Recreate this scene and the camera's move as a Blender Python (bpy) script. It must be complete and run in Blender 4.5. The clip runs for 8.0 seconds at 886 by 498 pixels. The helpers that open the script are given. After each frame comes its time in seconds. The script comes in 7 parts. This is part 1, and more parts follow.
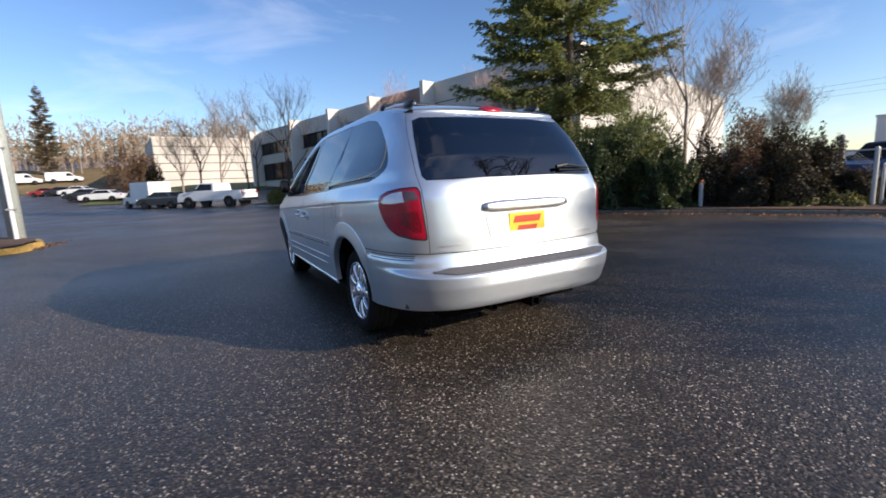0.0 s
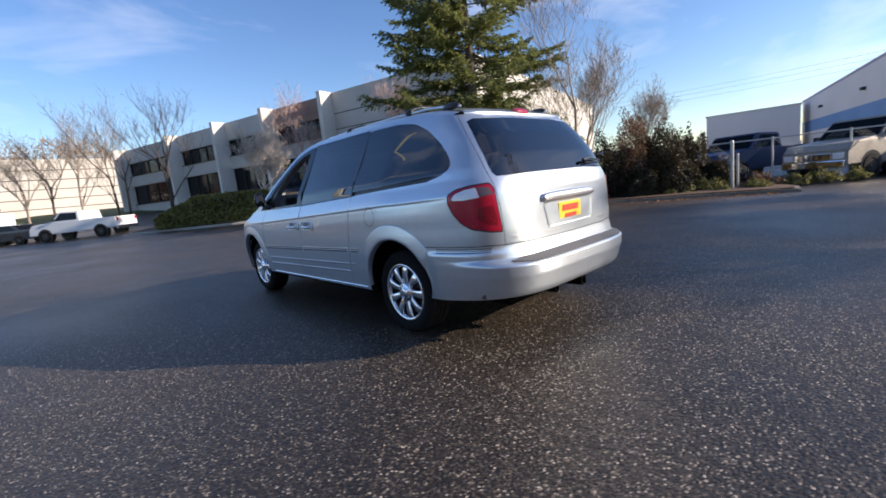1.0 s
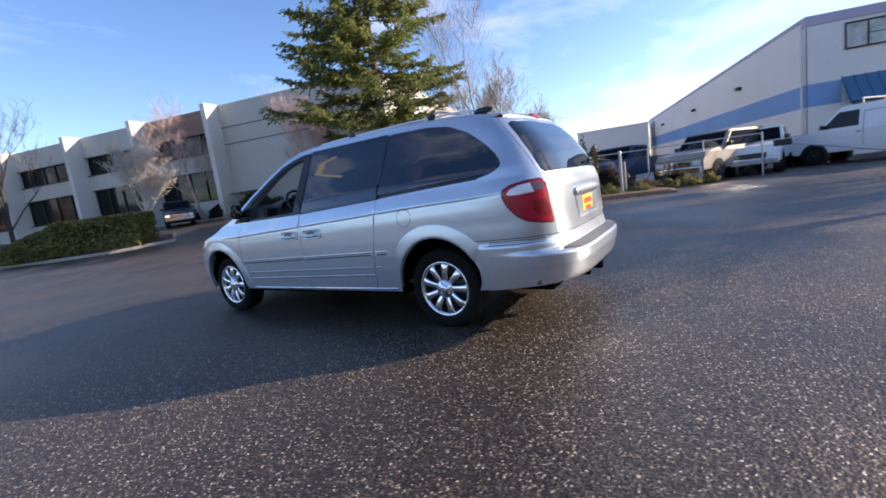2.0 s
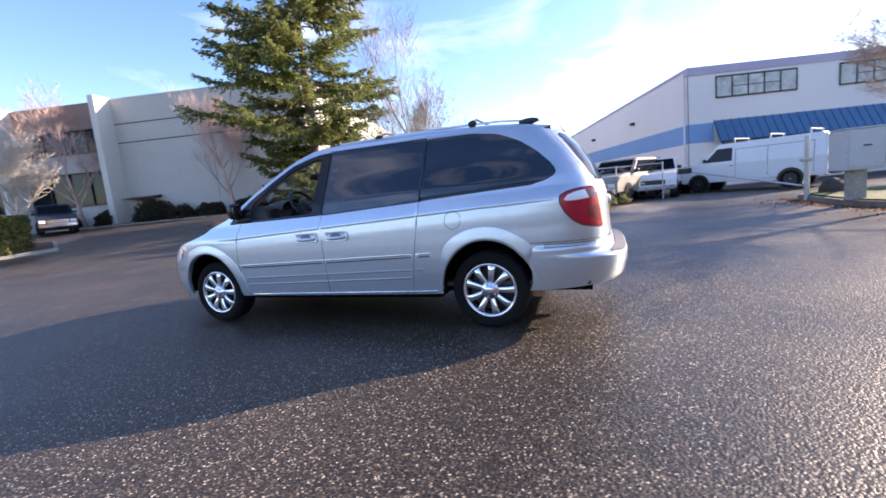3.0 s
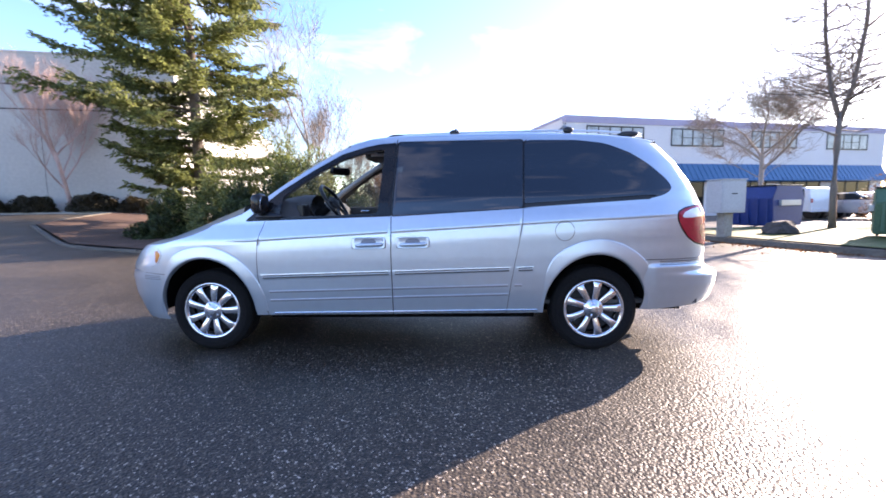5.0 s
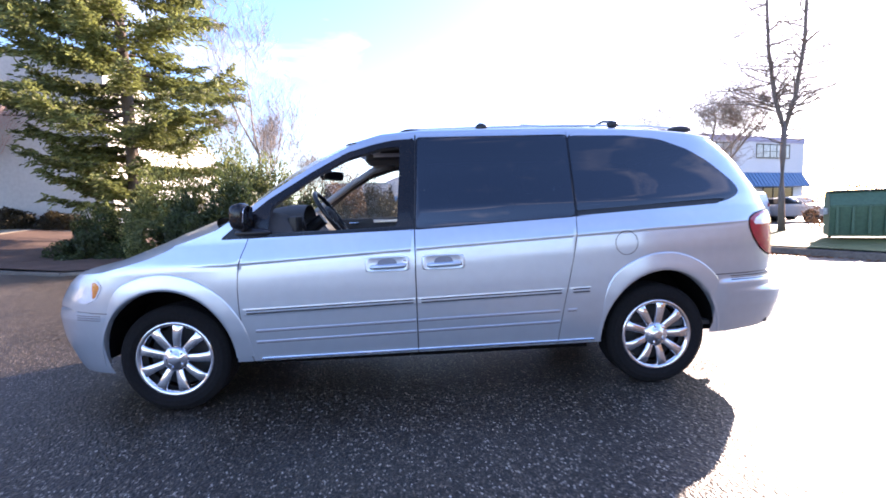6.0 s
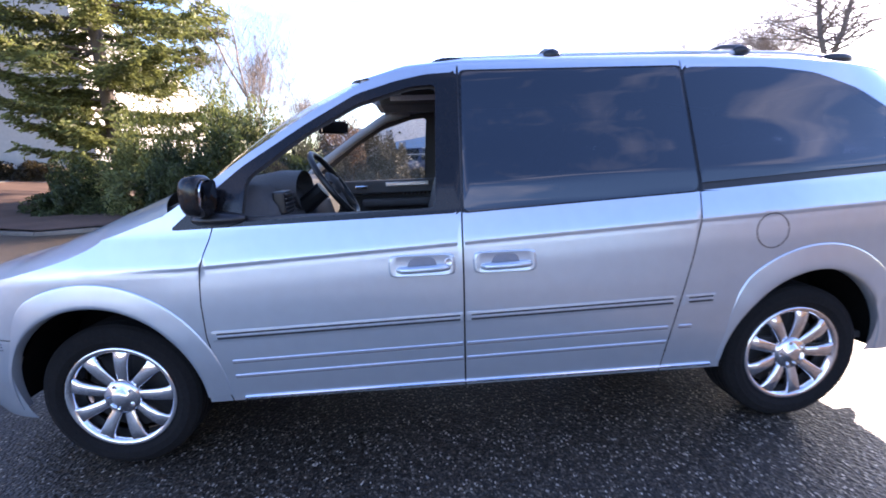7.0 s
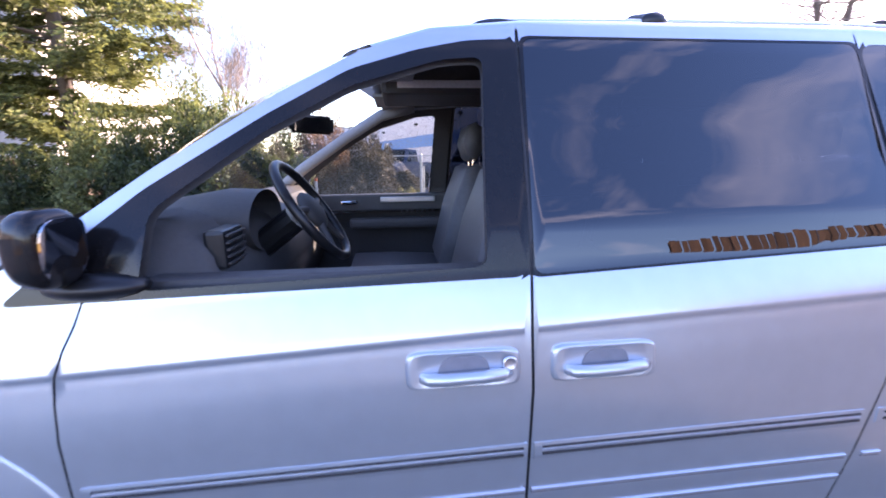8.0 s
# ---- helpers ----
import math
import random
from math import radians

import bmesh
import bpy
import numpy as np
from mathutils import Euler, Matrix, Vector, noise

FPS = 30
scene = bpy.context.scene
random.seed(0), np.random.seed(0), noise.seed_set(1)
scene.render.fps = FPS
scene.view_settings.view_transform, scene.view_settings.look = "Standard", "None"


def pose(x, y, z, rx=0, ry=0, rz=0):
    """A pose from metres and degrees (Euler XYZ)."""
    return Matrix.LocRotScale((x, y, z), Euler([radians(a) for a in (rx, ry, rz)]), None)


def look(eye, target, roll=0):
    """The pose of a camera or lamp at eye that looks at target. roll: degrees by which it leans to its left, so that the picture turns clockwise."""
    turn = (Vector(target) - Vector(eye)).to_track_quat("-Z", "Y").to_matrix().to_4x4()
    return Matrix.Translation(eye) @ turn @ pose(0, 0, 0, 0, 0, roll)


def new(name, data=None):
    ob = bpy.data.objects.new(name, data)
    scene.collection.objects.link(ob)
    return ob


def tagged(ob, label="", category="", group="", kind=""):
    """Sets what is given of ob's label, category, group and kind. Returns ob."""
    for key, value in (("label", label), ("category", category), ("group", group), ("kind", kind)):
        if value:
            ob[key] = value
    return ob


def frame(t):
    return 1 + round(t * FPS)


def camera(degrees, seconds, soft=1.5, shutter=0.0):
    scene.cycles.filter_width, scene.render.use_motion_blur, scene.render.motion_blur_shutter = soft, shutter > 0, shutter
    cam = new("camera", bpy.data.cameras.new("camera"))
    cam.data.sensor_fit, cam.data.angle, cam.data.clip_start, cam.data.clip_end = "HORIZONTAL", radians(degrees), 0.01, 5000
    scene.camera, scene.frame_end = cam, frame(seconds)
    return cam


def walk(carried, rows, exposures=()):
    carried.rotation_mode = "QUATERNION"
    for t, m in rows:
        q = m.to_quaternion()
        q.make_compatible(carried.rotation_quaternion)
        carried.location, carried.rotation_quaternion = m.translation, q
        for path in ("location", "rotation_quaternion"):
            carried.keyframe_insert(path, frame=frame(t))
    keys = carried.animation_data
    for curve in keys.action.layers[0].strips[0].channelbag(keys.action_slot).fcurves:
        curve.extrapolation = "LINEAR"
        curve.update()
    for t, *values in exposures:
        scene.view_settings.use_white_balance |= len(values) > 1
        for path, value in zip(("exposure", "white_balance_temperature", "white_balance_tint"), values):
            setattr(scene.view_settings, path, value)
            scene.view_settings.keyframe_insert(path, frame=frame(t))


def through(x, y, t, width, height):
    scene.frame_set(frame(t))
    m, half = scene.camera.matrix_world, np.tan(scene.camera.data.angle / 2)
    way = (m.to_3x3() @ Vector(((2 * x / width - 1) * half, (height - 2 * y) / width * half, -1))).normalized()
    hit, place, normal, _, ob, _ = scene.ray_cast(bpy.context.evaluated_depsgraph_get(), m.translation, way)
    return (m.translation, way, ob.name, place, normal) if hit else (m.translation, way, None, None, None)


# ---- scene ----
cam = camera(92.0, 8.0, 1.7, 0.3)
PATH = [
    (0, (-1.818, -3.204, 1.138), (-0.876, -1.466, 0.831), -2.6),
    (0.5, (-2.319, -2.973, 1.131), (-1.169, -1.359, 0.867), -3.6),
    (1, (-2.809, -2.676, 1.14), (-1.485, -1.207, 0.841), -6.0),
    (1.5, (-3.223, -2.303, 1.153), (-1.761, -0.967, 0.873), -5.7),
    (1.7, (-3.406, -2.158, 1.149), (-1.857, -0.927, 0.856), -7.0),
    (2.8, (-4.148, -1.125, 1.157), (-2.336, -0.313, 0.921), -5.6),
    (3, (-4.227, -0.929, 1.177), (-2.379, -0.212, 0.913), -5.5),
    (3.5, (-4.324, -0.408, 1.165), (-2.44, 0.201, 0.883), -6.5),
    (4, (-4.398, 0.079, 1.172), (-2.455, 0.499, 0.951), -5.7),
    (4.5, (-4.355, 0.564, 1.159), (-2.384, 0.82, 0.94), -4.1),
    (5, (-4.138, 0.981, 1.15), (-2.152, 1.086, 0.943), -1.0),
    (5.2, (-4.05, 1.151, 1.152), (-2.062, 1.152, 0.93), -0.7),
    (6.3, (-3.205, 1.603, 1.169), (-1.22, 1.454, 0.981), -2.4),
    (6.5, (-3.01, 1.648, 1.243), (-1.037, 1.47, 0.966), -2.6),
    (7, (-2.608, 1.727, 1.281), (-0.654, 1.612, 0.87), -2.1),
    (7.5, (-2.202, 1.772, 1.314), (-0.248, 1.683, 0.897), 0.3),
    (8, (-1.836, 1.851, 1.337), (0.112, 1.65, 0.929), -0.8),
]
walk(cam, [(t, look(eye, target, roll)) for t, eye, target, roll in PATH], [(0.0, 0.55, 6450, 15), (1.5, 0.80, 6500, 17), (3.0, 1.62, 6700, 22), (4.0, 1.92, 6700, 22), (5.2, 2.12, 6700, 24), (6.5, 2.30, 6750, 29), (7.5, 2.46, 6550, 28), (8.0, 2.76, 6900, 37)])

# ---- world, sun ----
SUN_AZ, SUN_EL = 139.5, 20.1
world = bpy.data.worlds.new("sky")
scene.world = world
world.use_nodes = True
wn, wl = world.node_tree.nodes, world.node_tree.links
wn.clear()
sky = wn.new("ShaderNodeTexSky")
sky.sky_type, sky.sun_disc = "NISHITA", False
sky.sun_elevation, sky.sun_rotation = radians(SUN_EL), radians(SUN_AZ)
sky.air_density, sky.dust_density, sky.ozone_density = 1.0, 0.35, 2.4
coord = wn.new("ShaderNodeTexCoord")
flat = wn.new("ShaderNodeMapping")
flat.inputs["Scale"].default_value = (1.0, 1.7, 4.5)
flat.inputs["Rotation"].default_value = (0.0, 0.15, 1.75)
clouds = wn.new("ShaderNodeTexNoise")
clouds.inputs["Scale"].default_value, clouds.inputs["Detail"].default_value = 1.9, 7.0
clouds.inputs["Roughness"].default_value, clouds.inputs["Distortion"].default_value = 0.55, 0.4
thin = wn.new("ShaderNodeMapRange")
thin.inputs["From Min"].default_value, thin.inputs["From Max"].default_value = 0.52, 0.80
thin.inputs["To Max"].default_value = 0.34
veil = wn.new("ShaderNodeMixRGB")
veil.inputs["Color2"].default_value = (9.0, 9.0, 9.3, 1)
back = wn.new("ShaderNodeBackground")
back.inputs["Strength"].default_value = 0.11
out = wn.new("ShaderNodeOutputWorld")
wl.new(coord.outputs["Generated"], flat.inputs["Vector"])
wl.new(flat.outputs["Vector"], clouds.inputs["Vector"])
wl.new(clouds.outputs["Fac"], thin.inputs["Value"])
wl.new(thin.outputs["Result"], veil.inputs["Fac"])
rich = wn.new("ShaderNodeHueSaturation")
rich.inputs["Hue"].default_value = 0.508
rich.inputs["Saturation"].default_value, rich.inputs["Value"].default_value = 1.16, 1.18
wl.new(sky.outputs["Color"], rich.inputs["Color"])
wl.new(rich.outputs["Color"], veil.inputs["Color1"])
wl.new(veil.outputs["Color"], back.inputs["Color"])
wl.new(back.outputs["Background"], out.inputs["Surface"])

sun = new("sun", bpy.data.lights.new("sun", "SUN"))
sun.data.energy, sun.data.angle, sun.data.color = 5.0, radians(0.55), (1.0, 0.875, 0.70)
TO_SUN = Vector((math.sin(radians(SUN_AZ)) * math.cos(radians(SUN_EL)), math.cos(radians(SUN_AZ)) * math.cos(radians(SUN_EL)), math.sin(radians(SUN_EL))))
sun.matrix_world = look(TO_SUN * 60, (0, 0, 0))


# ---- materials ----
def mat(name, color, rough=0.6, metal=0.0, vary=0.15, scale=6.0, bump=0.0, bump_scale=60.0, coat=0.0, random_tint=0.0, spec=0.5):
    """A surface with stains at one scale, grain at another, and a fine relief."""
    m = bpy.data.materials.new(name)
    m.use_nodes = True
    n, l = m.node_tree.nodes, m.node_tree.links
    b = n["Principled BSDF"]
    b.inputs["Roughness"].default_value, b.inputs["Metallic"].default_value = rough, metal
    b.inputs["Coat Weight"].default_value, b.inputs["Coat Roughness"].default_value = coat, 0.04
    b.inputs["Specular IOR Level"].default_value = spec
    co = n.new("ShaderNodeTexCoord")
    big, fine = n.new("ShaderNodeTexNoise"), n.new("ShaderNodeTexNoise")
    big.inputs["Scale"].default_value, big.inputs["Detail"].default_value = scale / 5, 4.0
    fine.inputs["Scale"].default_value, fine.inputs["Detail"].default_value = scale * 6, 3.0
    l.new(co.outputs["Object"], big.inputs["Vector"])
    l.new(co.outputs["Object"], fine.inputs["Vector"])
    both = n.new("ShaderNodeMath")
    both.operation = "ADD"
    l.new(big.outputs["Fac"], both.inputs[0])
    l.new(fine.outputs["Fac"], both.inputs[1])
    ramp = n.new("ShaderNodeMapRange")
    ramp.inputs["From Min"].default_value, ramp.inputs["From Max"].default_value = 0.7, 1.3
    ramp.inputs["To Min"].default_value, ramp.inputs["To Max"].default_value = 1 - vary, 1 + vary
    l.new(both.outputs[0], ramp.inputs["Value"])
    mix = n.new("ShaderNodeVectorMath")
    mix.operation = "SCALE"
    mix.inputs[0].default_value = color[:3]
    l.new(ramp.outputs["Result"], mix.inputs["Scale"])
    last = mix.outputs["Vector"]
    if random_tint:
        info, hue = n.new("ShaderNodeObjectInfo"), n.new("ShaderNodeMapRange")
        hue.inputs["To Min"].default_value, hue.inputs["To Max"].default_value = 1 - random_tint, 1 + random_tint
        l.new(info.outputs["Random"], hue.inputs["Value"])
        more = n.new("ShaderNodeVectorMath")
        more.operation = "SCALE"
        l.new(last, more.inputs[0])
        l.new(hue.outputs["Result"], more.inputs["Scale"])
        last = more.outputs["Vector"]
    l.new(last, b.inputs["Base Color"])
    if bump:
        grain, relief = n.new("ShaderNodeTexNoise"), n.new("ShaderNodeBump")
        grain.inputs["Scale"].default_value, grain.inputs["Detail"].default_value = bump_scale, 4.0
        relief.inputs["Strength"].default_value, relief.inputs["Distance"].default_value = bump, 0.01
        l.new(co.outputs["Object"], grain.inputs["Vector"])
        l.new(grain.outputs["Fac"], relief.inputs["Height"])
        l.new(relief.outputs["Normal"], b.inputs["Normal"])
    return m


def glass_mat(name, tint, rough=0.0, clear=0.7, mirror=0.06):
    """Thin glass: partly clear, tinted, with a mirror's gloss that grows at grazing angles."""
    m = bpy.data.materials.new(name)
    m.use_nodes = True
    n, l = m.node_tree.nodes, m.node_tree.links
    n.clear()
    see, gloss, mix, face, o = (n.new("ShaderNode" + k) for k in ("BsdfTransparent", "BsdfGlossy", "MixShader", "LayerWeight", "OutputMaterial"))
    see.inputs["Color"].default_value = (tint[0] * clear, tint[1] * clear, tint[2] * clear, 1)
    gloss.inputs["Roughness"].default_value = rough
    face.inputs["Blend"].default_value = 0.5
    steep, lift = n.new("ShaderNodeMath"), n.new("ShaderNodeMath")
    steep.operation, steep.inputs[1].default_value = "POWER", 4.0
    lift.operation, lift.inputs[1].default_value, lift.inputs[2].default_value = "MULTIPLY_ADD", 1.0 - mirror, mirror
    l.new(face.outputs["Facing"], steep.inputs[0])
    l.new(steep.outputs[0], lift.inputs[0])
    l.new(lift.outputs[0], mix.inputs["Fac"])
    l.new(see.outputs["BSDF"], mix.inputs[1])
    l.new(gloss.outputs["BSDF"], mix.inputs[2])
    l.new(mix.outputs["Shader"], o.inputs["Surface"])
    return m


def asphalt_mat():
    """Damp worn asphalt: pale aggregate and painted glints in a dark binder, glossy in wet films."""
    m = bpy.data.materials.new("asphalt")
    m.use_nodes = True
    n, l = m.node_tree.nodes, m.node_tree.links
    b = n["Principled BSDF"]
    b.inputs["Specular IOR Level"].default_value = 0.42
    co = n.new("ShaderNodeTexCoord")
    stones = n.new("ShaderNodeTexVoronoi")
    stones.inputs["Scale"].default_value = 118.0
    big = n.new("ShaderNodeTexVoronoi")
    big.inputs["Scale"].default_value = 66.0
    tone = n.new("ShaderNodeTexNoise")
    tone.inputs["Scale"].default_value, tone.inputs["Detail"].default_value = 0.35, 6.0
    mid = n.new("ShaderNodeTexNoise")
    mid.inputs["Scale"].default_value, mid.inputs["Detail"].default_value = 30.0, 4.0
    for t in (stones, big, tone, mid):
        l.new(co.outputs["Object"], t.inputs["Vector"])
    bright = n.new("ShaderNodeSeparateColor")
    l.new(stones.outputs["Color"], bright.inputs["Color"])
    # the rare palest stones also carry wet sparkle as plain colour
    pick = n.new("ShaderNodeValToRGB")
    e = pick.color_ramp.elements
    e[0].position, e[0].color = 0.0, (0.0122, 0.0093, 0.0068, 1)
    e[1].position, e[1].color = 1.0, (0.46, 0.39, 0.31, 1)
    for pos, c in ((0.45, (0.0235, 0.018, 0.013, 1)), (0.78, (0.049, 0.0375, 0.027, 1)), (0.94, (0.120, 0.094, 0.068, 1))):
        k = e.new(pos)
        k.color = c
    l.new(bright.outputs["Red"], pick.inputs["Fac"])
    ramp = n.new("ShaderNodeMapRange")
    ramp.inputs["From Min"].default_value, ramp.inputs["From Max"].default_value = 0.3, 0.7
    ramp.inputs["To Min"].default_value, ramp.inputs["To Max"].default_value = 0.72, 1.55
    l.new(tone.outputs["Fac"], ramp.inputs["Value"])
    col = n.new("ShaderNodeVectorMath")
    col.operation = "SCALE"
    l.new(pick.outputs["Color"], col.inputs[0])
    l.new(ramp.outputs["Result"], col.inputs["Scale"])
    l.new(col.outputs["Vector"], b.inputs["Base Color"])
    wet = n.new("ShaderNodeMapRange")
    wet.inputs["From Min"].default_value, wet.inputs["From Max"].default_value = 0.35, 0.65
    wet.inputs["To Min"].default_value, wet.inputs["To Max"].default_value = 0.35, 0.51
    l.new(tone.outputs["Fac"], wet.inputs["Value"])
    l.new(wet.outputs["Result"], b.inputs["Roughness"])
    add = n.new("ShaderNodeMath")
    add.operation = "MULTIPLY_ADD"
    add.inputs[1].default_value = -1.0
    l.new(big.outputs["Distance"], add.inputs[0])
    l.new(mid.outputs["Fac"], add.inputs[2])
    relief = n.new("ShaderNodeBump")
    relief.inputs["Strength"].default_value, relief.inputs["Distance"].default_value = 0.85, 0.0048
    l.new(add.outputs[0], relief.inputs["Height"])
    l.new(relief.outputs["Normal"], b.inputs["Normal"])
    return m


def leaf_mat(name, color, vary=0.4, scale=2.0, through=0.4):
    """Leaves: varied from clump to clump, and lit through from behind."""
    m = mat(name, color, 0.6, 0, vary, scale)
    n, l = m.node_tree.nodes, m.node_tree.links
    b, o = n["Principled BSDF"], n["Material Output"]
    thin_, mix, own = n.new("ShaderNodeBsdfTranslucent"), n.new("ShaderNodeMixShader"), n.new("ShaderNodeNewGeometry")
    shift, tint = n.new("ShaderNodeMapRange"), n.new("ShaderNodeVectorMath")
    shift.inputs["To Min"].default_value, shift.inputs["To Max"].default_value = 0.6, 1.5
    tint.operation = "SCALE"
    colour = b.inputs["Base Color"].links[0].from_socket
    l.new(own.outputs["Random Per Island"], shift.inputs["Value"])
    l.new(colour, tint.inputs[0])
    l.new(shift.outputs["Result"], tint.inputs["Scale"])
    l.new(tint.outputs["Vector"], b.inputs["Base Color"])
    l.new(tint.outputs["Vector"], thin_.inputs["Color"])
    mix.inputs["Fac"].default_value = through
    l.new(b.outputs["BSDF"], mix.inputs[1])
    l.new(thin_.outputs["BSDF"], mix.inputs[2])
    l.new(mix.outputs["Shader"], o.inputs["Surface"])
    return m


ASPHALT = asphalt_mat()
PAINT = mat("silver_paint", (0.575, 0.635, 0.69), 0.31, 0.75, 0.03, 3.0, coat=0.7)
BLACK = mat("black_trim", (0.012, 0.012, 0.013), 0.35, 0, 0.2, 8)
RUBBER = mat("tyre_rubber", (0.010, 0.0095, 0.0095), 0.9, 0, 0.25, 10, 0.3, 120, spec=0.2)
CHROME = mat("chrome", (0.82, 0.82, 0.84), 0.07, 1.0, 0.03, 6)
DARK = mat("underbody", (0.004, 0.0036, 0.0034), 0.95, 0, 0.3, 6, spec=0.1)
BRUSHED = mat("brushed_metal", (0.66, 0.66, 0.68), 0.28, 0.9, 0.05, 6)
GLOSS_BLACK = mat("gloss_black", (0.010, 0.0095, 0.010), 0.14, 0, 0.15, 8, spec=0.35)
MIRROR = mat("mirror_glass", (0.30, 0.31, 0.34), 0.03, 1.0, 0.02, 5)
FINE_SEAM = mat("fine_gap", (0.20, 0.20, 0.22), 0.5, 0, 0.1, 6)
SEAM = mat("panel_gap", (0.03, 0.03, 0.033), 0.6, 0, 0.1, 6)
TINTED = glass_mat("tinted_glass", (0.45, 0.55, 0.80), 0.0, 0.06, 0.125)
CLEAR = glass_mat("clear_glass", (0.93, 0.98, 0.95), 0.0, 0.9)
WET_GLASS = glass_mat("wet_glass", (0.90, 0.94, 0.92), 0.0, 0.85)
drops = WET_GLASS.node_tree.nodes
bead, haze, dull, film, spot = (drops.new("ShaderNode" + k) for k in ("TexVoronoi", "BsdfDiffuse", "MixShader", "TexNoise", "MapRange"))
bead.inputs["Scale"].default_value, film.inputs["Scale"].default_value = 95.0, 9.0
haze.inputs["Color"].default_value = (0.55, 0.58, 0.55, 1)
spot.inputs["From Min"].default_value, spot.inputs["From Max"].default_value = 0.52, 0.20
spot.inputs["To Min"].default_value, spot.inputs["To Max"].default_value = 0.12, 0.50
WET_GLASS.node_tree.links.new(bead.outputs["Distance"], spot.inputs["Value"])
WET_GLASS.node_tree.links.new(spot.outputs["Result"], dull.inputs["Fac"])
WET_GLASS.node_tree.links.new(drops["Material Output"].inputs["Surface"].links[0].from_socket, dull.inputs[1])
WET_GLASS.node_tree.links.new(haze.outputs["BSDF"], dull.inputs[2])
WET_GLASS.node_tree.links.new(dull.outputs["Shader"], drops["Material Output"].inputs["Surface"])
RED_LENS = mat("red_lens", (0.36, 0.005, 0.026), 0.14, 0, 0.3, 16, 0.2, 60, coat=0.4, spec=0.45)
DEEP_LENS = mat("deep_red_lens", (0.21, 0.003, 0.014), 0.12, 0, 0.4, 30, 0.3, 80, coat=0.4, spec=0.45)
SMOKE_LENS = mat("smoked_lens", (0.10, 0.07, 0.08), 0.2, 0, 0.15, 20, 0.15, 90, coat=0.2)
WHITE_LENS = mat("clear_lens", (0.80, 0.80, 0.82), 0.2, 0.1, 0.12, 20, 0.25, 90, coat=1.0)
AMBER_LENS = mat("amber_lens", (0.75, 0.22, 0.03), 0.12, 0, 0.1, 20, 0, coat=1.0)
GREY_TRIM = mat("grey_interior", (0.066, 0.062, 0.060), 0.6, 0, 0.1, 12, 0.15, 200)
LIGHT_TRIM = mat("light_interior", (0.42, 0.40, 0.39), 0.7, 0, 0.08, 12, 0.15, 200)
LEATHER = mat("grey_leather", (0.11, 0.108, 0.112), 0.5, 0, 0.12, 10, 0.2, 150)
STEP_PAD = mat("step_pad", (0.09, 0.09, 0.095), 0.6, 0, 0.15, 30, 0.3, 250)
YELLOW = mat("yellow_card", (0.88, 0.62, 0.03), 0.5, 0, 0.04, 6)
RED_INK = mat("red_ink", (0.6, 0.06, 0.02), 0.5, 0, 0.05, 6)
CONCRETE = mat("painted_concrete", (0.52, 0.50, 0.46), 0.85, 0, 0.10, 1.2, 0.15, 30)
CONCRETE_PIER = mat("pale_concrete", (0.66, 0.63, 0.57), 0.85, 0, 0.08, 1.2, 0.15, 30)
CONCRETE_BROWN = mat("brown_spandrel", (0.26, 0.19, 0.16), 0.85, 0, 0.10, 1.2, 0.15, 30)
JOINT = mat("joint", (0.10, 0.085, 0.08), 0.9, 0, 0.1, 4)
DARK_GLASS = mat("dark_window", (0.010, 0.011, 0.013), 0.06, 0, 0.2, 1, spec=0.25)
FRAME_METAL = mat("bronze_frame", (0.05, 0.045, 0.04), 0.4, 0.6, 0.1, 6)
WHITE_WALL = mat("white_stucco", (0.72, 0.70, 0.69), 0.85, 0, 0.06, 1.5, 0.15, 25)
BLUE_PAINT = mat("blue_band", (0.17, 0.33, 0.58), 0.7, 0, 0.08, 2)
BLUE_METAL = mat("blue_metal", (0.035, 0.13, 0.25), 0.35, 0.25, 0.10, 2)
LILAC = mat("parapet_cap", (0.42, 0.38, 0.50), 0.7, 0, 0.08, 2)
KERB = mat("kerb_concrete", (0.36, 0.33, 0.28), 0.9, 0, 0.25, 3, 0.4, 40)
OLD_KERB = mat("old_kerb", (0.17, 0.145, 0.115), 0.95, 0, 0.35, 3, 0.5, 40)
YELLOW_KERB = mat("yellow_kerb", (0.36, 0.235, 0.065), 0.9, 0, 0.5, 3, 0.4, 40)
DARK_BARK = mat("dark_bark", (0.055, 0.043, 0.036), 0.9, 0, 0.35, 6, 0.8, 30)
BARK = mat("bark", (0.13, 0.10, 0.08), 0.9, 0, 0.35, 6, 0.8, 30)
PALE_BARK = mat("pale_bark", (0.33, 0.27, 0.22), 0.9, 0, 0.3, 6, 0.6, 30)
NEEDLES = leaf_mat("spruce_needles", (0.17, 0.19, 0.06), 0.55, 1.4, 0.45)
NEEDLES_DARK = leaf_mat("juniper_needles", (0.055, 0.075, 0.025))
HEDGE_LEAF = leaf_mat("hedge_leaves", (0.21, 0.20, 0.06))
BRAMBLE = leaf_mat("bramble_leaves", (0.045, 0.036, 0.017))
DRY_LEAF = leaf_mat("dry_leaves", (0.15, 0.085, 0.045))
GRASS = mat("grass", (0.09, 0.11, 0.022), 0.8, 0, 0.35, 4, 0.6, 60)
SOIL = mat("bark_mulch", (0.10, 0.055, 0.035), 0.95, 0, 0.4, 6, 0.8, 50)
WHITE_PAINT = mat("white_vehicle", (0.72, 0.73, 0.74), 0.3, 0, 0.06, 2, coat=0.5)
DARK_PAINT = mat("dark_vehicle", (0.03, 0.035, 0.045), 0.25, 0.3, 0.1, 2, coat=0.8)
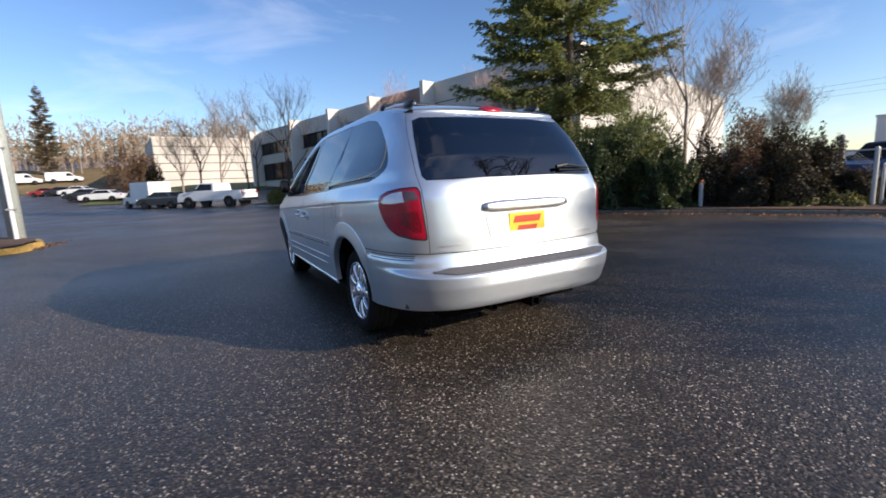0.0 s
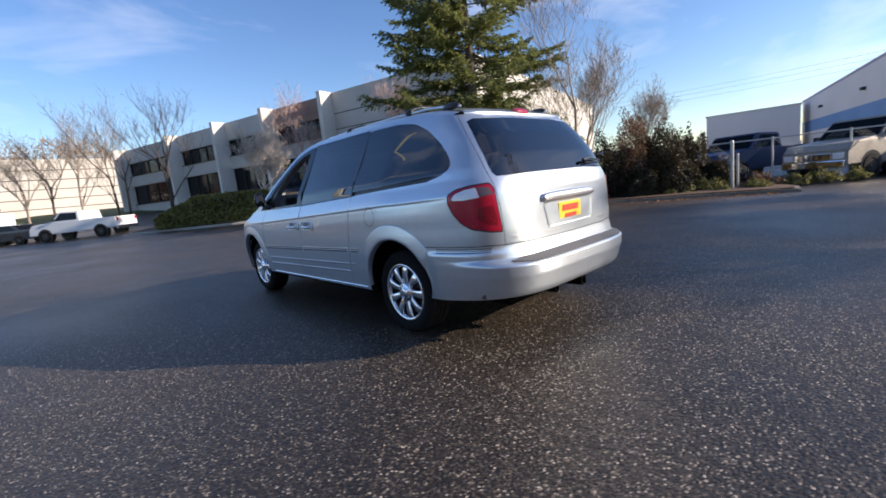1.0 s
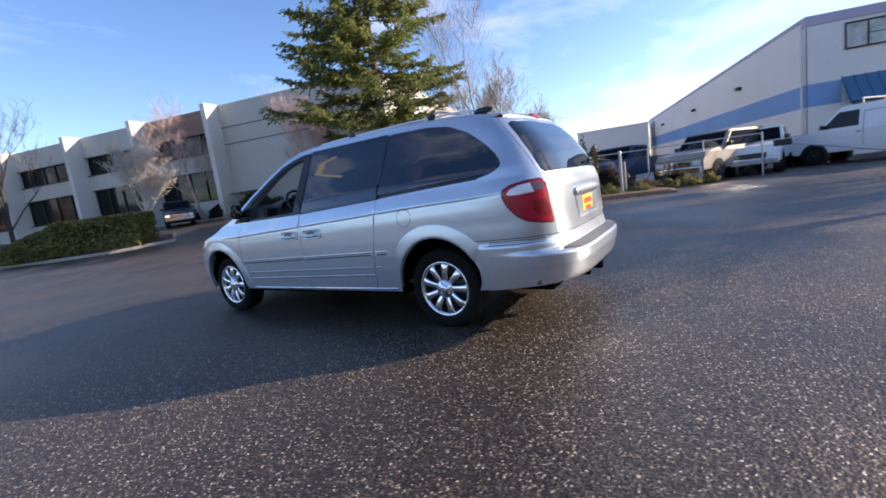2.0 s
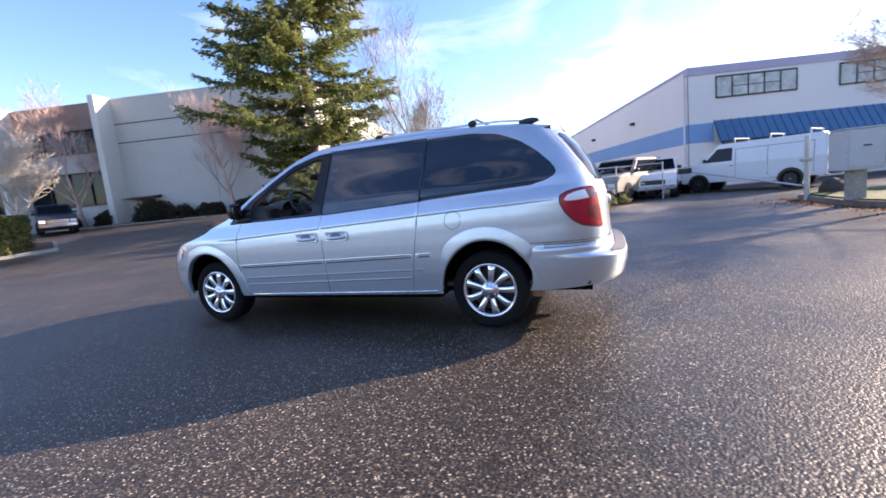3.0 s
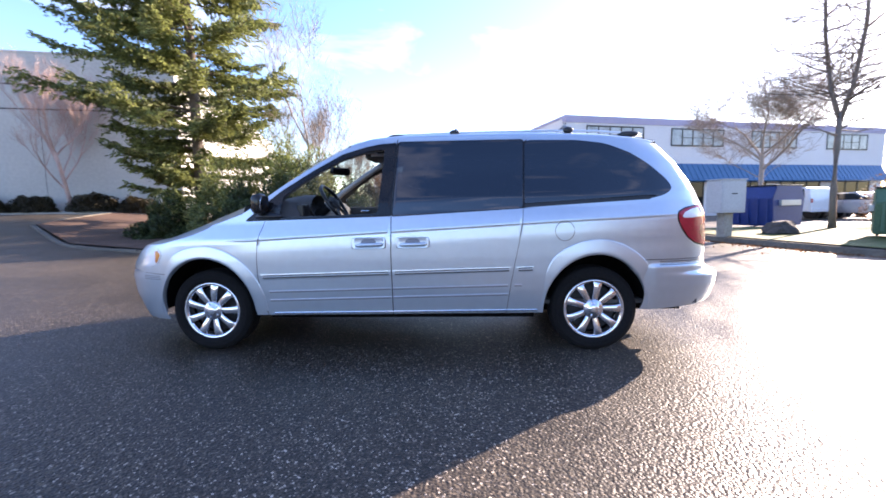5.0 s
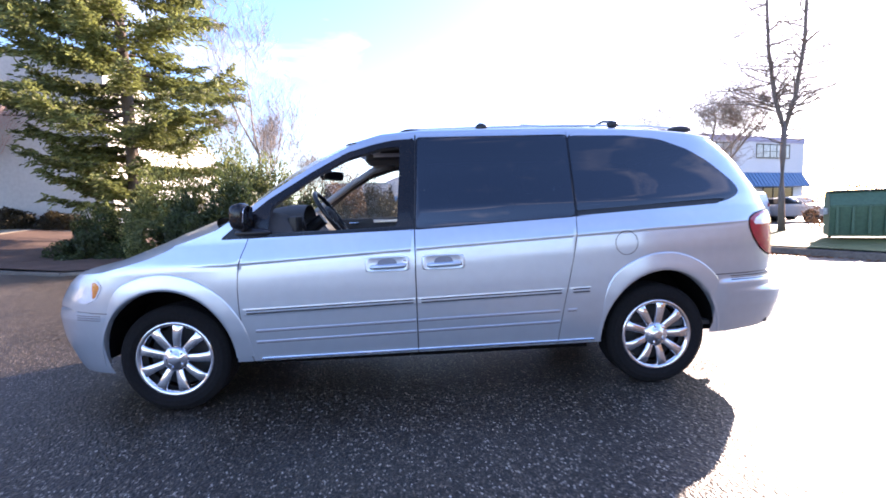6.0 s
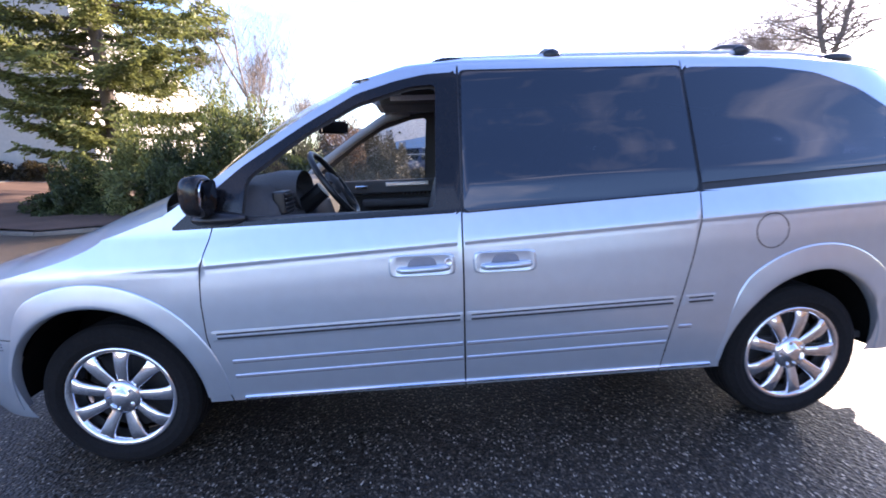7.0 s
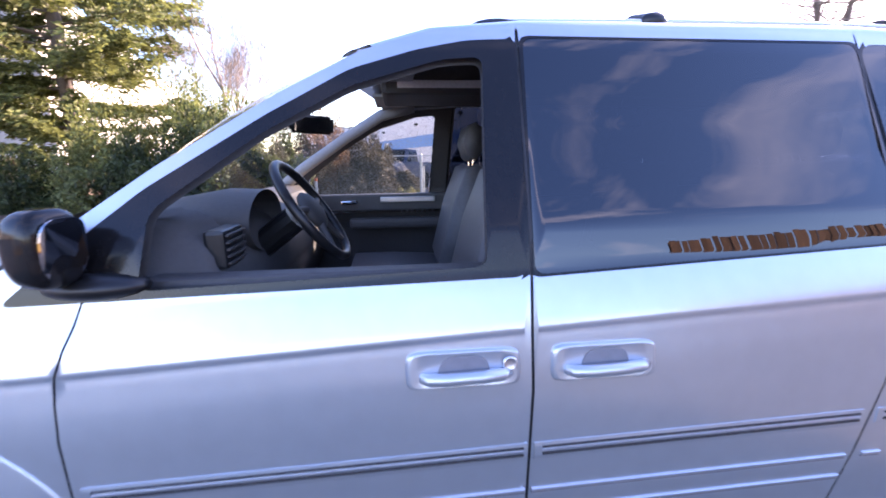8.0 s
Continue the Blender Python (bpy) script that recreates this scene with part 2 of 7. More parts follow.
TAN_PAINT = mat("tan_vehicle", (0.30, 0.27, 0.23), 0.5, 0.2, 0.2, 2)
BLUE_TRUCK = mat("blue_vehicle", (0.022, 0.05, 0.12), 0.4, 0.2, 0.15, 2)
GALV = mat("galvanised_steel", (0.45, 0.46, 0.46), 0.45, 0.6, 0.15, 6)
BOX_GREY = mat("grey_cabinet", (0.50, 0.50, 0.50), 0.55, 0, 0.1, 3)
DUMP_BLUE = mat("dumpster_blue", (0.016, 0.040, 0.17), 0.5, 0, 0.2, 3)
DUMP_GREEN = mat("dumpster_green", (0.07, 0.14, 0.08), 0.6, 0, 0.2, 3)
ROCK = mat("boulder", (0.07, 0.06, 0.055), 0.9, 0, 0.35, 3, 0.7, 12)
FENCE_WOOD = mat("fence_wood", (0.22, 0.13, 0.085), 0.8, 0, 0.25, 5, 0.3, 40, random_tint=0.3)


from mathutils.geometry import delaunay_2d_cdt


# ---- building helpers ----
def mesh(name, verts, faces, smooth=False):
    me = bpy.data.meshes.new(name)
    me.from_pydata([tuple(v) for v in verts], [], faces)
    me.update()
    if smooth:
        me.polygons.foreach_set("use_smooth", [True] * len(me.polygons))
    return me


def put(name, me, material, parent=None, label="", at=None):
    """Links a mesh as one object, as a part where it has a parent."""
    me.materials.clear()
    me.materials.append(material)
    ob = new(name, me)
    if parent:
        ob.parent = parent
    if at is not None:
        ob.matrix_basis = at
    if label:
        tagged(ob, label)
    return ob


def part(name, bm, material, parent, label="", smooth=False):
    me = bpy.data.meshes.new(name)
    bm.to_mesh(me)
    bm.free()
    if smooth:
        me.polygons.foreach_set("use_smooth", [True] * len(me.polygons))
    return put(name, me, material, parent, label)


def thing(name, at, label, category, group="", kind=""):
    ob = new(name)
    ob.empty_display_size = 0.1
    ob.matrix_basis = at
    return tagged(ob, label, category, group, kind)


def box(bm, x0, y0, z0, x1, y1, z1, bevel=0.0, taper=1.0):
    """A box between two corners; taper narrows its top."""
    m = Matrix.Translation(((x0 + x1) / 2, (y0 + y1) / 2, (z0 + z1) / 2)) @ Matrix.Diagonal((abs(x1 - x0), abs(y1 - y0), abs(z1 - z0), 1))
    made = bmesh.ops.create_cube(bm, size=1, matrix=m)["verts"]
    if taper != 1.0:
        cx, cy = (x0 + x1) / 2, (y0 + y1) / 2
        for v in made:
            if v.co.z > (z0 + z1) / 2:
                v.co.x, v.co.y = cx + (v.co.x - cx) * taper, cy + (v.co.y - cy) * taper
    if bevel:
        edges = list({e for v in made for e in v.link_edges})
        bmesh.ops.bevel(bm, geom=edges, offset=bevel, segments=2, profile=0.6, affect="EDGES")
    return bm


def boxes(*rows, bevel=0.0):
    bm = bmesh.new()
    for r in rows:
        box(bm, *r, bevel=bevel)
    return bm


def cyl(bm, a, b, r0, r1=None, sides=12, cap=True):
    a, b = Vector(a), Vector(b)
    d = b - a
    m = Matrix.Translation((a + b) / 2) @ d.to_track_quat("Z", "Y").to_matrix().to_4x4()
    bmesh.ops.create_cone(bm, cap_ends=cap, segments=sides, radius1=r0, radius2=r0 if r1 is None else r1, depth=d.length, matrix=m)
    return bm


def prism(bm, outline, axis, a, b):
    """An outline in the plane across an axis, drawn out along it from a to b."""
    def at(p, d):
        return {"x": (d, p[0], p[1]), "y": (p[0], d, p[1]), "z": (p[0], p[1], d)}[axis]
    lo, hi = [bm.verts.new(at(p, a)) for p in outline], [bm.verts.new(at(p, b)) for p in outline]
    bm.faces.new(lo)
    bm.faces.new(hi[::-1])
    for i in range(len(lo)):
        j = (i + 1) % len(lo)
        bm.faces.new((lo[i], hi[i], hi[j], lo[j]))
    bmesh.ops.recalc_face_normals(bm, faces=bm.faces[:])
    return bm


def lathe(bm, profile, sides=32, axis="x"):
    """Turns a profile of (radius, height along the axis) about that axis."""
    rings = []
    for r, h in profile:
        ring = []
        for i in range(sides):
            a = 2 * math.pi * i / sides
            c, s = r * math.cos(a), r * math.sin(a)
            ring.append(bm.verts.new({"x": (h, c, s), "y": (c, h, s), "z": (c, s, h)}[axis]))
        rings.append(ring)
    for p, q in zip(rings, rings[1:]):
        for i in range(sides):
            j = (i + 1) % sides
            bm.faces.new((p[i], p[j], q[j], q[i]))
    bmesh.ops.recalc_face_normals(bm, faces=bm.faces[:])
    return bm


def tube(bm, points, radii, sides=6, cap=True):
    """A tapered tube along points."""
    points = [Vector(p) for p in points]
    rings = []
    for i, p in enumerate(points):
        d = points[min(i + 1, len(points) - 1)] - points[max(i - 1, 0)]
        q = d.to_track_quat("Z", "Y")
        r = radii[i] if isinstance(radii, (list, tuple)) else radii
        rings.append([bm.verts.new(p + q @ Vector((r * math.cos(2 * math.pi * k / sides), r * math.sin(2 * math.pi * k / sides), 0))) for k in range(sides)])
    for a, b in zip(rings, rings[1:]):
        for k in range(sides):
            j = (k + 1) % sides
            bm.faces.new((a[k], a[j], b[j], b[k]))
    if cap:
        bm.faces.new(rings[0][::-1])
        bm.faces.new(rings[-1])
    return bm


def ease(v, a, b):
    v = min(1.0, max(0.0, (v - a) / (b - a)))
    return v * v * (3 - 2 * v)


def inside(p, poly):
    x, y, hit = p[0], p[1], False
    for (x0, y0), (x1, y1) in zip(poly, poly[1:] + poly[:1]):
        if (y0 > y) != (y1 > y) and x < (x1 - x0) * (y - y0) / (y1 - y0) + x0:
            hit = not hit
    return hit


# ---- ground ----
FACADE_N = Vector((0.961, 0.275))


def ground_z(x, y):
    """The lot is level by the car, climbs to the office building and, far up the street, to the hill."""
    s = FACADE_N.x * x + FACADE_N.y * y
    z = 1.02 * ease(s, 7, 21) * ease(y, 9, 20)
    z += 1.7 * ease(y, 44, 85) + 6.5 * ease(y, 88, 135) + 14 * ease(y, 135, 300)
    return z


def grid_mesh(name, xs, ys, lift):
    vs = [(x, y, ground_z(x, y) + lift) for y in ys for x in xs]
    w = len(xs)
    fs = [(i * w + j, i * w + j + 1, (i + 1) * w + j + 1, (i + 1) * w + j) for i in range(len(ys) - 1) for j in range(w - 1)]
    return mesh(name, vs, fs, True)


def build_ground():
    xs = [-2500, -900, -350, -150] + list(range(-90, 91, 3)) + [150, 350, 900, 2500]
    ys = [-2500, -900, -350, -150] + list(range(-90, 141, 3)) + [170, 210, 260, 320, 600, 2500]
    return tagged(put("ground", grid_mesh("ground", xs, ys, 0.0), ASPHALT), "damp dark asphalt lot with pale aggregate", "asphalt", kind="structure")


build_ground()


def verge(name, outline, height, top_mat, kerb_mat, label, kerb_width=0.16, grown=0.03):
    """A raised bed: a kerb of separate stones round an outline, and the planted top inside it."""
    v = thing(name, Matrix.Identity(4), label, "verge", kind="structure")
    pts = [Vector(p) for p in outline]
    n = len(pts)
    inner = []
    for i in range(n):
        a, b = (pts[i] - pts[i - 1]).normalized(), (pts[(i + 1) % n] - pts[i]).normalized()
        m = Vector((-(a.y + b.y), a.x + b.x))
        m = m.normalized() * (kerb_width / max(0.4, m.length / 2))
        inner.append(pts[i] + m)
    bm = bmesh.new()
    top = [bm.verts.new((p.x, p.y, ground_z(p.x, p.y) + height + grown)) for p in inner]
    bm.faces.new(top)
    bmesh.ops.triangulate(bm, faces=bm.faces[:])
    bmesh.ops.recalc_face_normals(bm, faces=bm.faces[:])
    if bm.faces[0].normal.z < 0:
        bmesh.ops.reverse_faces(bm, faces=bm.faces[:])
    part("planting", bm, top_mat, v)
    for i in range(n):
        j = (i + 1) % n
        length = (pts[j] - pts[i]).length
        if length > 40:
            continue
        k = max(1, round(length / 1.5))
        for s in range(k):
            t0, t1 = s / k + 0.004 / length, (s + 1) / k - 0.004 / length
            a, b, c, d = pts[i].lerp(pts[j], t0), pts[i].lerp(pts[j], t1), inner[i].lerp(inner[j], t1), inner[i].lerp(inner[j], t0)
            bm = bmesh.new()
            lo = [bm.verts.new((p.x, p.y, ground_z(p.x, p.y) - 0.1)) for p in (a, b, c, d)]
            hi = [bm.verts.new((p.x, p.y, ground_z(p.x, p.y) + height)) for p in (a.lerp(d, 0.12), b.lerp(c, 0.12), c, d)]
            bm.faces.new(hi)
            for e in range(4):
                bm.faces.new((lo[e], lo[(e + 1) % 4], hi[(e + 1) % 4], hi[e]))
            bmesh.ops.recalc_face_normals(bm, faces=bm.faces[:])
            bmesh.ops.bevel(bm, geom=[ed for ed in bm.edges if ed.verts[0].co.z > 0.05 + ground_z(a.x, a.y) - 0.1 and ed.verts[1].co.z > ground_z(a.x, a.y)], offset=0.02, segments=2, affect="EDGES")
            part("kerb_stone", bm, kerb_mat, v)
    return v


def arc(cx, cy, r, a0, a1, n=8):
    return [(cx + r * math.cos(radians(a)), cy + r * math.sin(radians(a))) for a in np.linspace(a0, a1, n)]


# grass verge by the drive's mouth, planted islands, and the lawn up the street
verge("grass_verge", [(-30, -22), (4.0, -14.6), (11.8, -13.6), (12.4, -11.6), (11.7, -8.2)] + arc(10.7, -7.05, 1.0, -20, 95, 6) + [(8.0, -5.95), (4.4, -7.0), (-3, -8.7), (-30, -14.4)], 0.13, GRASS, OLD_KERB, "mown winter grass behind a worn concrete kerb")
verge("planted_island", [(-5.75, 11.9), (-6.3, 12.75), (-8.2, 15.2), (-16, 20), (-16, 10.2), (-6.6, 9.2)] + arc(-6.5, 10.2, 1.0, -80, 20, 5) + [(-5.5, 11.0)], 0.13, SOIL, YELLOW_KERB, "bark-mulched island with a faded yellow kerb")
verge("spruce_bed", [(6.7, 9.7), (7.6, 7.6), (8.9, 5.5), (10.2, 3.1), (11.0, 1.1), (11.4, -0.8), (12.6, -0.6), (19.0, 4.2), (22.0, 10.0), (17.0, 18.6), (11.2, 17.4), (8.0, 13.0)], 0.08, SOIL, OLD_KERB, "dark planting bed round the spruce")
verge("hedge_island", [(6.6, 20.2), (7.9, 22.8), (6.2, 26.4), (3.0, 31.4), (0.6, 29.6), (4.3, 21.6)], 0.13, SOIL, KERB, "bark-mulched island under the clipped hedge")
verge("facade_bed", [(17.0, 16.8), (18.6, 17.3), (15.2, 28.9), (11.5, 42.0), (10.0, 41.5), (13.6, 28.6)], 0.08, SOIL, KERB, "shrub bed along the office wall")
tagged(put("lawn", grid_mesh("lawn", [-14, -9, -4, 1, 6, 11], [56, 60, 64, 68, 72, 76, 80], 0.08), GRASS), "sunlit lawn below the white building", "lawn", kind="structure")
tagged(put("hillside", grid_mesh("hillside", list(range(-70, 21, 6)), list(range(96, 171, 6)), 0.10), mat("dry_bank", (0.17, 0.12, 0.05), 0.95, 0, 0.35, 1.5, 0.5, 6)), "dry grassy bank at the end of the street", "bank", kind="structure")


# ---- the silver minivan ----
# Body surface: heights against half widths, and how far tail and nose reach past the axles.
SIDE_Z = (0.20, 0.30, 0.40, 0.50, 0.62, 0.75, 0.87, 0.900, 0.916, 1.03, 1.15, 1.30, 1.45, 1.61, 1.69)
SIDE_X = (0.920, 0.945, 0.960, 0.974, 0.985, 0.989, 0.988, 0.9845, 0.9800, 0.938, 0.914, 0.848, 0.777, 0.704, 0.658)
TAIL_Z = (0.20, 0.32, 0.38, 0.50, 0.575, 0.590, 0.612, 0.70, 0.80, 1.05, 1.12, 1.30, 1.45, 1.58, 1.64, 1.70)
TAIL_R = (0.90, 1.00, 1.060, 1.090, 1.090, 1.070, 0.985, 0.965, 0.963, 0.945, 0.926, 0.850, 0.752, 0.630, 0.55, 0.47)
TAIL_N = ((0.3, 4.6), (0.6, 5.2), (0.8, 5.6), (1.1, 5.8), (1.6, 5.8))
NOSE_Z = (0.20, 0.30, 0.45, 0.60, 0.70, 0.80, 0.90, 1.10)
NOSE_R = (0.86, 0.92, 0.985, 1.0, 0.97, 0.90, 0.78, 0.52)
TAIL_L, NOSE_L, NOSE_Y = 1.72, 1.55, 2.95
HUBS, HUB_Z, TYRE_R = (0.0, 3.03), 0.328, 0.328


def soft(z, zs, xs, e=0.007):
    """A table read with its corners rounded over e."""
    return sum(float(np.interp(z + d * e, zs, xs)) for d in (-1.0, -0.5, 0.0, 0.5, 1.0)) / 5


def arc_table(n):
    th = np.linspace(0, math.pi / 2, 2000)
    x, y = np.cos(th) ** (2 / n), np.sin(th) ** (2 / n)
    s = np.r_[0, np.cumsum(np.hypot(np.diff(x), np.diff(y)))]
    return s / s[-1], th


ARC_S, ARC_T = arc_table(4.0)


def crease(u):
    """The height of the flank's crease above its height at the front door's leading edge."""
    return 0.0475 * min(3.3, max(0.0, 2.65 - u))


def body(u, z):
    """A point of the left side's skin: u runs from the tail's middle, along the side as y, to the nose's middle."""
    rise = crease(u) * ease(z, 0.74, 0.86) * (1 - ease(z, 1.02, 1.42))
    w = soft(z - rise, SIDE_Z, SIDE_X, 0.008 + 0.07 * ease(z, 1.18, 1.32) * (1 - 0.7 * ease(z, 1.55, 1.66)))
    # the shallow groove under the crease, which runs out on the fender and behind the fuel door
    w -= 0.0050 * ease(z - rise, 0.79, 0.886) * (1 - ease(z - rise, 0.886, 0.904)) * ease(u, -0.75, -0.15) * (1 - ease(u, 2.62, 2.95))
    if u < 0:
        th = float(np.interp(min(1.0, -u / TAIL_L), ARC_S, ARC_T))
        n, r = float(np.interp(z, *zip(*TAIL_N))), soft(z, TAIL_Z, TAIL_R)
        x, y = w * max(math.cos(th), 0.0) ** (2 / n), -r * math.sin(th) ** (2 / n)
    elif u > NOSE_Y:
        th = float(np.interp(min(1.0, (u - NOSE_Y) / NOSE_L), ARC_S, ARC_T))
        n, r = 3.1, soft(z, NOSE_Z, NOSE_R)
        x, y = w * max(math.cos(th), 0.0) ** (2 / n), NOSE_Y + r * math.sin(th) ** (2 / n)
    else:
        x, y = w, u
    if y < 0.15:
        # the plan draws in towards the tail; the bumper stands a little proud of it
        d = 0.15 - y
        x *= 1 - 0.10 * d * d / (d + 0.12) * (1 - 0.85 * ease(z, 1.15, 1.55)) + 0.014 * ease(-y, 0.34, 0.46) * (1 - ease(z, 0.655, 0.690)) * min(1.0, x)
    return Vector((-x, y, z))


def body_normal(u, z):
    e = 0.004
    a, b = body(u + e, z) - body(u - e, z), body(u, z + e) - body(u, z - e)
    n = b.cross(a)
    return n.normalized() if n.length > 1e-9 else Vector((0, -1, 0))


def side_u(y, z):
    """The u at which the skin stands at y, on the side."""
    if 0 <= y <= NOSE_Y:
        return y
    lo, hi = (-TAIL_L, 0.0) if y < 0 else (NOSE_Y, NOSE_Y + NOSE_L)
    for _ in range(40):
        m = (lo + hi) / 2
        lo, hi = (m, hi) if body(m, z).y < y else (lo, m)
    return (lo + hi) / 2


def tail_u(x, z):
    """The u at which the tail's skin stands x off the middle."""
    lo, hi = -TAIL_L, 0.0
    for _ in range(40):
        m = (lo + hi) / 2
        lo, hi = (m, hi) if -body(m, z).x < x else (lo, m)
    return (lo + hi) / 2


def flank(points):
    return [(side_u(y, z), z) for y, z in points]


def rearwards(points):
    return [(tail_u(x, z), z) for x, z in points]


def ribbon(points, half):
    """An outline round an open line, half wide to each side."""
    left, right = [], []
    for i, p in enumerate(points):
        a, b = Vector(points[max(i - 1, 0)]), Vector(points[min(i + 1, len(points) - 1)])
        d = (b - a).normalized()
        left.append((p[0] - d.y * half, p[1] + d.x * half))
        right.append((p[0] + d.y * half, p[1] - d.x * half))
    return left + right[::-1]


def round_path(points, r=0.03, steps=5):
    """An outline with its corners rounded."""
    out_ = []
    n = len(points)
    for i in range(n):
        p, a, b = Vector(points[i]), Vector(points[i - 1]), Vector(points[(i + 1) % n])
        da, db = (a - p), (b - p)
        ra, rb = min(r, da.length * 0.45), min(r, db.length * 0.45)
        s, e = p + da.normalized() * ra, p + db.normalized() * rb
        for k in range(steps + 1):
            t = k / steps
            q = s * (1 - t) ** 2 + p * 2 * t * (1 - t) + e * t * t
            out_.append((q.x, q.y))
    return out_


def arch(hub):
    return [(side_u(hub + 0.395 * math.cos(a), 0.5), HUB_Z + 0.438 * math.sin(a)) for a in np.linspace(-0.35, math.pi + 0.35, 40)]


TOP_LINE = [(-0.30, 1.646), (0.0, 1.672), (0.45, 1.690), (1.0, 1.692), (1.5, 1.690), (1.75, 1.672), (1.93, 1.615), (2.13, 1.505), (2.40, 1.330), (2.62, 1.165), (2.72, 1.10), (2.9, 1.035), (3.2, 0.95), (3.5, 0.875)]


def top_z(u):
    if u < -0.30:
        return float(np.interp(u, (-TAIL_L, -0.85, -0.30), (1.612, 1.605, 1.646)))
    if u > 3.5:
        return float(np.interp(u, (3.5, NOSE_Y + NOSE_L), (0.875, 0.80)))
    return float(np.interp(u, *zip(*TOP_LINE)))


def low_z(u):
    return float(np.interp(u, (-TAIL_L, -0.95, -0.39, -0.385, 0.40, 2.55, 3.38, 3.45, NOSE_Y + NOSE_L), (0.36, 0.36, 0.33, 0.33, 0.315, 0.305, 0.30, 0.26, 0.26)))


FRONT_WINDOW = round_path([(2.42, 1.066), (1.650, 1.092), (1.620, 1.600), (1.73, 1.592), (1.96, 1.522), (2.17, 1.405), (2.40, 1.235)], 0.03)
FRONT_BLACK = round_path([(2.70, 1.043), (1.555, 1.066), (1.522, 1.652), (1.66, 1.645), (1.79, 1.618), (1.96, 1.565), (2.16, 1.450), (2.42, 1.280), (2.65, 1.085)], 0.03)
SLIDE_WINDOW = round_path([(1.537, 1.070), (0.550, 1.116), (0.515, 1.652), (1.505, 1.655)], 0.03)
QUARTER_WINDOW = flank(round_path([(0.536, 1.118), (0.503, 1.650), (0.10, 1.640), (-0.12, 1.608), (-0.30, 1.530), (-0.44, 1.430), (-0.560, 1.310), (-0.592, 1.240), (-0.51, 1.190), (-0.40, 1.168)], 0.05))
SLIDE_BLACK = round_path([(1.550, 1.063), (0.542, 1.110), (0.507, 1.658), (1.516, 1.661)], 0.03)
SLIDE_TRACK = flank([(0.534, 1.116), (0.532, 1.148), (-0.38, 1.196), (-0.47, 1.194), (-0.40, 1.164)])
TAIL_LAMP = [(side_u(-0.602, 1.062), 1.062), (side_u(-0.66, 1.09), 1.092), (tail_u(0.83, 1.11), 1.110), (tail_u(0.752, 1.11), 1.116), (tail_u(0.738, 1.08), 1.08), (tail_u(0.724, 0.80), 0.797), (tail_u(0.79, 0.81), 0.804), (side_u(-0.757, 0.83), 0.828), (side_u(-0.690, 0.875), 0.872), (side_u(-0.635, 0.94), 0.940), (side_u(-0.602, 1.01), 1.010)]
TAIL_LAMP = round_path(TAIL_LAMP, 0.022, 3)
LAMP_CLEAR = [(side_u(-0.636, 1.04), 1.034), (side_u(-0.66, 1.06), 1.062), (side_u(-0.72, 1.08), 1.084), (tail_u(0.822, 1.09), 1.093), (tail_u(0.822, 1.03), 1.030), (side_u(-0.72, 1.02), 1.020), (side_u(-0.65, 1.02), 1.022)]
LAMP_SMOKE = [(tail_u(0.818, 1.09), 1.094), (tail_u(0.768, 1.09), 1.092), (tail_u(0.752, 1.05), 1.045), (tail_u(0.818, 1.03), 1.034)]
LAMP_BOWL = [(tail_u(0.835, 0.96), 0.965), (tail_u(0.765, 0.97), 0.972), (tail_u(0.748, 0.90), 0.90), (tail_u(0.748, 0.84), 0.840), (tail_u(0.80, 0.84), 0.850), (tail_u(0.838, 0.90), 0.90)]
REAR_WINDOW = rearwards([(0.0, 1.160), (0.30, 1.160), (0.690, 1.155), (0.708, 1.18), (0.700, 1.30), (0.672, 1.45), (0.640, 1.545), (0.59, 1.565), (0.30, 1.573), (0.0, 1.574)])
HEAD_LAMP = flank(round_path([(3.37, 0.80), (3.41, 0.838), (3.48, 0.842), (3.54, 0.828), (3.54, 0.705), (3.49, 0.692), (3.41, 0.725)], 0.02))
AMBER = flank(round_path([(3.384, 0.795), (3.412, 0.822), (3.44, 0.822), (3.435, 0.725), (3.412, 0.737)], 0.012))
DOOR_LINE_A = [(2.532, 1.047), (2.546, 1.00), (2.566, 0.95), (2.580, 0.90), (2.588, 0.84), (2.594, 0.75), (2.594, 0.61), (2.572, 0.45), (2.54, 0.30)]
DOOR_LINE_B = [(1.520, 1.68), (1.545, 1.07), (1.548, 0.80), (1.548, 0.295)]
DOOR_LINE_C = [(0.509, 1.68), (0.544, 1.11), (0.556, 1.0), (0.580, 0.86), (0.602, 0.75), (0.640, 0.55), (0.676, 0.30)]
FUEL = [(0.244 + 0.070 * math.cos(a), 0.940 + 0.073 * math.sin(a)) for a in np.linspace(0, 2 * math.pi, 33)]
BUMPER_TOP = flank([(-0.36, 0.712), (-0.60, 0.712), (-0.78, 0.712)]) + [(-1.30, 0.705), (-TAIL_L, 0.700)]
GATE_EDGE = [(tail_u(x, z), z) for x, z in ((0.712, 0.705), (0.716, 0.80), (0.722, 0.95), (0.730, 1.10), (0.734, 1.20), (0.722, 1.32), (0.700, 1.45), (0.664, 1.56), (0.61, 1.66))]
NOSE_SEAM = flank([(3.32, 0.635), (3.45, 0.642), (3.56, 0.648)]) + [(4.0, 0.66), (NOSE_Y + NOSE_L, 0.67)]
HALF_GAP = 0.0026


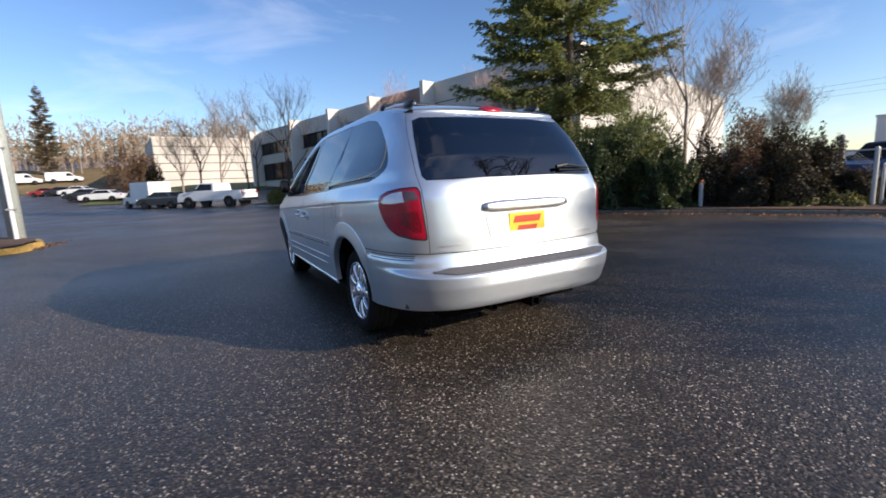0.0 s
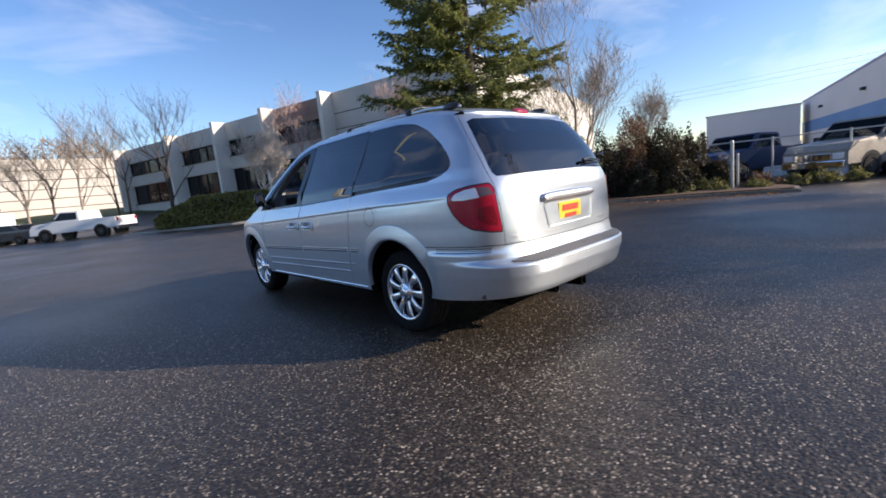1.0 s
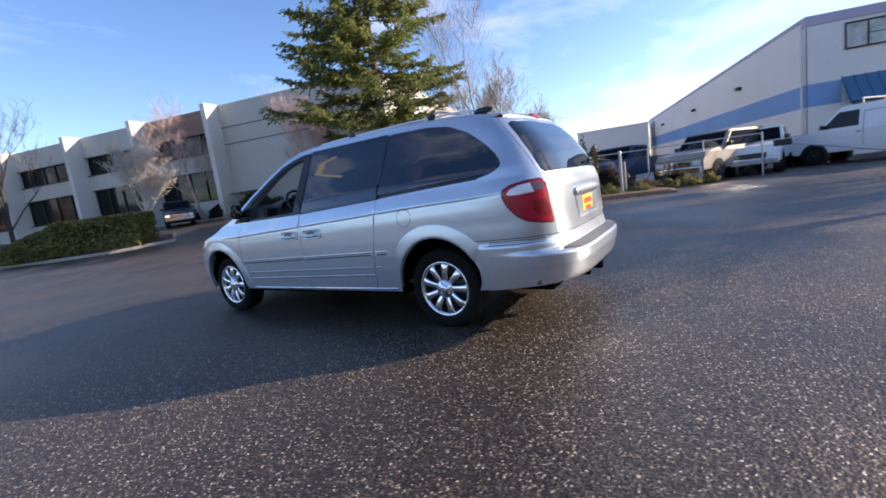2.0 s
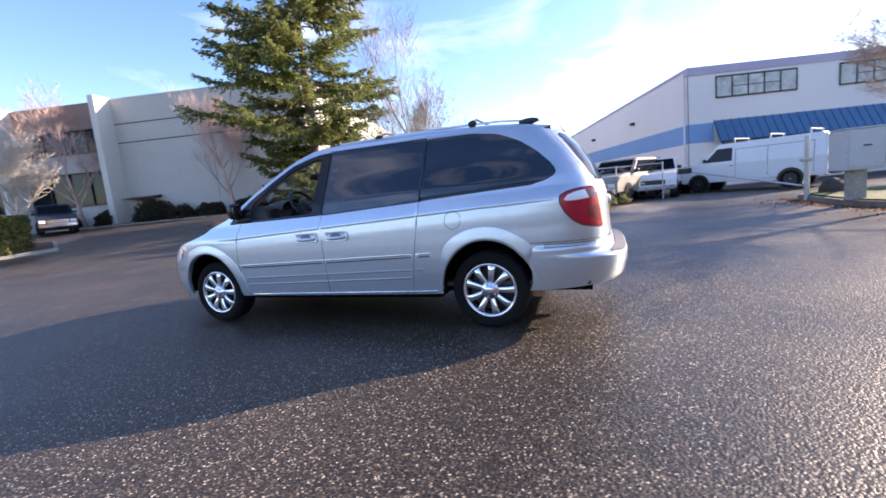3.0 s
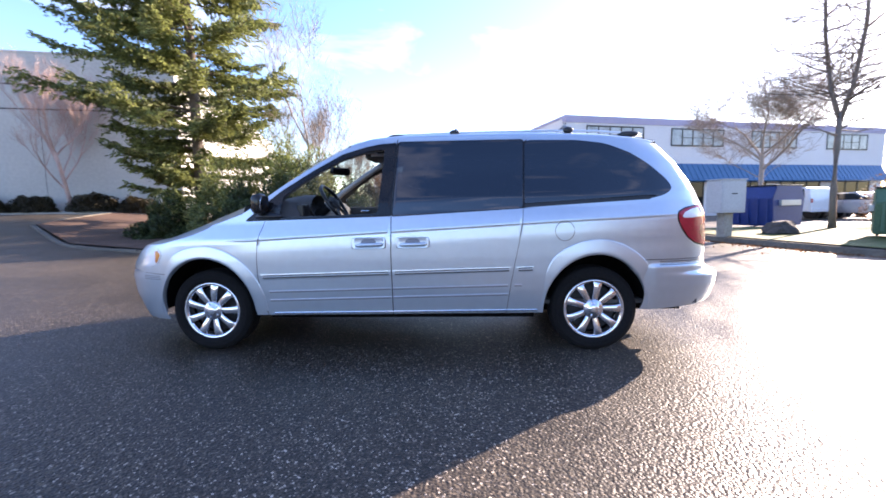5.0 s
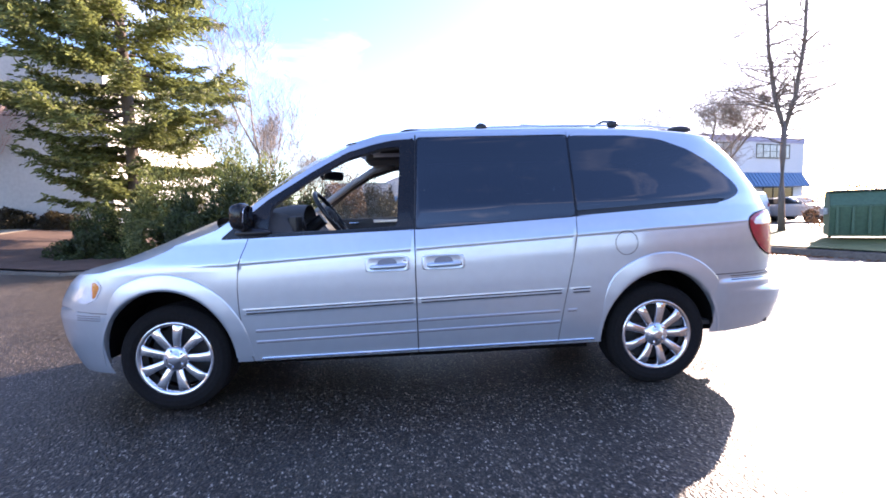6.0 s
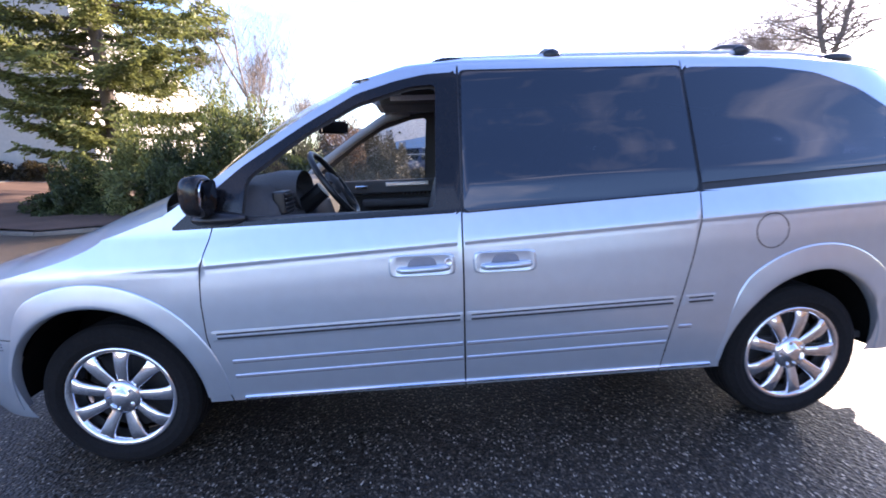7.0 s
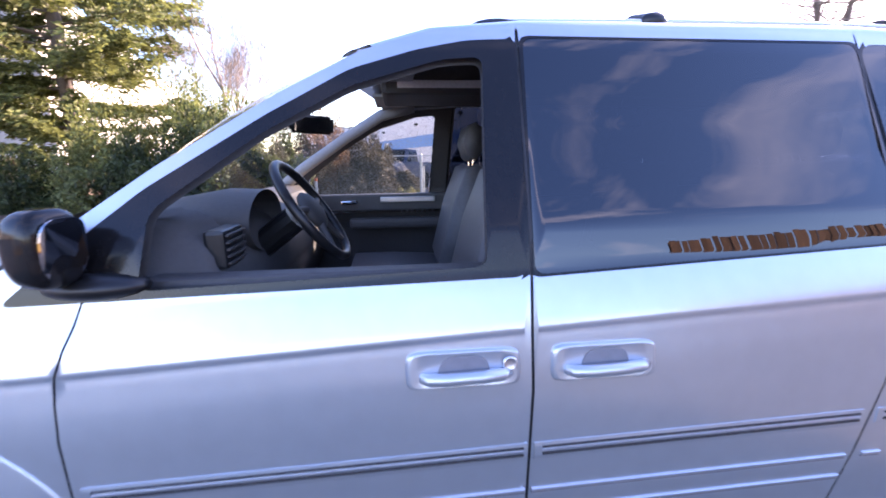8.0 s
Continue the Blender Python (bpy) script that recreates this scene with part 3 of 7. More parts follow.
def build_body_panels():
    """Cuts the skin along its seams and openings, and returns corner places, normals and the panels' triangles."""
    loops = [FRONT_WINDOW, FRONT_BLACK, SLIDE_WINDOW, SLIDE_BLACK, QUARTER_WINDOW, SLIDE_TRACK, TAIL_LAMP, LAMP_CLEAR, LAMP_SMOKE, LAMP_BOWL, HEAD_LAMP, AMBER, arch(0.0), arch(3.03)]
    gaps = [ribbon(DOOR_LINE_A, HALF_GAP), ribbon(DOOR_LINE_B, 0.0036), ribbon(DOOR_LINE_C, HALF_GAP), ribbon(BUMPER_TOP, HALF_GAP), ribbon(GATE_EDGE, HALF_GAP), ribbon(NOSE_SEAM, HALF_GAP), ribbon(FUEL, 0.0025), ribbon(TAIL_LAMP + TAIL_LAMP[:1], 0.005)]
    rear = REAR_WINDOW
    pts, edges = [], []
    for lp in loops + gaps + [rear]:
        k = len(pts)
        pts += [Vector(p) for p in lp]
        edges += [(k + i, k + (i + 1) % len(lp)) for i in range(len(lp))]
    us = np.linspace(-TAIL_L, NOSE_Y + NOSE_L, 190)
    rim = [(float(u), top_z(float(u))) for u in us] + [(float(u), low_z(float(u))) for u in us[::-1]]
    k = len(pts)
    pts += [Vector(p) for p in rim]
    edges += [(k + i, k + (i + 1) % len(rim)) for i in range(len(rim))]
    for u in us:
        for z in (*np.arange(0.28, 1.68, 0.026), 0.572, 0.580, 0.588, 0.596, 0.604, 0.614, 0.624):
            if low_z(float(u)) + 0.008 < z < top_z(float(u)) - 0.008:
                pts.append(Vector((float(u), float(z))))
        for d in (-0.046, -0.036, -0.028, -0.021, -0.014, -0.007, 0.0, 0.007, 0.015, 0.024):
            z = 0.900 + crease(float(u)) + d
            if -0.95 < u < 3.1:
                pts.append(Vector((float(u), z)))
    from_cdt = delaunay_2d_cdt(pts, edges, [], 0, 1e-5)
    verts, faces = from_cdt[0], from_cdt[2]
    bins = {}
    for f in faces:
        c = sum((verts[i] for i in f), Vector((0, 0))) / 3
        u, z = c
        if not (low_z(u) < z < top_z(u) and -TAIL_L + 1e-4 < u < NOSE_Y + NOSE_L - 1e-4) or inside(c, loops[-2]) or inside(c, loops[-1]):
            continue
        if inside(c, FRONT_WINDOW):
            key = "front_window"
        elif inside(c, gaps[1]):
            key = "gap1"
        elif inside(c, gaps[2]) and z < 1.108:
            key = "gap2"
        elif inside(c, FRONT_BLACK):
            key = "window_surround"
        elif inside(c, SLIDE_TRACK):
            key = "slide_track"
        elif inside(c, SLIDE_WINDOW):
            key = "side_window"
        elif inside(c, SLIDE_BLACK) and not inside(c, QUARTER_WINDOW):
            key = "window_surround"
        elif z > 1.112 and z < 1.652 and 0.488 < u < 0.570 and not inside(c, QUARTER_WINDOW):
            key = "window_surround"
        elif inside(c, QUARTER_WINDOW):
            key = "quarter_window"
        elif inside(c, gaps[7]):
            key = "gap7"
        elif inside(c, LAMP_BOWL):
            key = "bowl_section"
        elif inside(c, LAMP_SMOKE):
            key = "smoked_section"
        elif inside(c, LAMP_CLEAR):
            key = "clear_section"
        elif inside(c, TAIL_LAMP):
            key = "tail_lamp"
        elif inside(c, AMBER):
            key = "amber_section"
        elif inside(c, HEAD_LAMP):
            key = "head_lamp"
        elif inside(c, rear):
            key = "rear_window"
        elif any(inside(c, g) for g in gaps):
            key = "gap%d" % [inside(c, g) for g in gaps].index(True)
        elif u < 0 and z < 0.712 and u < side_u(-0.362, 0.6):
            key = "rear_bumper"
        elif u < -0.9 and u < float(np.interp(z, [q[1] for q in GATE_EDGE], [q[0] for q in GATE_EDGE])):
            key = "tailgate"
        elif u > 3.2 and z < 0.642 + (u - 3.32) * 0.02:
            key = "front_bumper"
        elif u > float(np.interp(z, [q[1] for q in DOOR_LINE_A][::-1], [q[0] for q in DOOR_LINE_A][::-1])) and z < 1.3:
            key = "front_fender" if z < 1.05 or u > 2.66 else "body_side"
        elif z > 1.066 and z < 1.655 and 1.50 < u < 1.57:
            key = "window_surround"
        elif z > 1.045 + 0.036 * min(1.0, max(0.0, 1.55 - u)) and (u < 0.66 or z > 1.55 or u > 1.6):
            key = "body_side"
        elif u > 1.5485:
            key = "front_door"
        elif u > float(np.interp(z, [q[1] for q in DOOR_LINE_C][::-1], [q[0] for q in DOOR_LINE_C][::-1])):
            key = "sliding_door"
        else:
            key = "quarter_panel"
        bins.setdefault(key, []).append(tuple(f))
    place = [body(v.x, v.y) for v in verts]
    turn = [body_normal(v.x, v.y) for v in verts]
    return place, turn, bins


def skin(name, tris, place, turn, sides, lift=0.0):
    """One panel's mesh on the left (-1), the right (1) or both sides, with the surface's own normals."""
    vs, ns, fs = [], [], []
    for side in sides:
        idx = {}
        for f in tris:
            row = []
            for i in f:
                if i not in idx:
                    idx[i] = len(vs)
                    p, n = place[i] + turn[i] * lift, turn[i]
                    vs.append(Vector((p.x * -side, p.y, p.z)))
                    ns.append(Vector((n.x * -side, n.y, n.z)))
                row.append(idx[i])
            a, b, c = (vs[k] for k in row)
            if (b - a).cross(c - a).dot(ns[row[0]]) < 0:
                row = row[::-1]
            fs.append(row)
    me = mesh(name, vs, fs, True)
    me.normals_split_custom_set_from_vertices([tuple(n) for n in ns])
    return me


def islands(tris):
    """Triangles sorted into runs that hang together."""
    home = {}

    def root(i):
        while home.setdefault(i, i) != i:
            i = home[i]
        return i
    for f in tris:
        for i in f[1:]:
            home[root(i)] = root(f[0])
    runs = {}
    for f in tris:
        runs.setdefault(root(f[0]), []).append(f)
    return [r for r in runs.values() if len(r) > 3]


def strip_on_body(bm, line, height, lift, thick):
    """A moulding that follows the left skin along a line of (y, z)."""
    rows = []
    for y, z in line:
        u = side_u(y, z)
        n = body_normal(u, z)
        ring = []
        for dz, d in ((-height / 2, -0.004), (-height / 2, lift * 0.6), (-height * 0.3, lift), (height * 0.3, lift), (height / 2, lift * 0.6), (height / 2, -0.004)):
            ring.append(bm.verts.new(body(u, z + dz) + n * d))
        rows.append(ring)
    for a, b in zip(rows, rows[1:]):
        for i in range(len(a) - 1):
            bm.faces.new((a[i], b[i], b[i + 1], a[i + 1]))
    bm.faces.new(rows[0][::-1])
    bm.faces.new(rows[-1])
    bmesh.ops.recalc_face_normals(bm, faces=bm.faces[:])
    return bm


def line_between(y0, z0, y1, z1, n=40):
    return [(y0 + (y1 - y0) * i / n, z0 + (z1 - z0) * i / n) for i in range(n + 1)]


def mirrored(bm):
    """Turns a left-hand part into a right-hand one."""
    for v in bm.verts:
        v.co.x = -v.co.x
    bmesh.ops.reverse_faces(bm, faces=bm.faces[:])
    return bm


def build_wheel(van, side, y):
    """A tyre with tread, and a chrome wheel with nine spokes."""
    at = pose(side * 0.90, y, HUB_Z, 0, 0, 0 if side < 0 else 180)
    s = TYRE_R
    bm = lathe(bmesh.new(), [(0.205, 0.20), (0.24, 0.215), (0.30, 0.212), (0.322, 0.195), (s, 0.175), (s, 0.140), (s - 0.007, 0.138), (s - 0.007, 0.131), (s, 0.129), (s, 0.100), (s - 0.007, 0.098), (s - 0.007, 0.091), (s, 0.089), (s, 0.060), (s - 0.007, 0.058), (s - 0.007, 0.051), (s, 0.049), (s, 0.038), (0.326, 0.018), (0.315, 0.004), (0.288, -0.012), (0.258, -0.012), (0.237, -0.002), (0.229, 0.01), (0.220, 0.03)], 72)
    wheel = thing("wheel", Matrix.Identity(4), "", "")
    wheel.parent, wheel.matrix_basis = van, at
    part("tyre", bm, RUBBER, wheel, "black rubber tyre with worn tread")
    bm = lathe(bmesh.new(), [(0.226, 0.15), (0.208, 0.14), (0.197, 0.06), (0.201, 0.02), (0.208, 0.004), (0.224, -0.005), (0.232, 0.001), (0.232, 0.02)], 64)
    rim = part("rim", bm, CHROME, wheel, "polished chrome rim", True)
    bm = lathe(bmesh.new(), [(0.0, 0.075), (0.185, 0.085), (0.19, 0.10)], 40)
    part("brake_disc", bm, mat("brake_dark", (0.03, 0.03, 0.03), 0.6, 0.4, 0.3, 20), wheel, "", False)
    for k in range(9):
        bm = bmesh.new()
        rows = []
        for r, half, front, deep in ((0.045, 0.019, 0.012, 0.05), (0.082, 0.022, 0.006, 0.05), (0.120, 0.025, -0.002, 0.045), (0.165, 0.028, -0.005, 0.04), (0.194, 0.031, -0.003, 0.04), (0.212, 0.042, 0.006, 0.04)):
            rows.append([bm.verts.new(p) for p in ((deep, -half * 0.8, r), (front + 0.007, -half, r), (front, -half * 0.80, r), (front + 0.002, 0, r), (front, half * 0.80, r), (front + 0.007, half, r), (deep, half * 0.8, r))])
        for a, b in zip(rows, rows[1:]):
            for i in range(6):
                bm.faces.new((a[i], a[i + 1], b[i + 1], b[i]))
        bmesh.ops.recalc_face_normals(bm, faces=bm.faces[:])
        for v in bm.verts:
            v.co = Matrix.Rotation(2 * math.pi * k / 9 + 0.15, 4, "X") @ v.co
        part("spoke", bm, CHROME, rim, "", True)
    bm = lathe(bmesh.new(), [(0.078, 0.04), (0.076, 0.004), (0.064, -0.004), (0.040, -0.007), (0.036, -0.013), (0.022, -0.018), (0.0005, -0.018)], 36)
    part("hub_cap", bm, CHROME, rim, "", True)
    for k in range(5):
        a = 2 * math.pi * k / 5
        bm = cyl(bmesh.new(), (0.0, 0.056 * math.cos(a), 0.056 * math.sin(a)), (-0.011, 0.056 * math.cos(a), 0.056 * math.sin(a)), 0.009, 0.007, 6)
        part("wheel_nut", bm, CHROME, rim)
    return wheel


def build_handle(van, y0, y1, lock):
    """A chrome door handle: a raised dish with a pull bar across it."""
    c, z = (y0 + y1) / 2, 0.868
    base = body(c, z)
    n = body_normal(c, z)
    at = Matrix.Translation(base) @ n.to_track_quat("X", "Z").to_matrix().to_4x4()
    half = (y1 - y0) / 2
    bm = bmesh.new()
    outline = round_path([(-half, -0.033), (-half * 0.9, -0.045), (half * 0.9, -0.045), (half, -0.033), (half, 0.033), (half * 0.85, 0.044), (-half * 0.85, 0.044), (-half, 0.033)], 0.03)
    rings = []
    for k, d in ((1.0, -0.004), (1.0, 0.005), (0.96, 0.011), (0.90, 0.012), (0.82, 0.010)):
        rings.append([bm.verts.new((d, p[0] * k, p[1] * k)) for p in outline])
    for a, b in zip(rings, rings[1:]):
        for i in range(len(a)):
            j = (i + 1) % len(a)
            bm.faces.new((a[i], a[j], b[j], b[i]))
    bm.faces.new(rings[-1])
    bmesh.ops.recalc_face_normals(bm, faces=bm.faces[:])
    h = part("door_handle", bm, PAINT, van, "silver door handle", True)
    h.matrix_basis = at
    # flat grey patch: the scoop's shade is painted, nothing is hollowed out
    scoop = round_path([(-half * 0.52, -0.030), (half * 0.48, -0.030), (half * 0.40, 0.032), (-half * 0.36, 0.032)], 0.028)
    bm = bmesh.new()
    a = [bm.verts.new((0.0112, p[0], p[1])) for p in scoop]
    b = [bm.verts.new((0.0118, p[0] * 0.92, p[1] * 0.9)) for p in scoop]
    for i in range(len(a)):
        j = (i + 1) % len(a)
        bm.faces.new((a[i], a[j], b[j], b[i]))
    bm.faces.new(b)
    bmesh.ops.recalc_face_normals(bm, faces=bm.faces[:])
    part("scoop_shade", bm, FINE_SEAM, h, "grey patch painted as the finger scoop's shade")
    bm = tube(bmesh.new(), [(0.008, -half * 0.72, -0.016), (0.022, -half * 0.60, -0.016), (0.027, -half * 0.3, -0.015), (0.027, half * 0.3, -0.013), (0.022, half * 0.66, -0.012), (0.008, half * 0.80, -0.012)], [0.012, 0.0145, 0.015, 0.015, 0.0145, 0.012], 12)
    bmesh.ops.recalc_face_normals(bm, faces=bm.faces[:])
    part("pull_bar", bm, PAINT, h, "", True)
    if lock:
        bm = lathe(bmesh.new(), [(0.0005, 0.012), (0.012, 0.012), (0.0155, 0.0145), (0.018, 0.010)], 20)
        o = part("key_lock", bm, BRUSHED, h, "", True)
        o.matrix_basis = Matrix.Translation((0.006, half * 0.80, 0.010))


def seat(van, x, y, wide=0.52, headrest=True):
    """A leather seat: cushion, back and headrest."""
    def pad(bm, prof, half):
        rows = []
        for t in (-1, -0.85, 0, 0.85, 1):
            k = 0.93 if abs(t) == 1 else 1.0
            cy, cz = sum(p[0] for p in prof) / len(prof), sum(p[1] for p in prof) / len(prof)
            rows.append([bm.verts.new((x + t * half, cy + (p[0] - cy) * k, cz + (p[1] - cz) * k + (0.018 if abs(t) > 0.5 else 0))) for p in prof])
        for a, b in zip(rows, rows[1:]):
            for i in range(len(prof)):
                j = (i + 1) % len(prof)
                bm.faces.new((a[i], a[j], b[j], b[i]))
        bm.faces.new(rows[0])
        bm.faces.new(rows[-1][::-1])
        bmesh.ops.recalc_face_normals(bm, faces=bm.faces[:])
        return bm
    s = thing("seat", Matrix.Identity(4), "", "")
    s.parent = van
    cush = [(y + 0.30, 0.70), (y + 0.34, 0.74), (y + 0.32, 0.79), (y + 0.10, 0.79), (y - 0.20, 0.77), (y - 0.26, 0.70), (y - 0.20, 0.64), (y + 0.25, 0.64)]
    back = [(y - 0.16, 0.74), (y - 0.13, 0.82), (y - 0.20, 1.10), (y - 0.27, 1.28), (y - 0.32, 1.30), (y - 0.37, 1.27), (y - 0.33, 1.05), (y - 0.29, 0.76)]
    part("cushion", pad(bmesh.new(), cush, wide / 2), LEATHER, s, "grey leather seat cushion", True)
    part("backrest", pad(bmesh.new(), back, wide / 2 - 0.02), LEATHER, s, "grey leather backrest", True)
    if headrest:
        head = [(y - 0.29, 1.33), (y - 0.27, 1.40), (y - 0.29, 1.48), (y - 0.33, 1.50), (y - 0.37, 1.47), (y - 0.37, 1.36), (y - 0.34, 1.32)]
        part("headrest", pad(bmesh.new(), head, 0.13), LEATHER, s, "grey leather headrest", True)
        for d in (-0.06, 0.06):
            part("headrest_post", cyl(bmesh.new(), (x + d, y - 0.32, 1.25), (x + d, y - 0.33, 1.36), 0.006), CHROME, s)
    part("seat_base", boxes((x - wide * 0.4, y - 0.22, 0.34, x + wide * 0.4, y + 0.26, 0.65)), DARK, s)


def build_minivan():
    van = thing("minivan", pose(0.05, 0, 0), "silver minivan with chrome wheels and an open driver's window", "minivan")
    place, turn, bins = build_body_panels()
    glossy = {"front_door": "front_door", "sliding_door": "sliding_door", "quarter_panel": "quarter_panel", "front_fender": "front_fender", "body_side": "pillar_frame"}
    for key, name in glossy.items():
        for side in (-1, 1):
            put(name, skin(name, bins[key], place, turn, [side]), PAINT, van)
    for key, name in (("tailgate", "tailgate"), ("rear_bumper", "rear_bumper"), ("front_bumper", "front_bumper")):
        put(name, skin(name, bins[key], place, turn, [-1, 1]), PAINT, van, "silver painted " + name.replace("_", " "))
    for k in range(8):
        for run in islands(bins["gap%d" % k]):
            for side in (-1, 1):
                put("panel_gap", skin("panel_gap", run, place, turn, [side], -0.006), SEAM if k in (1, 3, 4, 7) else FINE_SEAM, van)
    put("rear_window", skin("rear_window", bins["rear_window"], place, turn, [-1, 1], 0.001), TINTED, van, "dark tinted rear window")
    for side in (-1, 1):
        put("window_surround", skin("window_surround", bins["window_surround"], place, turn, [side], -0.001), GLOSS_BLACK, van, "glossy black window surround")
        put("slide_track", skin("slide_track", bins["slide_track"], place, turn, [side], -0.012), BLACK, van)
        put("side_window", skin("side_window", bins["side_window"], place, turn, [side], -0.002), TINTED, van, "dark tinted sliding-door window")
        put("quarter_window", skin("quarter_window", bins["quarter_window"], place, turn, [side], -0.001), TINTED, van, "dark tinted quarter window")
        lamp = put("tail_lamp", skin("tail_lamp", bins["tail_lamp"], place, turn, [side], 0.005), RED_LENS, van, "red tail lamp")
        put("clear_section", skin("clear_section", bins["clear_section"], place, turn, [side], 0.0055), WHITE_LENS, lamp, "clear reversing lens")
        put("bowl_section", skin("bowl_section", bins["bowl_section"], place, turn, [side], 0.0052), DEEP_LENS, lamp, "darker red reflector bowl")
        put("smoked_section", skin("smoked_section", bins["smoked_section"], place, turn, [side], 0.0055), SMOKE_LENS, lamp, "smoked lens")
        head = put("head_lamp", skin("head_lamp", bins["head_lamp"], place, turn, [side], 0.003), WHITE_LENS, van, "clear headlamp")
        put("amber_section", skin("amber_section", bins["amber_section"], place, turn, [side], 0.0035), AMBER_LENS, head, "amber side marker")
        build_wheel(van, side, 0.0)
        build_wheel(van, side, 3.03)
    put("front_window", skin("front_window", bins["front_window"], place, turn, [1], -0.004), WET_GLASS, van, "front passenger window wet with droplets")

    # roof, hood and windscreen, as grids between the body's rims
    def sheet(name, rows, material, label=""):
        vs = [v for r in rows for v in r]
        w = len(rows[0])
        fs = [(i * w + j, i * w + j + 1, (i + 1) * w + j + 1, (i + 1) * w + j) for i in range(len(rows) - 1) for j in range(w - 1)]
        me = mesh(name, vs, fs, True)
        if me.polygons[len(fs) // 2].normal.z < 0:
            me.flip_normals()
        return put(name, me, material, van, label)

    def rim_w(y):
        u = side_u(y, 1.6)
        return body(u, top_z(u))
    rear_rim = [body(-TAIL_L + TAIL_L * k / 60, top_z(-TAIL_L + TAIL_L * k / 60)) for k in range(61)]

    def roof_z(x, y):
        w = soft(1.66, SIDE_Z, SIDE_X)
        k = min(1.0, abs(x) / w)
        edge = float(np.interp(y, (-0.58, -0.36, -0.10, 0.45, 1.5, 1.75, 1.95), (1.605, 1.646, 1.672, 1.690, 1.690, 1.672, 1.618)))
        crown = float(np.interp(y, (-0.60, -0.25, 0.3, 0.7, 1.2, 1.7, 2.0), (0.030, 0.058, 0.082, 0.092, 0.092, 0.080, 0.070)))
        return edge + crown * (1 - k ** 2.6) ** 0.8
    rows = []
    ny = 60
    for i in range(ny + 1):
        v = i / ny
        row = []
        for j in range(41):
            s = -1 + 2 * j / 40
            if abs(s) < 1:
                s = math.copysign(abs(s) ** 0.75, s)
            front = 1.90 + 0.16 * (1 - s * s)
            back_y = float(np.interp(abs(s) * 0.645, [-p.x for p in rear_rim], [p.y for p in rear_rim])) - 0.012 * (1 - s * s)
            y = back_y + (front - back_y) * v
            w = -rim_w(max(y, -0.52)).x if y > -0.52 else 0.650
            x = s * min(w, 0.665)
            row.append((x, y, roof_z(x, y) if abs(s) < 1 else rim_w(max(y, -0.5)).z - (0.0 if y > -0.5 else 0.012)))
        rows.append([(row[0][0] * 0.985, row[0][1] + 0.01, row[0][2] - 0.06)] + row + [(row[-1][0] * 0.985, row[-1][1] + 0.01, row[-1][2] - 0.06)])
    sheet("roof", rows, PAINT, "silver roof panel")
    # spoiler lip and its lamp
    bm = bmesh.new()
    rws = []
    for j in range(41):
        x = (-1 + 2 * j / 40) * 0.606
        u = tail_u(max(abs(x), 0.004), 1.60)
        lip, under = body(u, 1.612), body(u, 1.578)
        yl = lip.y - 0.012
        row = [(y, roof_z(x, y) + 0.003) for y in (yl + 0.34, yl + 0.24, yl + 0.15, yl + 0.09)]
        zt = row[-1][1]
        row += [(yl + 0.045, 0.72 * zt + 0.28 * 1.622), (yl + 0.012, 0.36 * zt + 0.64 * 1.622), (yl, 1.612), (yl + 0.004, 1.598), (yl + 0.022, 1.590), (under.y + 0.02, 1.586)]
        rws.append([bm.verts.new((x, y, z)) for y, z in row])
    for a, b in zip(rws, rws[1:]):
        for i in range(len(a) - 1):
            bm.faces.new((a[i], b[i], b[i + 1], a[i + 1]))
    bmesh.ops.recalc_face_normals(bm, faces=bm.faces[:])
    part("roof_spoiler", bm, PAINT, van, "silver roof spoiler", True)
    bm = bmesh.new()
    bmesh.ops.create_uvsphere(bm, u_segments=20, v_segments=10, radius=1, matrix=pose(0, -0.572, 1.640, 35) @ Matrix.Diagonal((0.105, 0.036, 0.022, 1)))
    part("stop_lamp", bm, RED_LENS, van, "red high-level stop lamp", True)
    rows = []
    for i in range(25):
        v = i / 24
        row = []
        for j in range(25):
            s = -1 + 2 * j / 24
            yt, zt = 1.90 + 0.16 * (1 - s * s), 1.615 + 0.07 * (1 - abs(s) ** 2.6)
            yb, zb = 2.66 + 0.30 * (1 - s * s), 1.10 + 0.02 * (1 - s * s)
            xt, xb = s * 0.655, s * 0.83
            row.append((xb + (xt - xb) * v, yb + (yt - yb) * v, zb + (zt - zb) * v + 0.05 * math.sin(math.pi * v)))
        rows.append(row)
    sheet("windscreen", rows, CLEAR, "clear windscreen")
    rows = []
    for i in range(31):
        v = i / 30
        row = []
        for j in range(31):
            s = -1 + 2 * j / 30
            u = 2.70 + v * 0.55
            if abs(s) == 1:
                uu = 2.70 + v * (NOSE_Y + NOSE_L - 2.70) * 0.62
                p = body(uu, top_z(uu))
                row.append((math.copysign(-p.x, s), p.y, p.z))
            else:
                uu = 2.70 + v * (NOSE_Y + NOSE_L - 2.70) * 0.62
                p = body(uu, top_z(uu))
                yc = 2.96 + v * 0.86
                y = p.y + (yc - p.y) * (1 - s * s)
                z = p.z + (0.035 + 0.055 * math.sin(math.pi * min(1, 0.15 + v * 0.85)) ** 0.7) * (1 - abs(s) ** 3) * (1 - 0.55 * v)
                row.append((-p.x * s, y, z))
        rows.append(row)
    sheet("hood", rows, PAINT, "silver hood")
    part("cowl", boxes((-0.80, 2.70, 1.02, 0.80, 2.90, 1.075), bevel=0.02), BLACK, van, "black cowl grille")
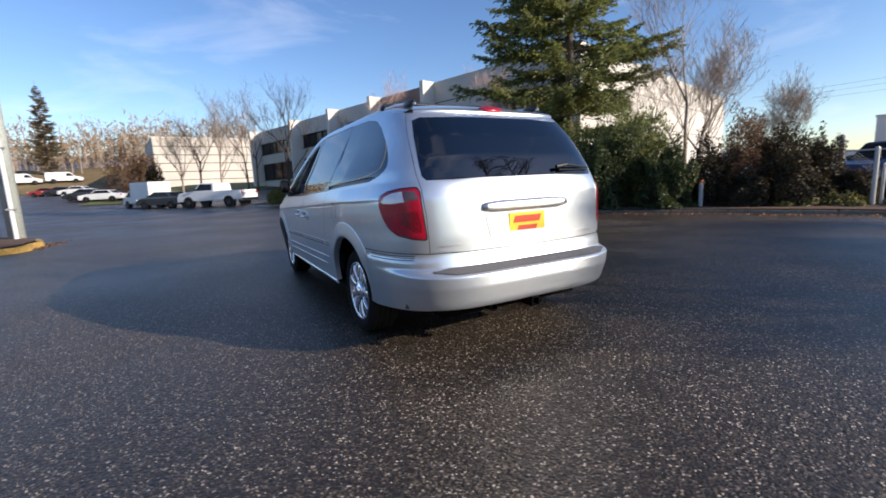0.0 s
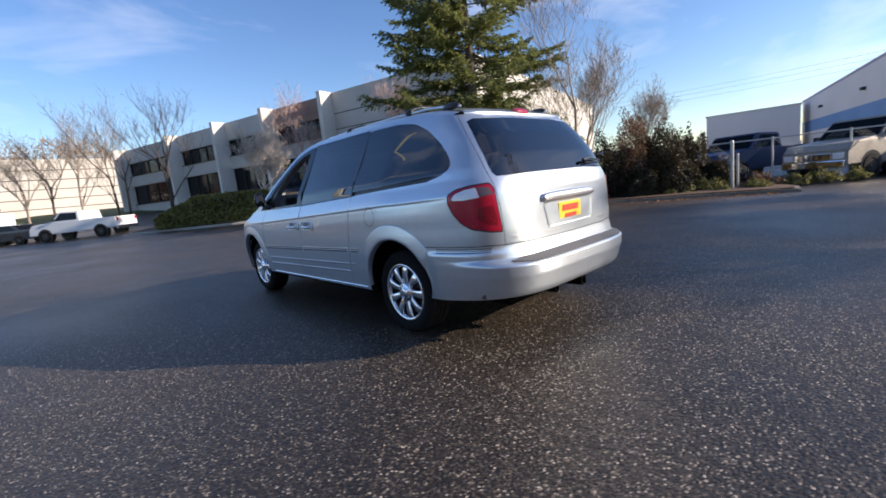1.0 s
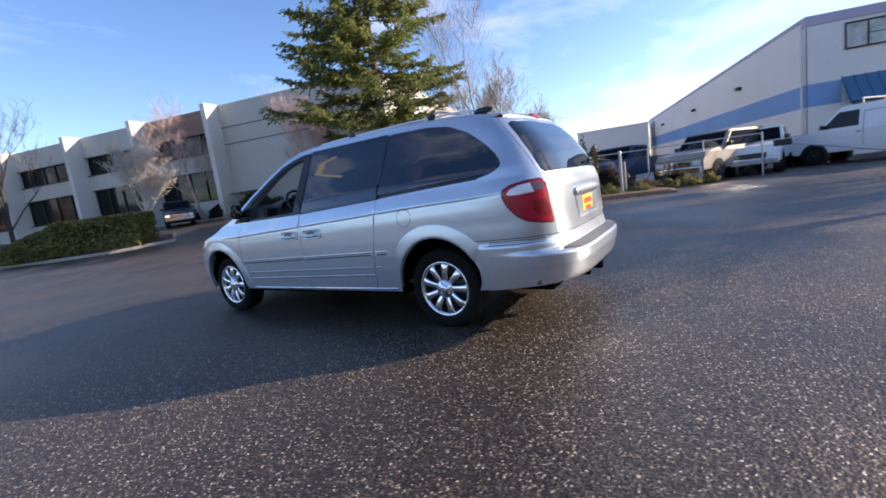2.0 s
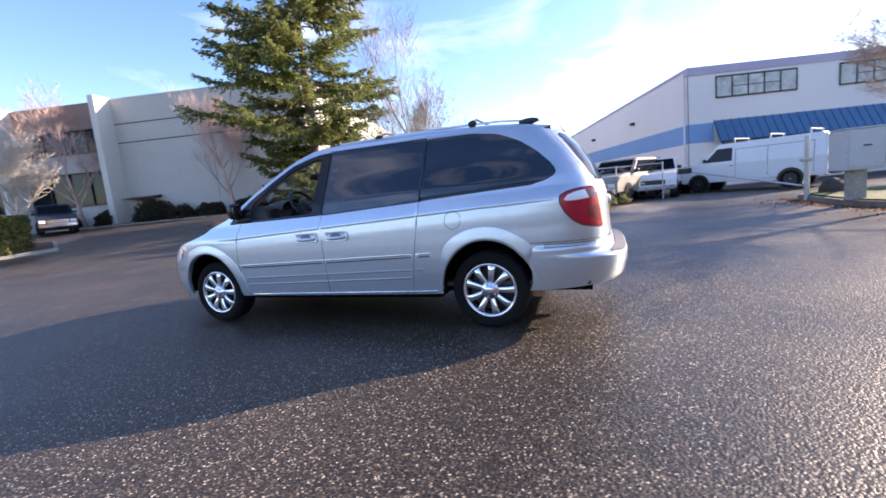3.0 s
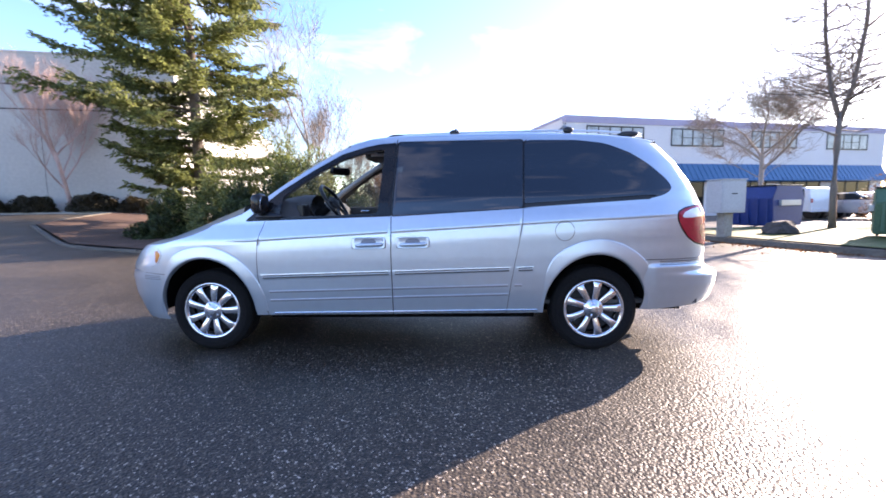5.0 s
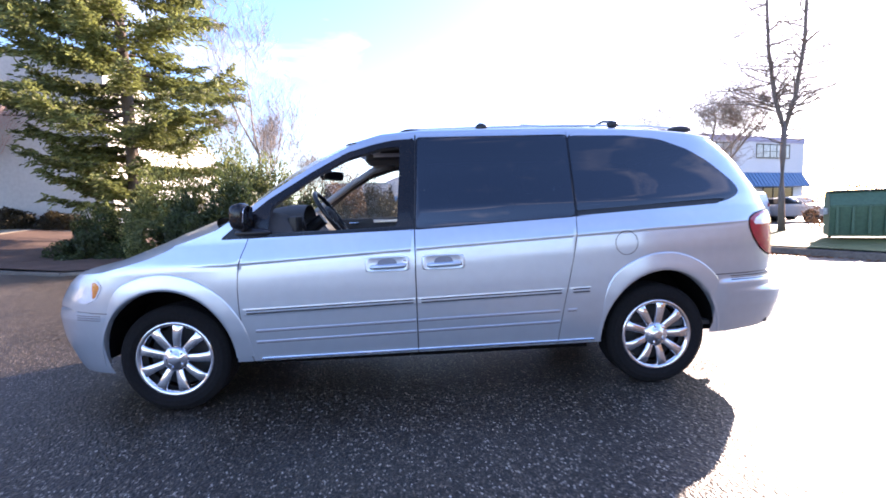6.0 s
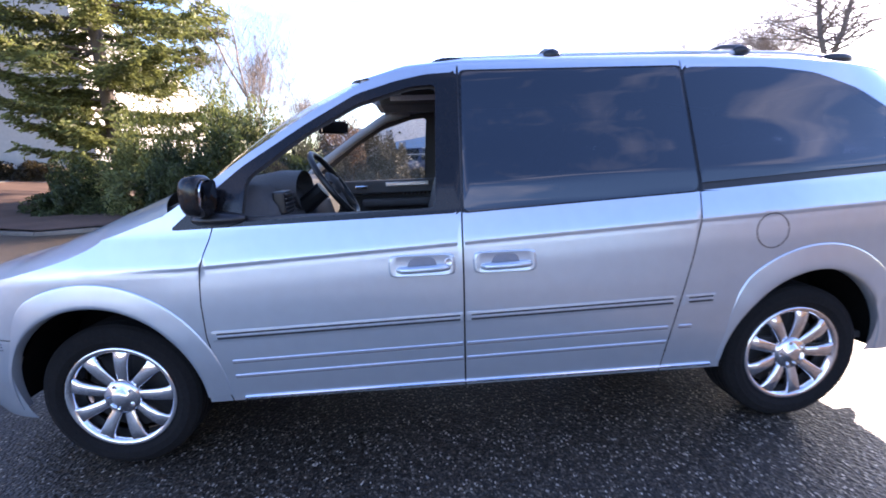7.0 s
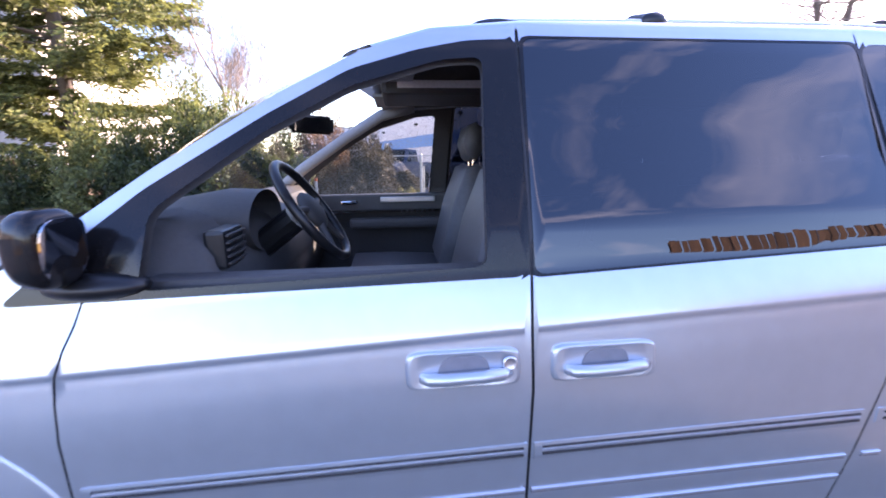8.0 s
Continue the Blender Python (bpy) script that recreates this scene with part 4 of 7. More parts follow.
    part("grille_fill", boxes((-0.60, 3.50, 0.40, 0.60, 3.74, 0.84), bevel=0.05), DARK, van)
    for x0 in (-0.55, 0.05):
        bm = tube(bmesh.new(), [(x0, 2.86, 1.090), (x0 + 0.25, 2.82, 1.135), (x0 + 0.55, 2.76, 1.150)], [0.010, 0.009, 0.006], 6)
        part("wiper", bm, BLACK, van, "black windscreen wiper")
    # roof rack: two rails on feet, and two cross bars
    for sx in (-1, 1):
        x = sx * 0.545
        bm = tube(bmesh.new(), [(x, 1.57, 1.720), (x, 1.50, 1.732), (x, 1.0, 1.740), (x, 0.4, 1.740), (x, -0.1, 1.726), (x, -0.38, 1.698), (x, -0.46, 1.680)], [0.007, 0.009, 0.009, 0.009, 0.009, 0.009, 0.007], 8)
        rail = part("rack_rail", bm, PAINT, van, "silver roof rack rail on black feet", True)
        for y, z, ln in ((1.54, 1.714, 0.09), (1.06, 1.740, 0.045), (0.13, 1.740, 0.045), (-0.36, 1.694, 0.09)):
            bm = bmesh.new()
            bmesh.ops.create_uvsphere(bm, u_segments=12, v_segments=8, radius=1, matrix=pose(x, y, z) @ Matrix.Diagonal((0.026, ln, 0.027, 1)))
            part("rack_foot", bm, BLACK, rail, "", True)
    for y in (1.05, 0.13):
        bm = tube(bmesh.new(), [(-0.545, y, 1.758), (-0.40, y, 1.792), (0.40, y, 1.792), (0.545, y, 1.758)], 0.011, 8)
        part("rack_bar", bm, BLACK, van, "black roof rack cross bar")

    # mouldings, sill and lamps of the flanks
    for side in (-1, 1):
        def lay(name, bm, material, label=""):
            return part(name, bm if side < 0 else mirrored(bm), material, van, label, False)
        for y0, y1 in ((2.572, 1.557), (1.540, 0.645), (0.605, 0.47)):
            z0, z1 = 0.612 + (2.60 - y0) * 0.0215, 0.612 + (2.60 - y1) * 0.0215
            lay("side_moulding", strip_on_body(bmesh.new(), line_between(y0, z0, y1, z1), 0.046, 0.0030, 0), PAINT)
            lay("chrome_line", strip_on_body(bmesh.new(), line_between(y0 - 0.02, z0 + 0.002, y1 + 0.01, z1 + 0.002), 0.0030, 0.0055, 0), BRUSHED, "thin chrome line on the moulding")
            lay("dark_line", strip_on_body(bmesh.new(), line_between(y0 - 0.02, z0 + 0.011, y1 + 0.01, z1 + 0.011), 0.008, 0.0045, 0), SEAM)
            lay("dark_line", strip_on_body(bmesh.new(), line_between(y0 - 0.02, z0 - 0.008, y1 + 0.01, z1 - 0.008), 0.010, 0.0045, 0), SEAM)
        for dz in (-0.110, -0.180):
            for y0, y1 in ((2.51, 1.558), (1.540, 0.665), (0.615, 0.56)):
                if dz < -0.15 and y1 < 0.6:
                    continue
                z0, z1 = 0.606 + dz + (2.60 - y0) * 0.0200, 0.606 + dz + (2.60 - y1) * 0.0200
                lay("cladding_rib", strip_on_body(bmesh.new(), line_between(y0, z0, y1, z1, 24), 0.010, 0.005, 0), BRUSHED, "bright line in the cladding")
                lay("dark_line", strip_on_body(bmesh.new(), line_between(y0, z0 - 0.0085, y1, z1 - 0.0085, 24), 0.006, 0.002, 0), FINE_SEAM)
        lay("sill_strip", strip_on_body(bmesh.new(), line_between(2.49, 0.318, 0.44, 0.335), 0.016, 0.008, 0), CHROME, "bright sill strip")
        for dz in (0.0, -0.016, -0.032):
            lay("bumper_rib", strip_on_body(bmesh.new(), line_between(-0.47, 0.697 + dz * 0.75, -0.85, 0.697 + dz * 0.75, 16), 0.005, 0.003, 0), SEAM)
            lay("bumper_rib", strip_on_body(bmesh.new(), line_between(3.40, 0.622 + dz * 0.8, 3.56, 0.626 + dz * 0.8, 8), 0.0045, 0.003, 0), FINE_SEAM)
        # rounded flares round the wheel openings
        for hub in HUBS:
            bm = bmesh.new()
            rows = []
            for a in np.linspace(0.06 if hub < 1 else -0.05, math.pi - 0.02, 56):
                wide = 0.018 + (0.092 * ease(a, 0.25, 0.95) * (1 - ease(a, 2.42, 2.60)) if hub < 1 else 0.076 * ease(a, 0.55, 1.1))
                proud = 0.013 * min(1.0, wide / 0.08) ** 0.8
                ring = []
                for k, d in ((-0.06, -0.035), (-0.03, proud * 0.7), (0.03, proud), (0.16, proud * 0.98), (0.45, proud * 0.72), (0.75, proud * 0.44), (0.93, proud * 0.27), (0.985, proud * 0.2), (1.0, 0.0004), (1.02, -0.004)):
                    y, z = hub + (0.395 + wide * k) * math.cos(a), HUB_Z + (0.436 + wide * k) * math.sin(a)
                    u = side_u(y, z)
                    ring.append(bm.verts.new(body(u, z) + body_normal(u, z) * d))
                rows.append(ring)
            for a, b in zip(rows, rows[1:]):
                for i in range(len(a) - 1):
                    bm.faces.new((a[i], b[i], b[i + 1], a[i + 1]))
            bmesh.ops.recalc_face_normals(bm, faces=bm.faces[:])
            part("wheel_flare", bm if side < 0 else mirrored(bm), PAINT, van, "", True)
            bm = bmesh.new()
            rows = []
            for a in np.linspace(0.02, math.pi - 0.02, 30):
                rows.append([bm.verts.new((-x, hub + 0.40 * k * math.cos(a), HUB_Z + 0.44 * k * math.sin(a))) for x, k in ((0.90, 1.0), (0.60, 1.0), (0.60, 0.2))])
            for a, b in zip(rows, rows[1:]):
                for i in range(2):
                    bm.faces.new((a[i], b[i], b[i + 1], a[i + 1]))
            part("wheel_well", bm if side < 0 else mirrored(bm), DARK, van)
        # mirror: a rounded shell on a foot, with its glass turned back along the flank
        sx = side
        at = pose(sx * 0.983, 2.538 if sx < 0 else 2.455, 1.176, 0, 0, sx * 12)
        bm = bmesh.new()
        bmesh.ops.create_uvsphere(bm, u_segments=28, v_segments=16, radius=1)
        for v in bm.verts:
            c = [math.copysign(abs(k) ** 0.66, k) for k in v.co]
            v.co = at @ Vector((c[0] * 0.060, c[1] * (0.034 if c[1] < 0 else 0.066), c[2] * 0.080))
        mir = part("wing_mirror", bm, GLOSS_BLACK, van, "glossy black wing mirror", True)
        bm = bmesh.new()
        disc = [at @ Vector((math.copysign(abs(math.cos(a)) ** 0.6, math.cos(a)) * 0.047, -0.030 - 0.011 * math.sin(a), math.copysign(abs(math.sin(a)) ** 0.6, math.sin(a)) * 0.062)) for a in np.linspace(0, 2 * math.pi, 40, endpoint=False)]
        lo = [bm.verts.new(p) for p in disc]
        hi = [bm.verts.new(p + at.to_3x3() @ Vector((0, -0.006, 0))) for p in disc]
        bm.faces.new(hi)
        for i in range(40):
            bm.faces.new((lo[i], lo[(i + 1) % 40], hi[(i + 1) % 40], hi[i]))
        bmesh.ops.recalc_face_normals(bm, faces=bm.faces[:])
        part("mirror_glass", bm, MIRROR, mir, "mirror glass")
        bm = bmesh.new()
        bmesh.ops.create_uvsphere(bm, u_segments=20, v_segments=10, radius=1)
        for v in bm.verts:
            v.co = Vector((sx * 0.920 + v.co.x * 0.055, 2.505 + v.co.y * 0.110, 1.080 + v.co.z * 0.030))
        part("mirror_foot", bm, BLACK, mir, "", True)
    build_handle(van, 1.582, 1.848, True)
    build_handle(van, 1.250, 1.508, False)
    tab = part("fuel_tab", boxes((-0.984, 0.172, 0.935, -0.966, 0.186, 0.955), bevel=0.003), PAINT, van)

    # tail: bar above the plate, plate and card, step pad, wiper, tow hitch, exhaust
    def on_tail(x, z, lift=0.0):
        x = x if abs(x) > 0.004 else 0.004
        u = tail_u(abs(x), z)
        p, n = body(u, z), body_normal(u, z)
        return Vector((math.copysign(-p.x, x) if x else 0.0, p.y, p.z)) + Vector((math.copysign(-n.x, x) if x else 0.0, n.y, n.z)) * lift
    bm = bmesh.new()
    rws = []
    for j in range(25):
        x = -0.345 + 0.69 * j / 24
        k = 1 - abs(x / 0.345) ** 6 * 0.4
        rws.append([bm.verts.new(on_tail(x, 0.972 + dz * k, d)) for dz, d in ((-0.036, 0.0), (-0.032, 0.018), (-0.014, 0.028), (0.022, 0.026), (0.036, 0.014), (0.040, 0.0))])
    for a, b in zip(rws, rws[1:]):
        for i in range(5):
            bm.faces.new((a[i], b[i], b[i + 1], a[i + 1]))
    bm.faces.new(rws[0])
    bm.faces.new(rws[-1][::-1])
    bmesh.ops.recalc_face_normals(bm, faces=bm.faces[:])
    part("gate_bar", bm, BRUSHED, van, "bright bar above the plate", True)
    bm = bmesh.new()
    rim_o = round_path([(-0.30, 0.765), (0.30, 0.765), (0.335, 0.940), (-0.335, 0.940)], 0.03)
    ring_a = [bm.verts.new(on_tail(x, z, 0.004)) for x, z in rim_o]
    ring_b = [bm.verts.new(on_tail(x * 0.93, 0.855 + (z - 0.855) * 0.9, 0.0015)) for x, z in rim_o]
    for i in range(len(ring_a)):
        j = (i + 1) % len(ring_a)
        bm.faces.new((ring_a[i], ring_a[j], ring_b[j], ring_b[i]))
    bm.faces.new(ring_b)
    bmesh.ops.recalc_face_normals(bm, faces=bm.faces[:])
    part("plate_panel", bm, PAINT, van)
    plate = part("number_plate", boxes((-0.150, -0.963, 0.782, 0.150, -0.955, 0.922), bevel=0.003), YELLOW, van, "yellow dealer card in the plate holder")
    for z0, z1, xa, xb in ((0.855, 0.900, -0.12, 0.10), (0.805, 0.835, -0.07, 0.09)):
        bm = bmesh.new()
        box(bm, xa, -0.9655, z0, xb, -0.9635, z1)
        for v in bm.verts:
            v.co.x += (v.co.z - 0.85) * 0.35
        part("plate_bar", bm, RED_INK, plate)
    bm = bmesh.new()
    rws = []
    for j in range(41):
        x = -0.72 + 1.44 * j / 40
        e = 1 - ease(abs(x), 0.60, 0.72) * 0.8
        p, q = on_tail(x, 0.613, 0.004), on_tail(x, 0.586, 0.004)
        mid = (p + q) / 2
        up = Vector((0, -0.002, 0.005))
        p, q = mid + (p - mid) * e, mid + (q - mid) * e
        rws.append([bm.verts.new(v) for v in (p - up, p + up, q + up, q - up)])
    for a, b in zip(rws, rws[1:]):
        for i in range(3):
            bm.faces.new((a[i], b[i], b[i + 1], a[i + 1]))
    bmesh.ops.recalc_face_normals(bm, faces=bm.faces[:])
    part("step_pad", bm, STEP_PAD, van, "dark grey bumper step pad")
    for x0, x1, z, h in ((-0.66, -0.52, 0.752, 0.016), (-0.34, -0.16, 0.742, 0.010), (0.40, 0.60, 0.752, 0.014)):
        bm = bmesh.new()
        rws = []
        for j in range(9):
            x = x0 + (x1 - x0) * j / 8
            rws.append([bm.verts.new(on_tail(x, z + dz, d)) for dz, d in ((-h / 2, 0.0005), (-h / 2, 0.003), (h / 2, 0.003), (h / 2, 0.0005))])
        for a, b in zip(rws, rws[1:]):
            for i in range(3):
                bm.faces.new((a[i], b[i], b[i + 1], a[i + 1]))
        bmesh.ops.recalc_face_normals(bm, faces=bm.faces[:])
        part("badge", bm, BRUSHED, van, "small bright badge")
    bm = tube(bmesh.new(), [on_tail(0.30, 1.200, 0.03), on_tail(0.40, 1.212, 0.035), on_tail(0.64, 1.196, 0.02)], [0.014, 0.010, 0.006], 8)
    tube(bm, [on_tail(0.33, 1.184, 0.018), on_tail(0.64, 1.184, 0.012)], [0.007, 0.006], 6)
    part("rear_wiper", bm, BLACK, van, "black rear wiper")
    bm = boxes((-0.032, -1.04, 0.290, 0.032, -0.80, 0.298), (-0.032, -1.04, 0.346, 0.032, -0.80, 0.354), (-0.032, -1.04, 0.298, -0.024, -0.80, 0.346), (0.024, -1.04, 0.298, 0.032, -0.80, 0.346))
    part("tow_receiver", bm, DARK, van, "black tow hitch receiver")
    part("tow_bar", cyl(bmesh.new(), (-0.55, -0.86, 0.37), (0.55, -0.86, 0.37), 0.030), DARK, van)
    bm = lathe(bmesh.new(), [(0.028, -0.6), (0.028, -1.0), (0.024, -1.0), (0.024, -0.7)], 16, "y")
    ex = part("exhaust_pipe", bm, DARK, van, "", True)
    ex.matrix_basis = pose(-0.33, -0.02, 0.335)
    part("underbody", boxes((-0.58, -0.80, 0.25, 0.58, 3.50, 0.36), (-0.86, 0.45, 0.26, 0.86, 2.56, 0.36), (-0.70, -0.85, 0.36, 0.70, -0.45, 0.42), (-0.62, 3.40, 0.30, 0.62, 3.60, 0.36)), DARK, van)

    # cabin
    part("cabin_floor", boxes((-0.84, -0.80, 0.36, 0.84, 2.75, 0.39)), GREY_TRIM, van)
    part("luggage_wall", boxes((-0.84, -0.72, 0.80, -0.78, 0.60, 1.08), (0.78, -0.72, 0.80, 0.84, 0.60, 1.08), (-0.70, -0.78, 0.40, 0.70, -0.72, 1.05)), GREY_TRIM, van)
    for side in (-1, 1):
        trim = [f for key in ("front_door", "sliding_door") for f in bins[key]]
        put("door_trim", skin("door_trim", trim, place, turn, [side], -0.07), GREY_TRIM, van, "dark grey door trim")
        put("frame_trim", skin("frame_trim", bins["body_side"] + bins["window_surround"], place, turn, [side], -0.03), GREY_TRIM, van)
        put("fender_liner", skin("fender_liner", bins["front_fender"], place, turn, [side], -0.05), DARK, van)
        part("armrest", boxes((side * 0.83, 1.60, 0.93, side * 0.74, 2.15, 0.99), bevel=0.02), GREY_TRIM, van)
        part("door_cap", boxes((side * 0.875, 1.53, 1.030, side * 0.80, 2.45, 1.075 if side < 0 else 1.135), bevel=0.015), GREY_TRIM, van)
        if side > 0:
            part("inner_handle", boxes((side * 0.800, 2.10, 1.075, side * 0.782, 2.20, 1.098), bevel=0.007), CHROME, van)
            part("bright_strip", boxes((0.782, 1.62, 1.085, 0.800, 1.96, 1.118), bevel=0.006), BRUSHED, van, "bright trim strip on the door")
    rows = []
    for i in range(13):
        y = -0.50 + 2.42 * i / 12
        rows.append([(s * 0.60, y, roof_z(s * 0.60, y) - 0.045) for s in (-1, -0.8, -0.5, 0, 0.5, 0.8, 1)])
    sheet("headliner", rows, LIGHT_TRIM, "light grey headliner")
    # added box with a white strip, standing in for a bright slot overhead
    console = part("roof_console", boxes((-0.20, 1.44, 1.580, 0.20, 1.90, 1.70), bevel=0.02), GREY_TRIM, van)
    part("pale_strip", boxes((-0.212, 1.52, 1.600, -0.198, 1.84, 1.628), bevel=0.003), WHITE_LENS, console, "pale strip added on the roof console")
    for x in (-0.40, 0.40):
        part("sun_visor", boxes((x - 0.20, 1.78, 1.622, x + 0.20, 1.95, 1.640), bevel=0.006), LIGHT_TRIM, van)
    for i, x in enumerate((-0.38, 0.38)):
        seat(van, x, 1.79)
        seat(van, x, 0.80)
    seat(van, -0.28, -0.10, 0.60)
    seat(van, 0.32, -0.10, 0.60)
    dash = [(2.36, 0.70), (2.28, 0.92), (2.30, 1.08), (2.36, 1.17), (2.47, 1.212), (2.58, 1.20), (2.84, 1.09), (2.84, 0.60), (2.46, 0.55)]
    bm = prism(bmesh.new(), dash, "x", -0.80, 0.80)
    bmesh.ops.bevel(bm, geom=[e for e in bm.edges if abs(e.verts[0].co.x - e.verts[1].co.x) > 1], offset=0.03, segments=3, affect="EDGES")
    part("dashboard", bm, GREY_TRIM, van, "dark grey dashboard", True)
    # instrument hood: a round cowl over a dark dial
    bm = bmesh.new()
    rws = []
    for y, k in ((2.29, 1.0), (2.40, 1.05), (2.55, 0.80), (2.62, 0.5)):
        rws.append([bm.verts.new((-0.40 + 0.185 * k * math.cos(a), y, 1.150 + 0.100 * k * math.sin(a))) for a in np.linspace(0, 2 * math.pi, 28, endpoint=False)])
    for a, b in zip(rws, rws[1:]):
        for i in range(28):
            j = (i + 1) % 28
            bm.faces.new((a[i], a[j], b[j], b[i]))
    bm.faces.new(rws[-1])
    bmesh.ops.recalc_face_normals(bm, faces=bm.faces[:])
    part("instrument_hood", bm, GREY_TRIM, van, "", True)
    part("dial_face", cyl(bmesh.new(), (-0.40, 2.40, 1.135), (-0.40, 2.42, 1.135), 0.10, None, 24), BLACK, van)
    vent = part("air_vent", boxes((-0.78, 2.288, 1.07, -0.64, 2.34, 1.17), bevel=0.01), BLACK, van)
    for k in range(5):
        part("vent_slat", boxes((-0.77, 2.280, 1.082 + 0.018 * k, -0.65, 2.294, 1.087 + 0.018 * k)), GREY_TRIM, vent)
    # steering wheel
    tilt = pose(-0.40, 2.140, 1.175, 56, 0, 0)
    bm = bmesh.new()
    rws = []
    for i in range(48):
        a = 2 * math.pi * i / 48
        rws.append([bm.verts.new(((0.185 + 0.0155 * math.cos(b)) * math.cos(a), (0.185 + 0.0155 * math.cos(b)) * math.sin(a), 0.0155 * math.sin(b))) for b in np.linspace(0, 2 * math.pi, 10, endpoint=False)])
    for i in range(48):
        a, b = rws[i], rws[(i + 1) % 48]
        for k in range(10):
            j = (k + 1) % 10
            bm.faces.new((a[k], b[k], b[j], a[j]))
    bmesh.ops.recalc_face_normals(bm, faces=bm.faces[:])
    wheel = part("steering_wheel", bm, BLACK, van, "black leather steering wheel", True)
    wheel.matrix_basis = tilt
    bm = bmesh.new()
    bmesh.ops.create_uvsphere(bm, u_segments=18, v_segments=10, radius=1, matrix=Matrix.Diagonal((0.085, 0.072, 0.028, 1)))
    part("wheel_boss", bm, GREY_TRIM, wheel, "", True)
    for a in (0.15, math.pi - 0.15, -0.95, math.pi + 0.95):
        part("wheel_spoke", cyl(bmesh.new(), (0.06 * math.cos(a), 0.06 * math.sin(a), 0), (0.185 * math.cos(a), 0.185 * math.sin(a), 0), 0.014, 0.010, 8), GREY_TRIM, wheel)
    part("steering_column", cyl(bmesh.new(), (-0.40, 2.20, 1.15), (-0.40, 2.42, 0.98), 0.045), BLACK, van)
    bm = bmesh.new()
    bmesh.ops.create_cube(bm, size=1, matrix=pose(0.0, 2.195, 1.488, 8, 0, -38) @ Matrix.Diagonal((0.225, 0.040, 0.074, 1)))
    bmesh.ops.bevel(bm, geom=bm.edges[:], offset=0.014, segments=3, affect="EDGES")
    rear_view = part("rear_view_mirror", bm, BLACK, van, "black rear-view mirror", True)
    part("mirror_stalk", cyl(bmesh.new(), (0, 2.205, 1.52), (0, 2.26, 1.60), 0.010), BLACK, rear_view)
    bm = bmesh.new()
    bmesh.ops.create_cube(bm, size=1, matrix=pose(0.0, 2.195, 1.488, 8, 0, -38) @ Matrix.Translation((0, -0.0205, 0)) @ Matrix.Diagonal((0.200, 0.004, 0.054, 1)))
    part("mirror_glass", bm, CHROME, rear_view, "silvered mirror glass")
    for x in (-1, 1):
        bm = tube(bmesh.new(), [(x * 0.80, 2.66, 1.09), (x * 0.745, 2.40, 1.295), (x * 0.69, 2.13, 1.47), (x * 0.64, 1.93, 1.585), (x * 0.61, 1.75, 1.63)], [0.035, 0.032, 0.030, 0.032, 0.035], 8)
        part("pillar_trim", bm, LIGHT_TRIM, van, "", True)
    return van


build_minivan()


# ---- plants ----
def blades(name, centre, way, length, width, seed, material, parent=None, label="", bend=0.25):
    """Many small leaf blades as one mesh: each a bent strip at a centre, along a way."""
    rng = np.random.default_rng(seed)
    n = len(centre)
    way = way / (np.linalg.norm(way, axis=1, keepdims=True) + 1e-9)
    rnd = rng.normal(size=(n, 3))
    side = np.cross(way, rnd)
    side /= np.linalg.norm(side, axis=1, keepdims=True) + 1e-9
    up = np.cross(side, way)
    L, Wd = np.broadcast_to(length, (n,))[:, None], np.broadcast_to(width, (n,))[:, None]
    a = centre - way * L * 0.5
    m = centre + up * L * bend * 0.4
    b = centre + way * L * 0.5
    vs = np.stack([a - side * Wd * 0.25, a + side * Wd * 0.25, m + side * Wd * 0.5, m - side * Wd * 0.5, b], 1).reshape(-1, 3)
    k = np.arange(n)[:, None] * 5
    quads, tris = k + np.array([0, 1, 2, 3]), k + np.array([3, 2, 4])
    me = bpy.data.meshes.new(name)
    me.vertices.add(len(vs))
    me.vertices.foreach_set("co", vs.ravel())
    loops = np.concatenate([quads.ravel(), tris.ravel()])
    me.loops.add(len(loops))
    me.loops.foreach_set("vertex_index", loops.astype(np.int32))
    me.polygons.add(2 * n)
    me.polygons.foreach_set("loop_start", np.concatenate([np.arange(n) * 4, 4 * n + np.arange(n) * 3]).astype(np.int32))
    me.update(calc_edges=True)
    return put(name, me, material, parent, label)


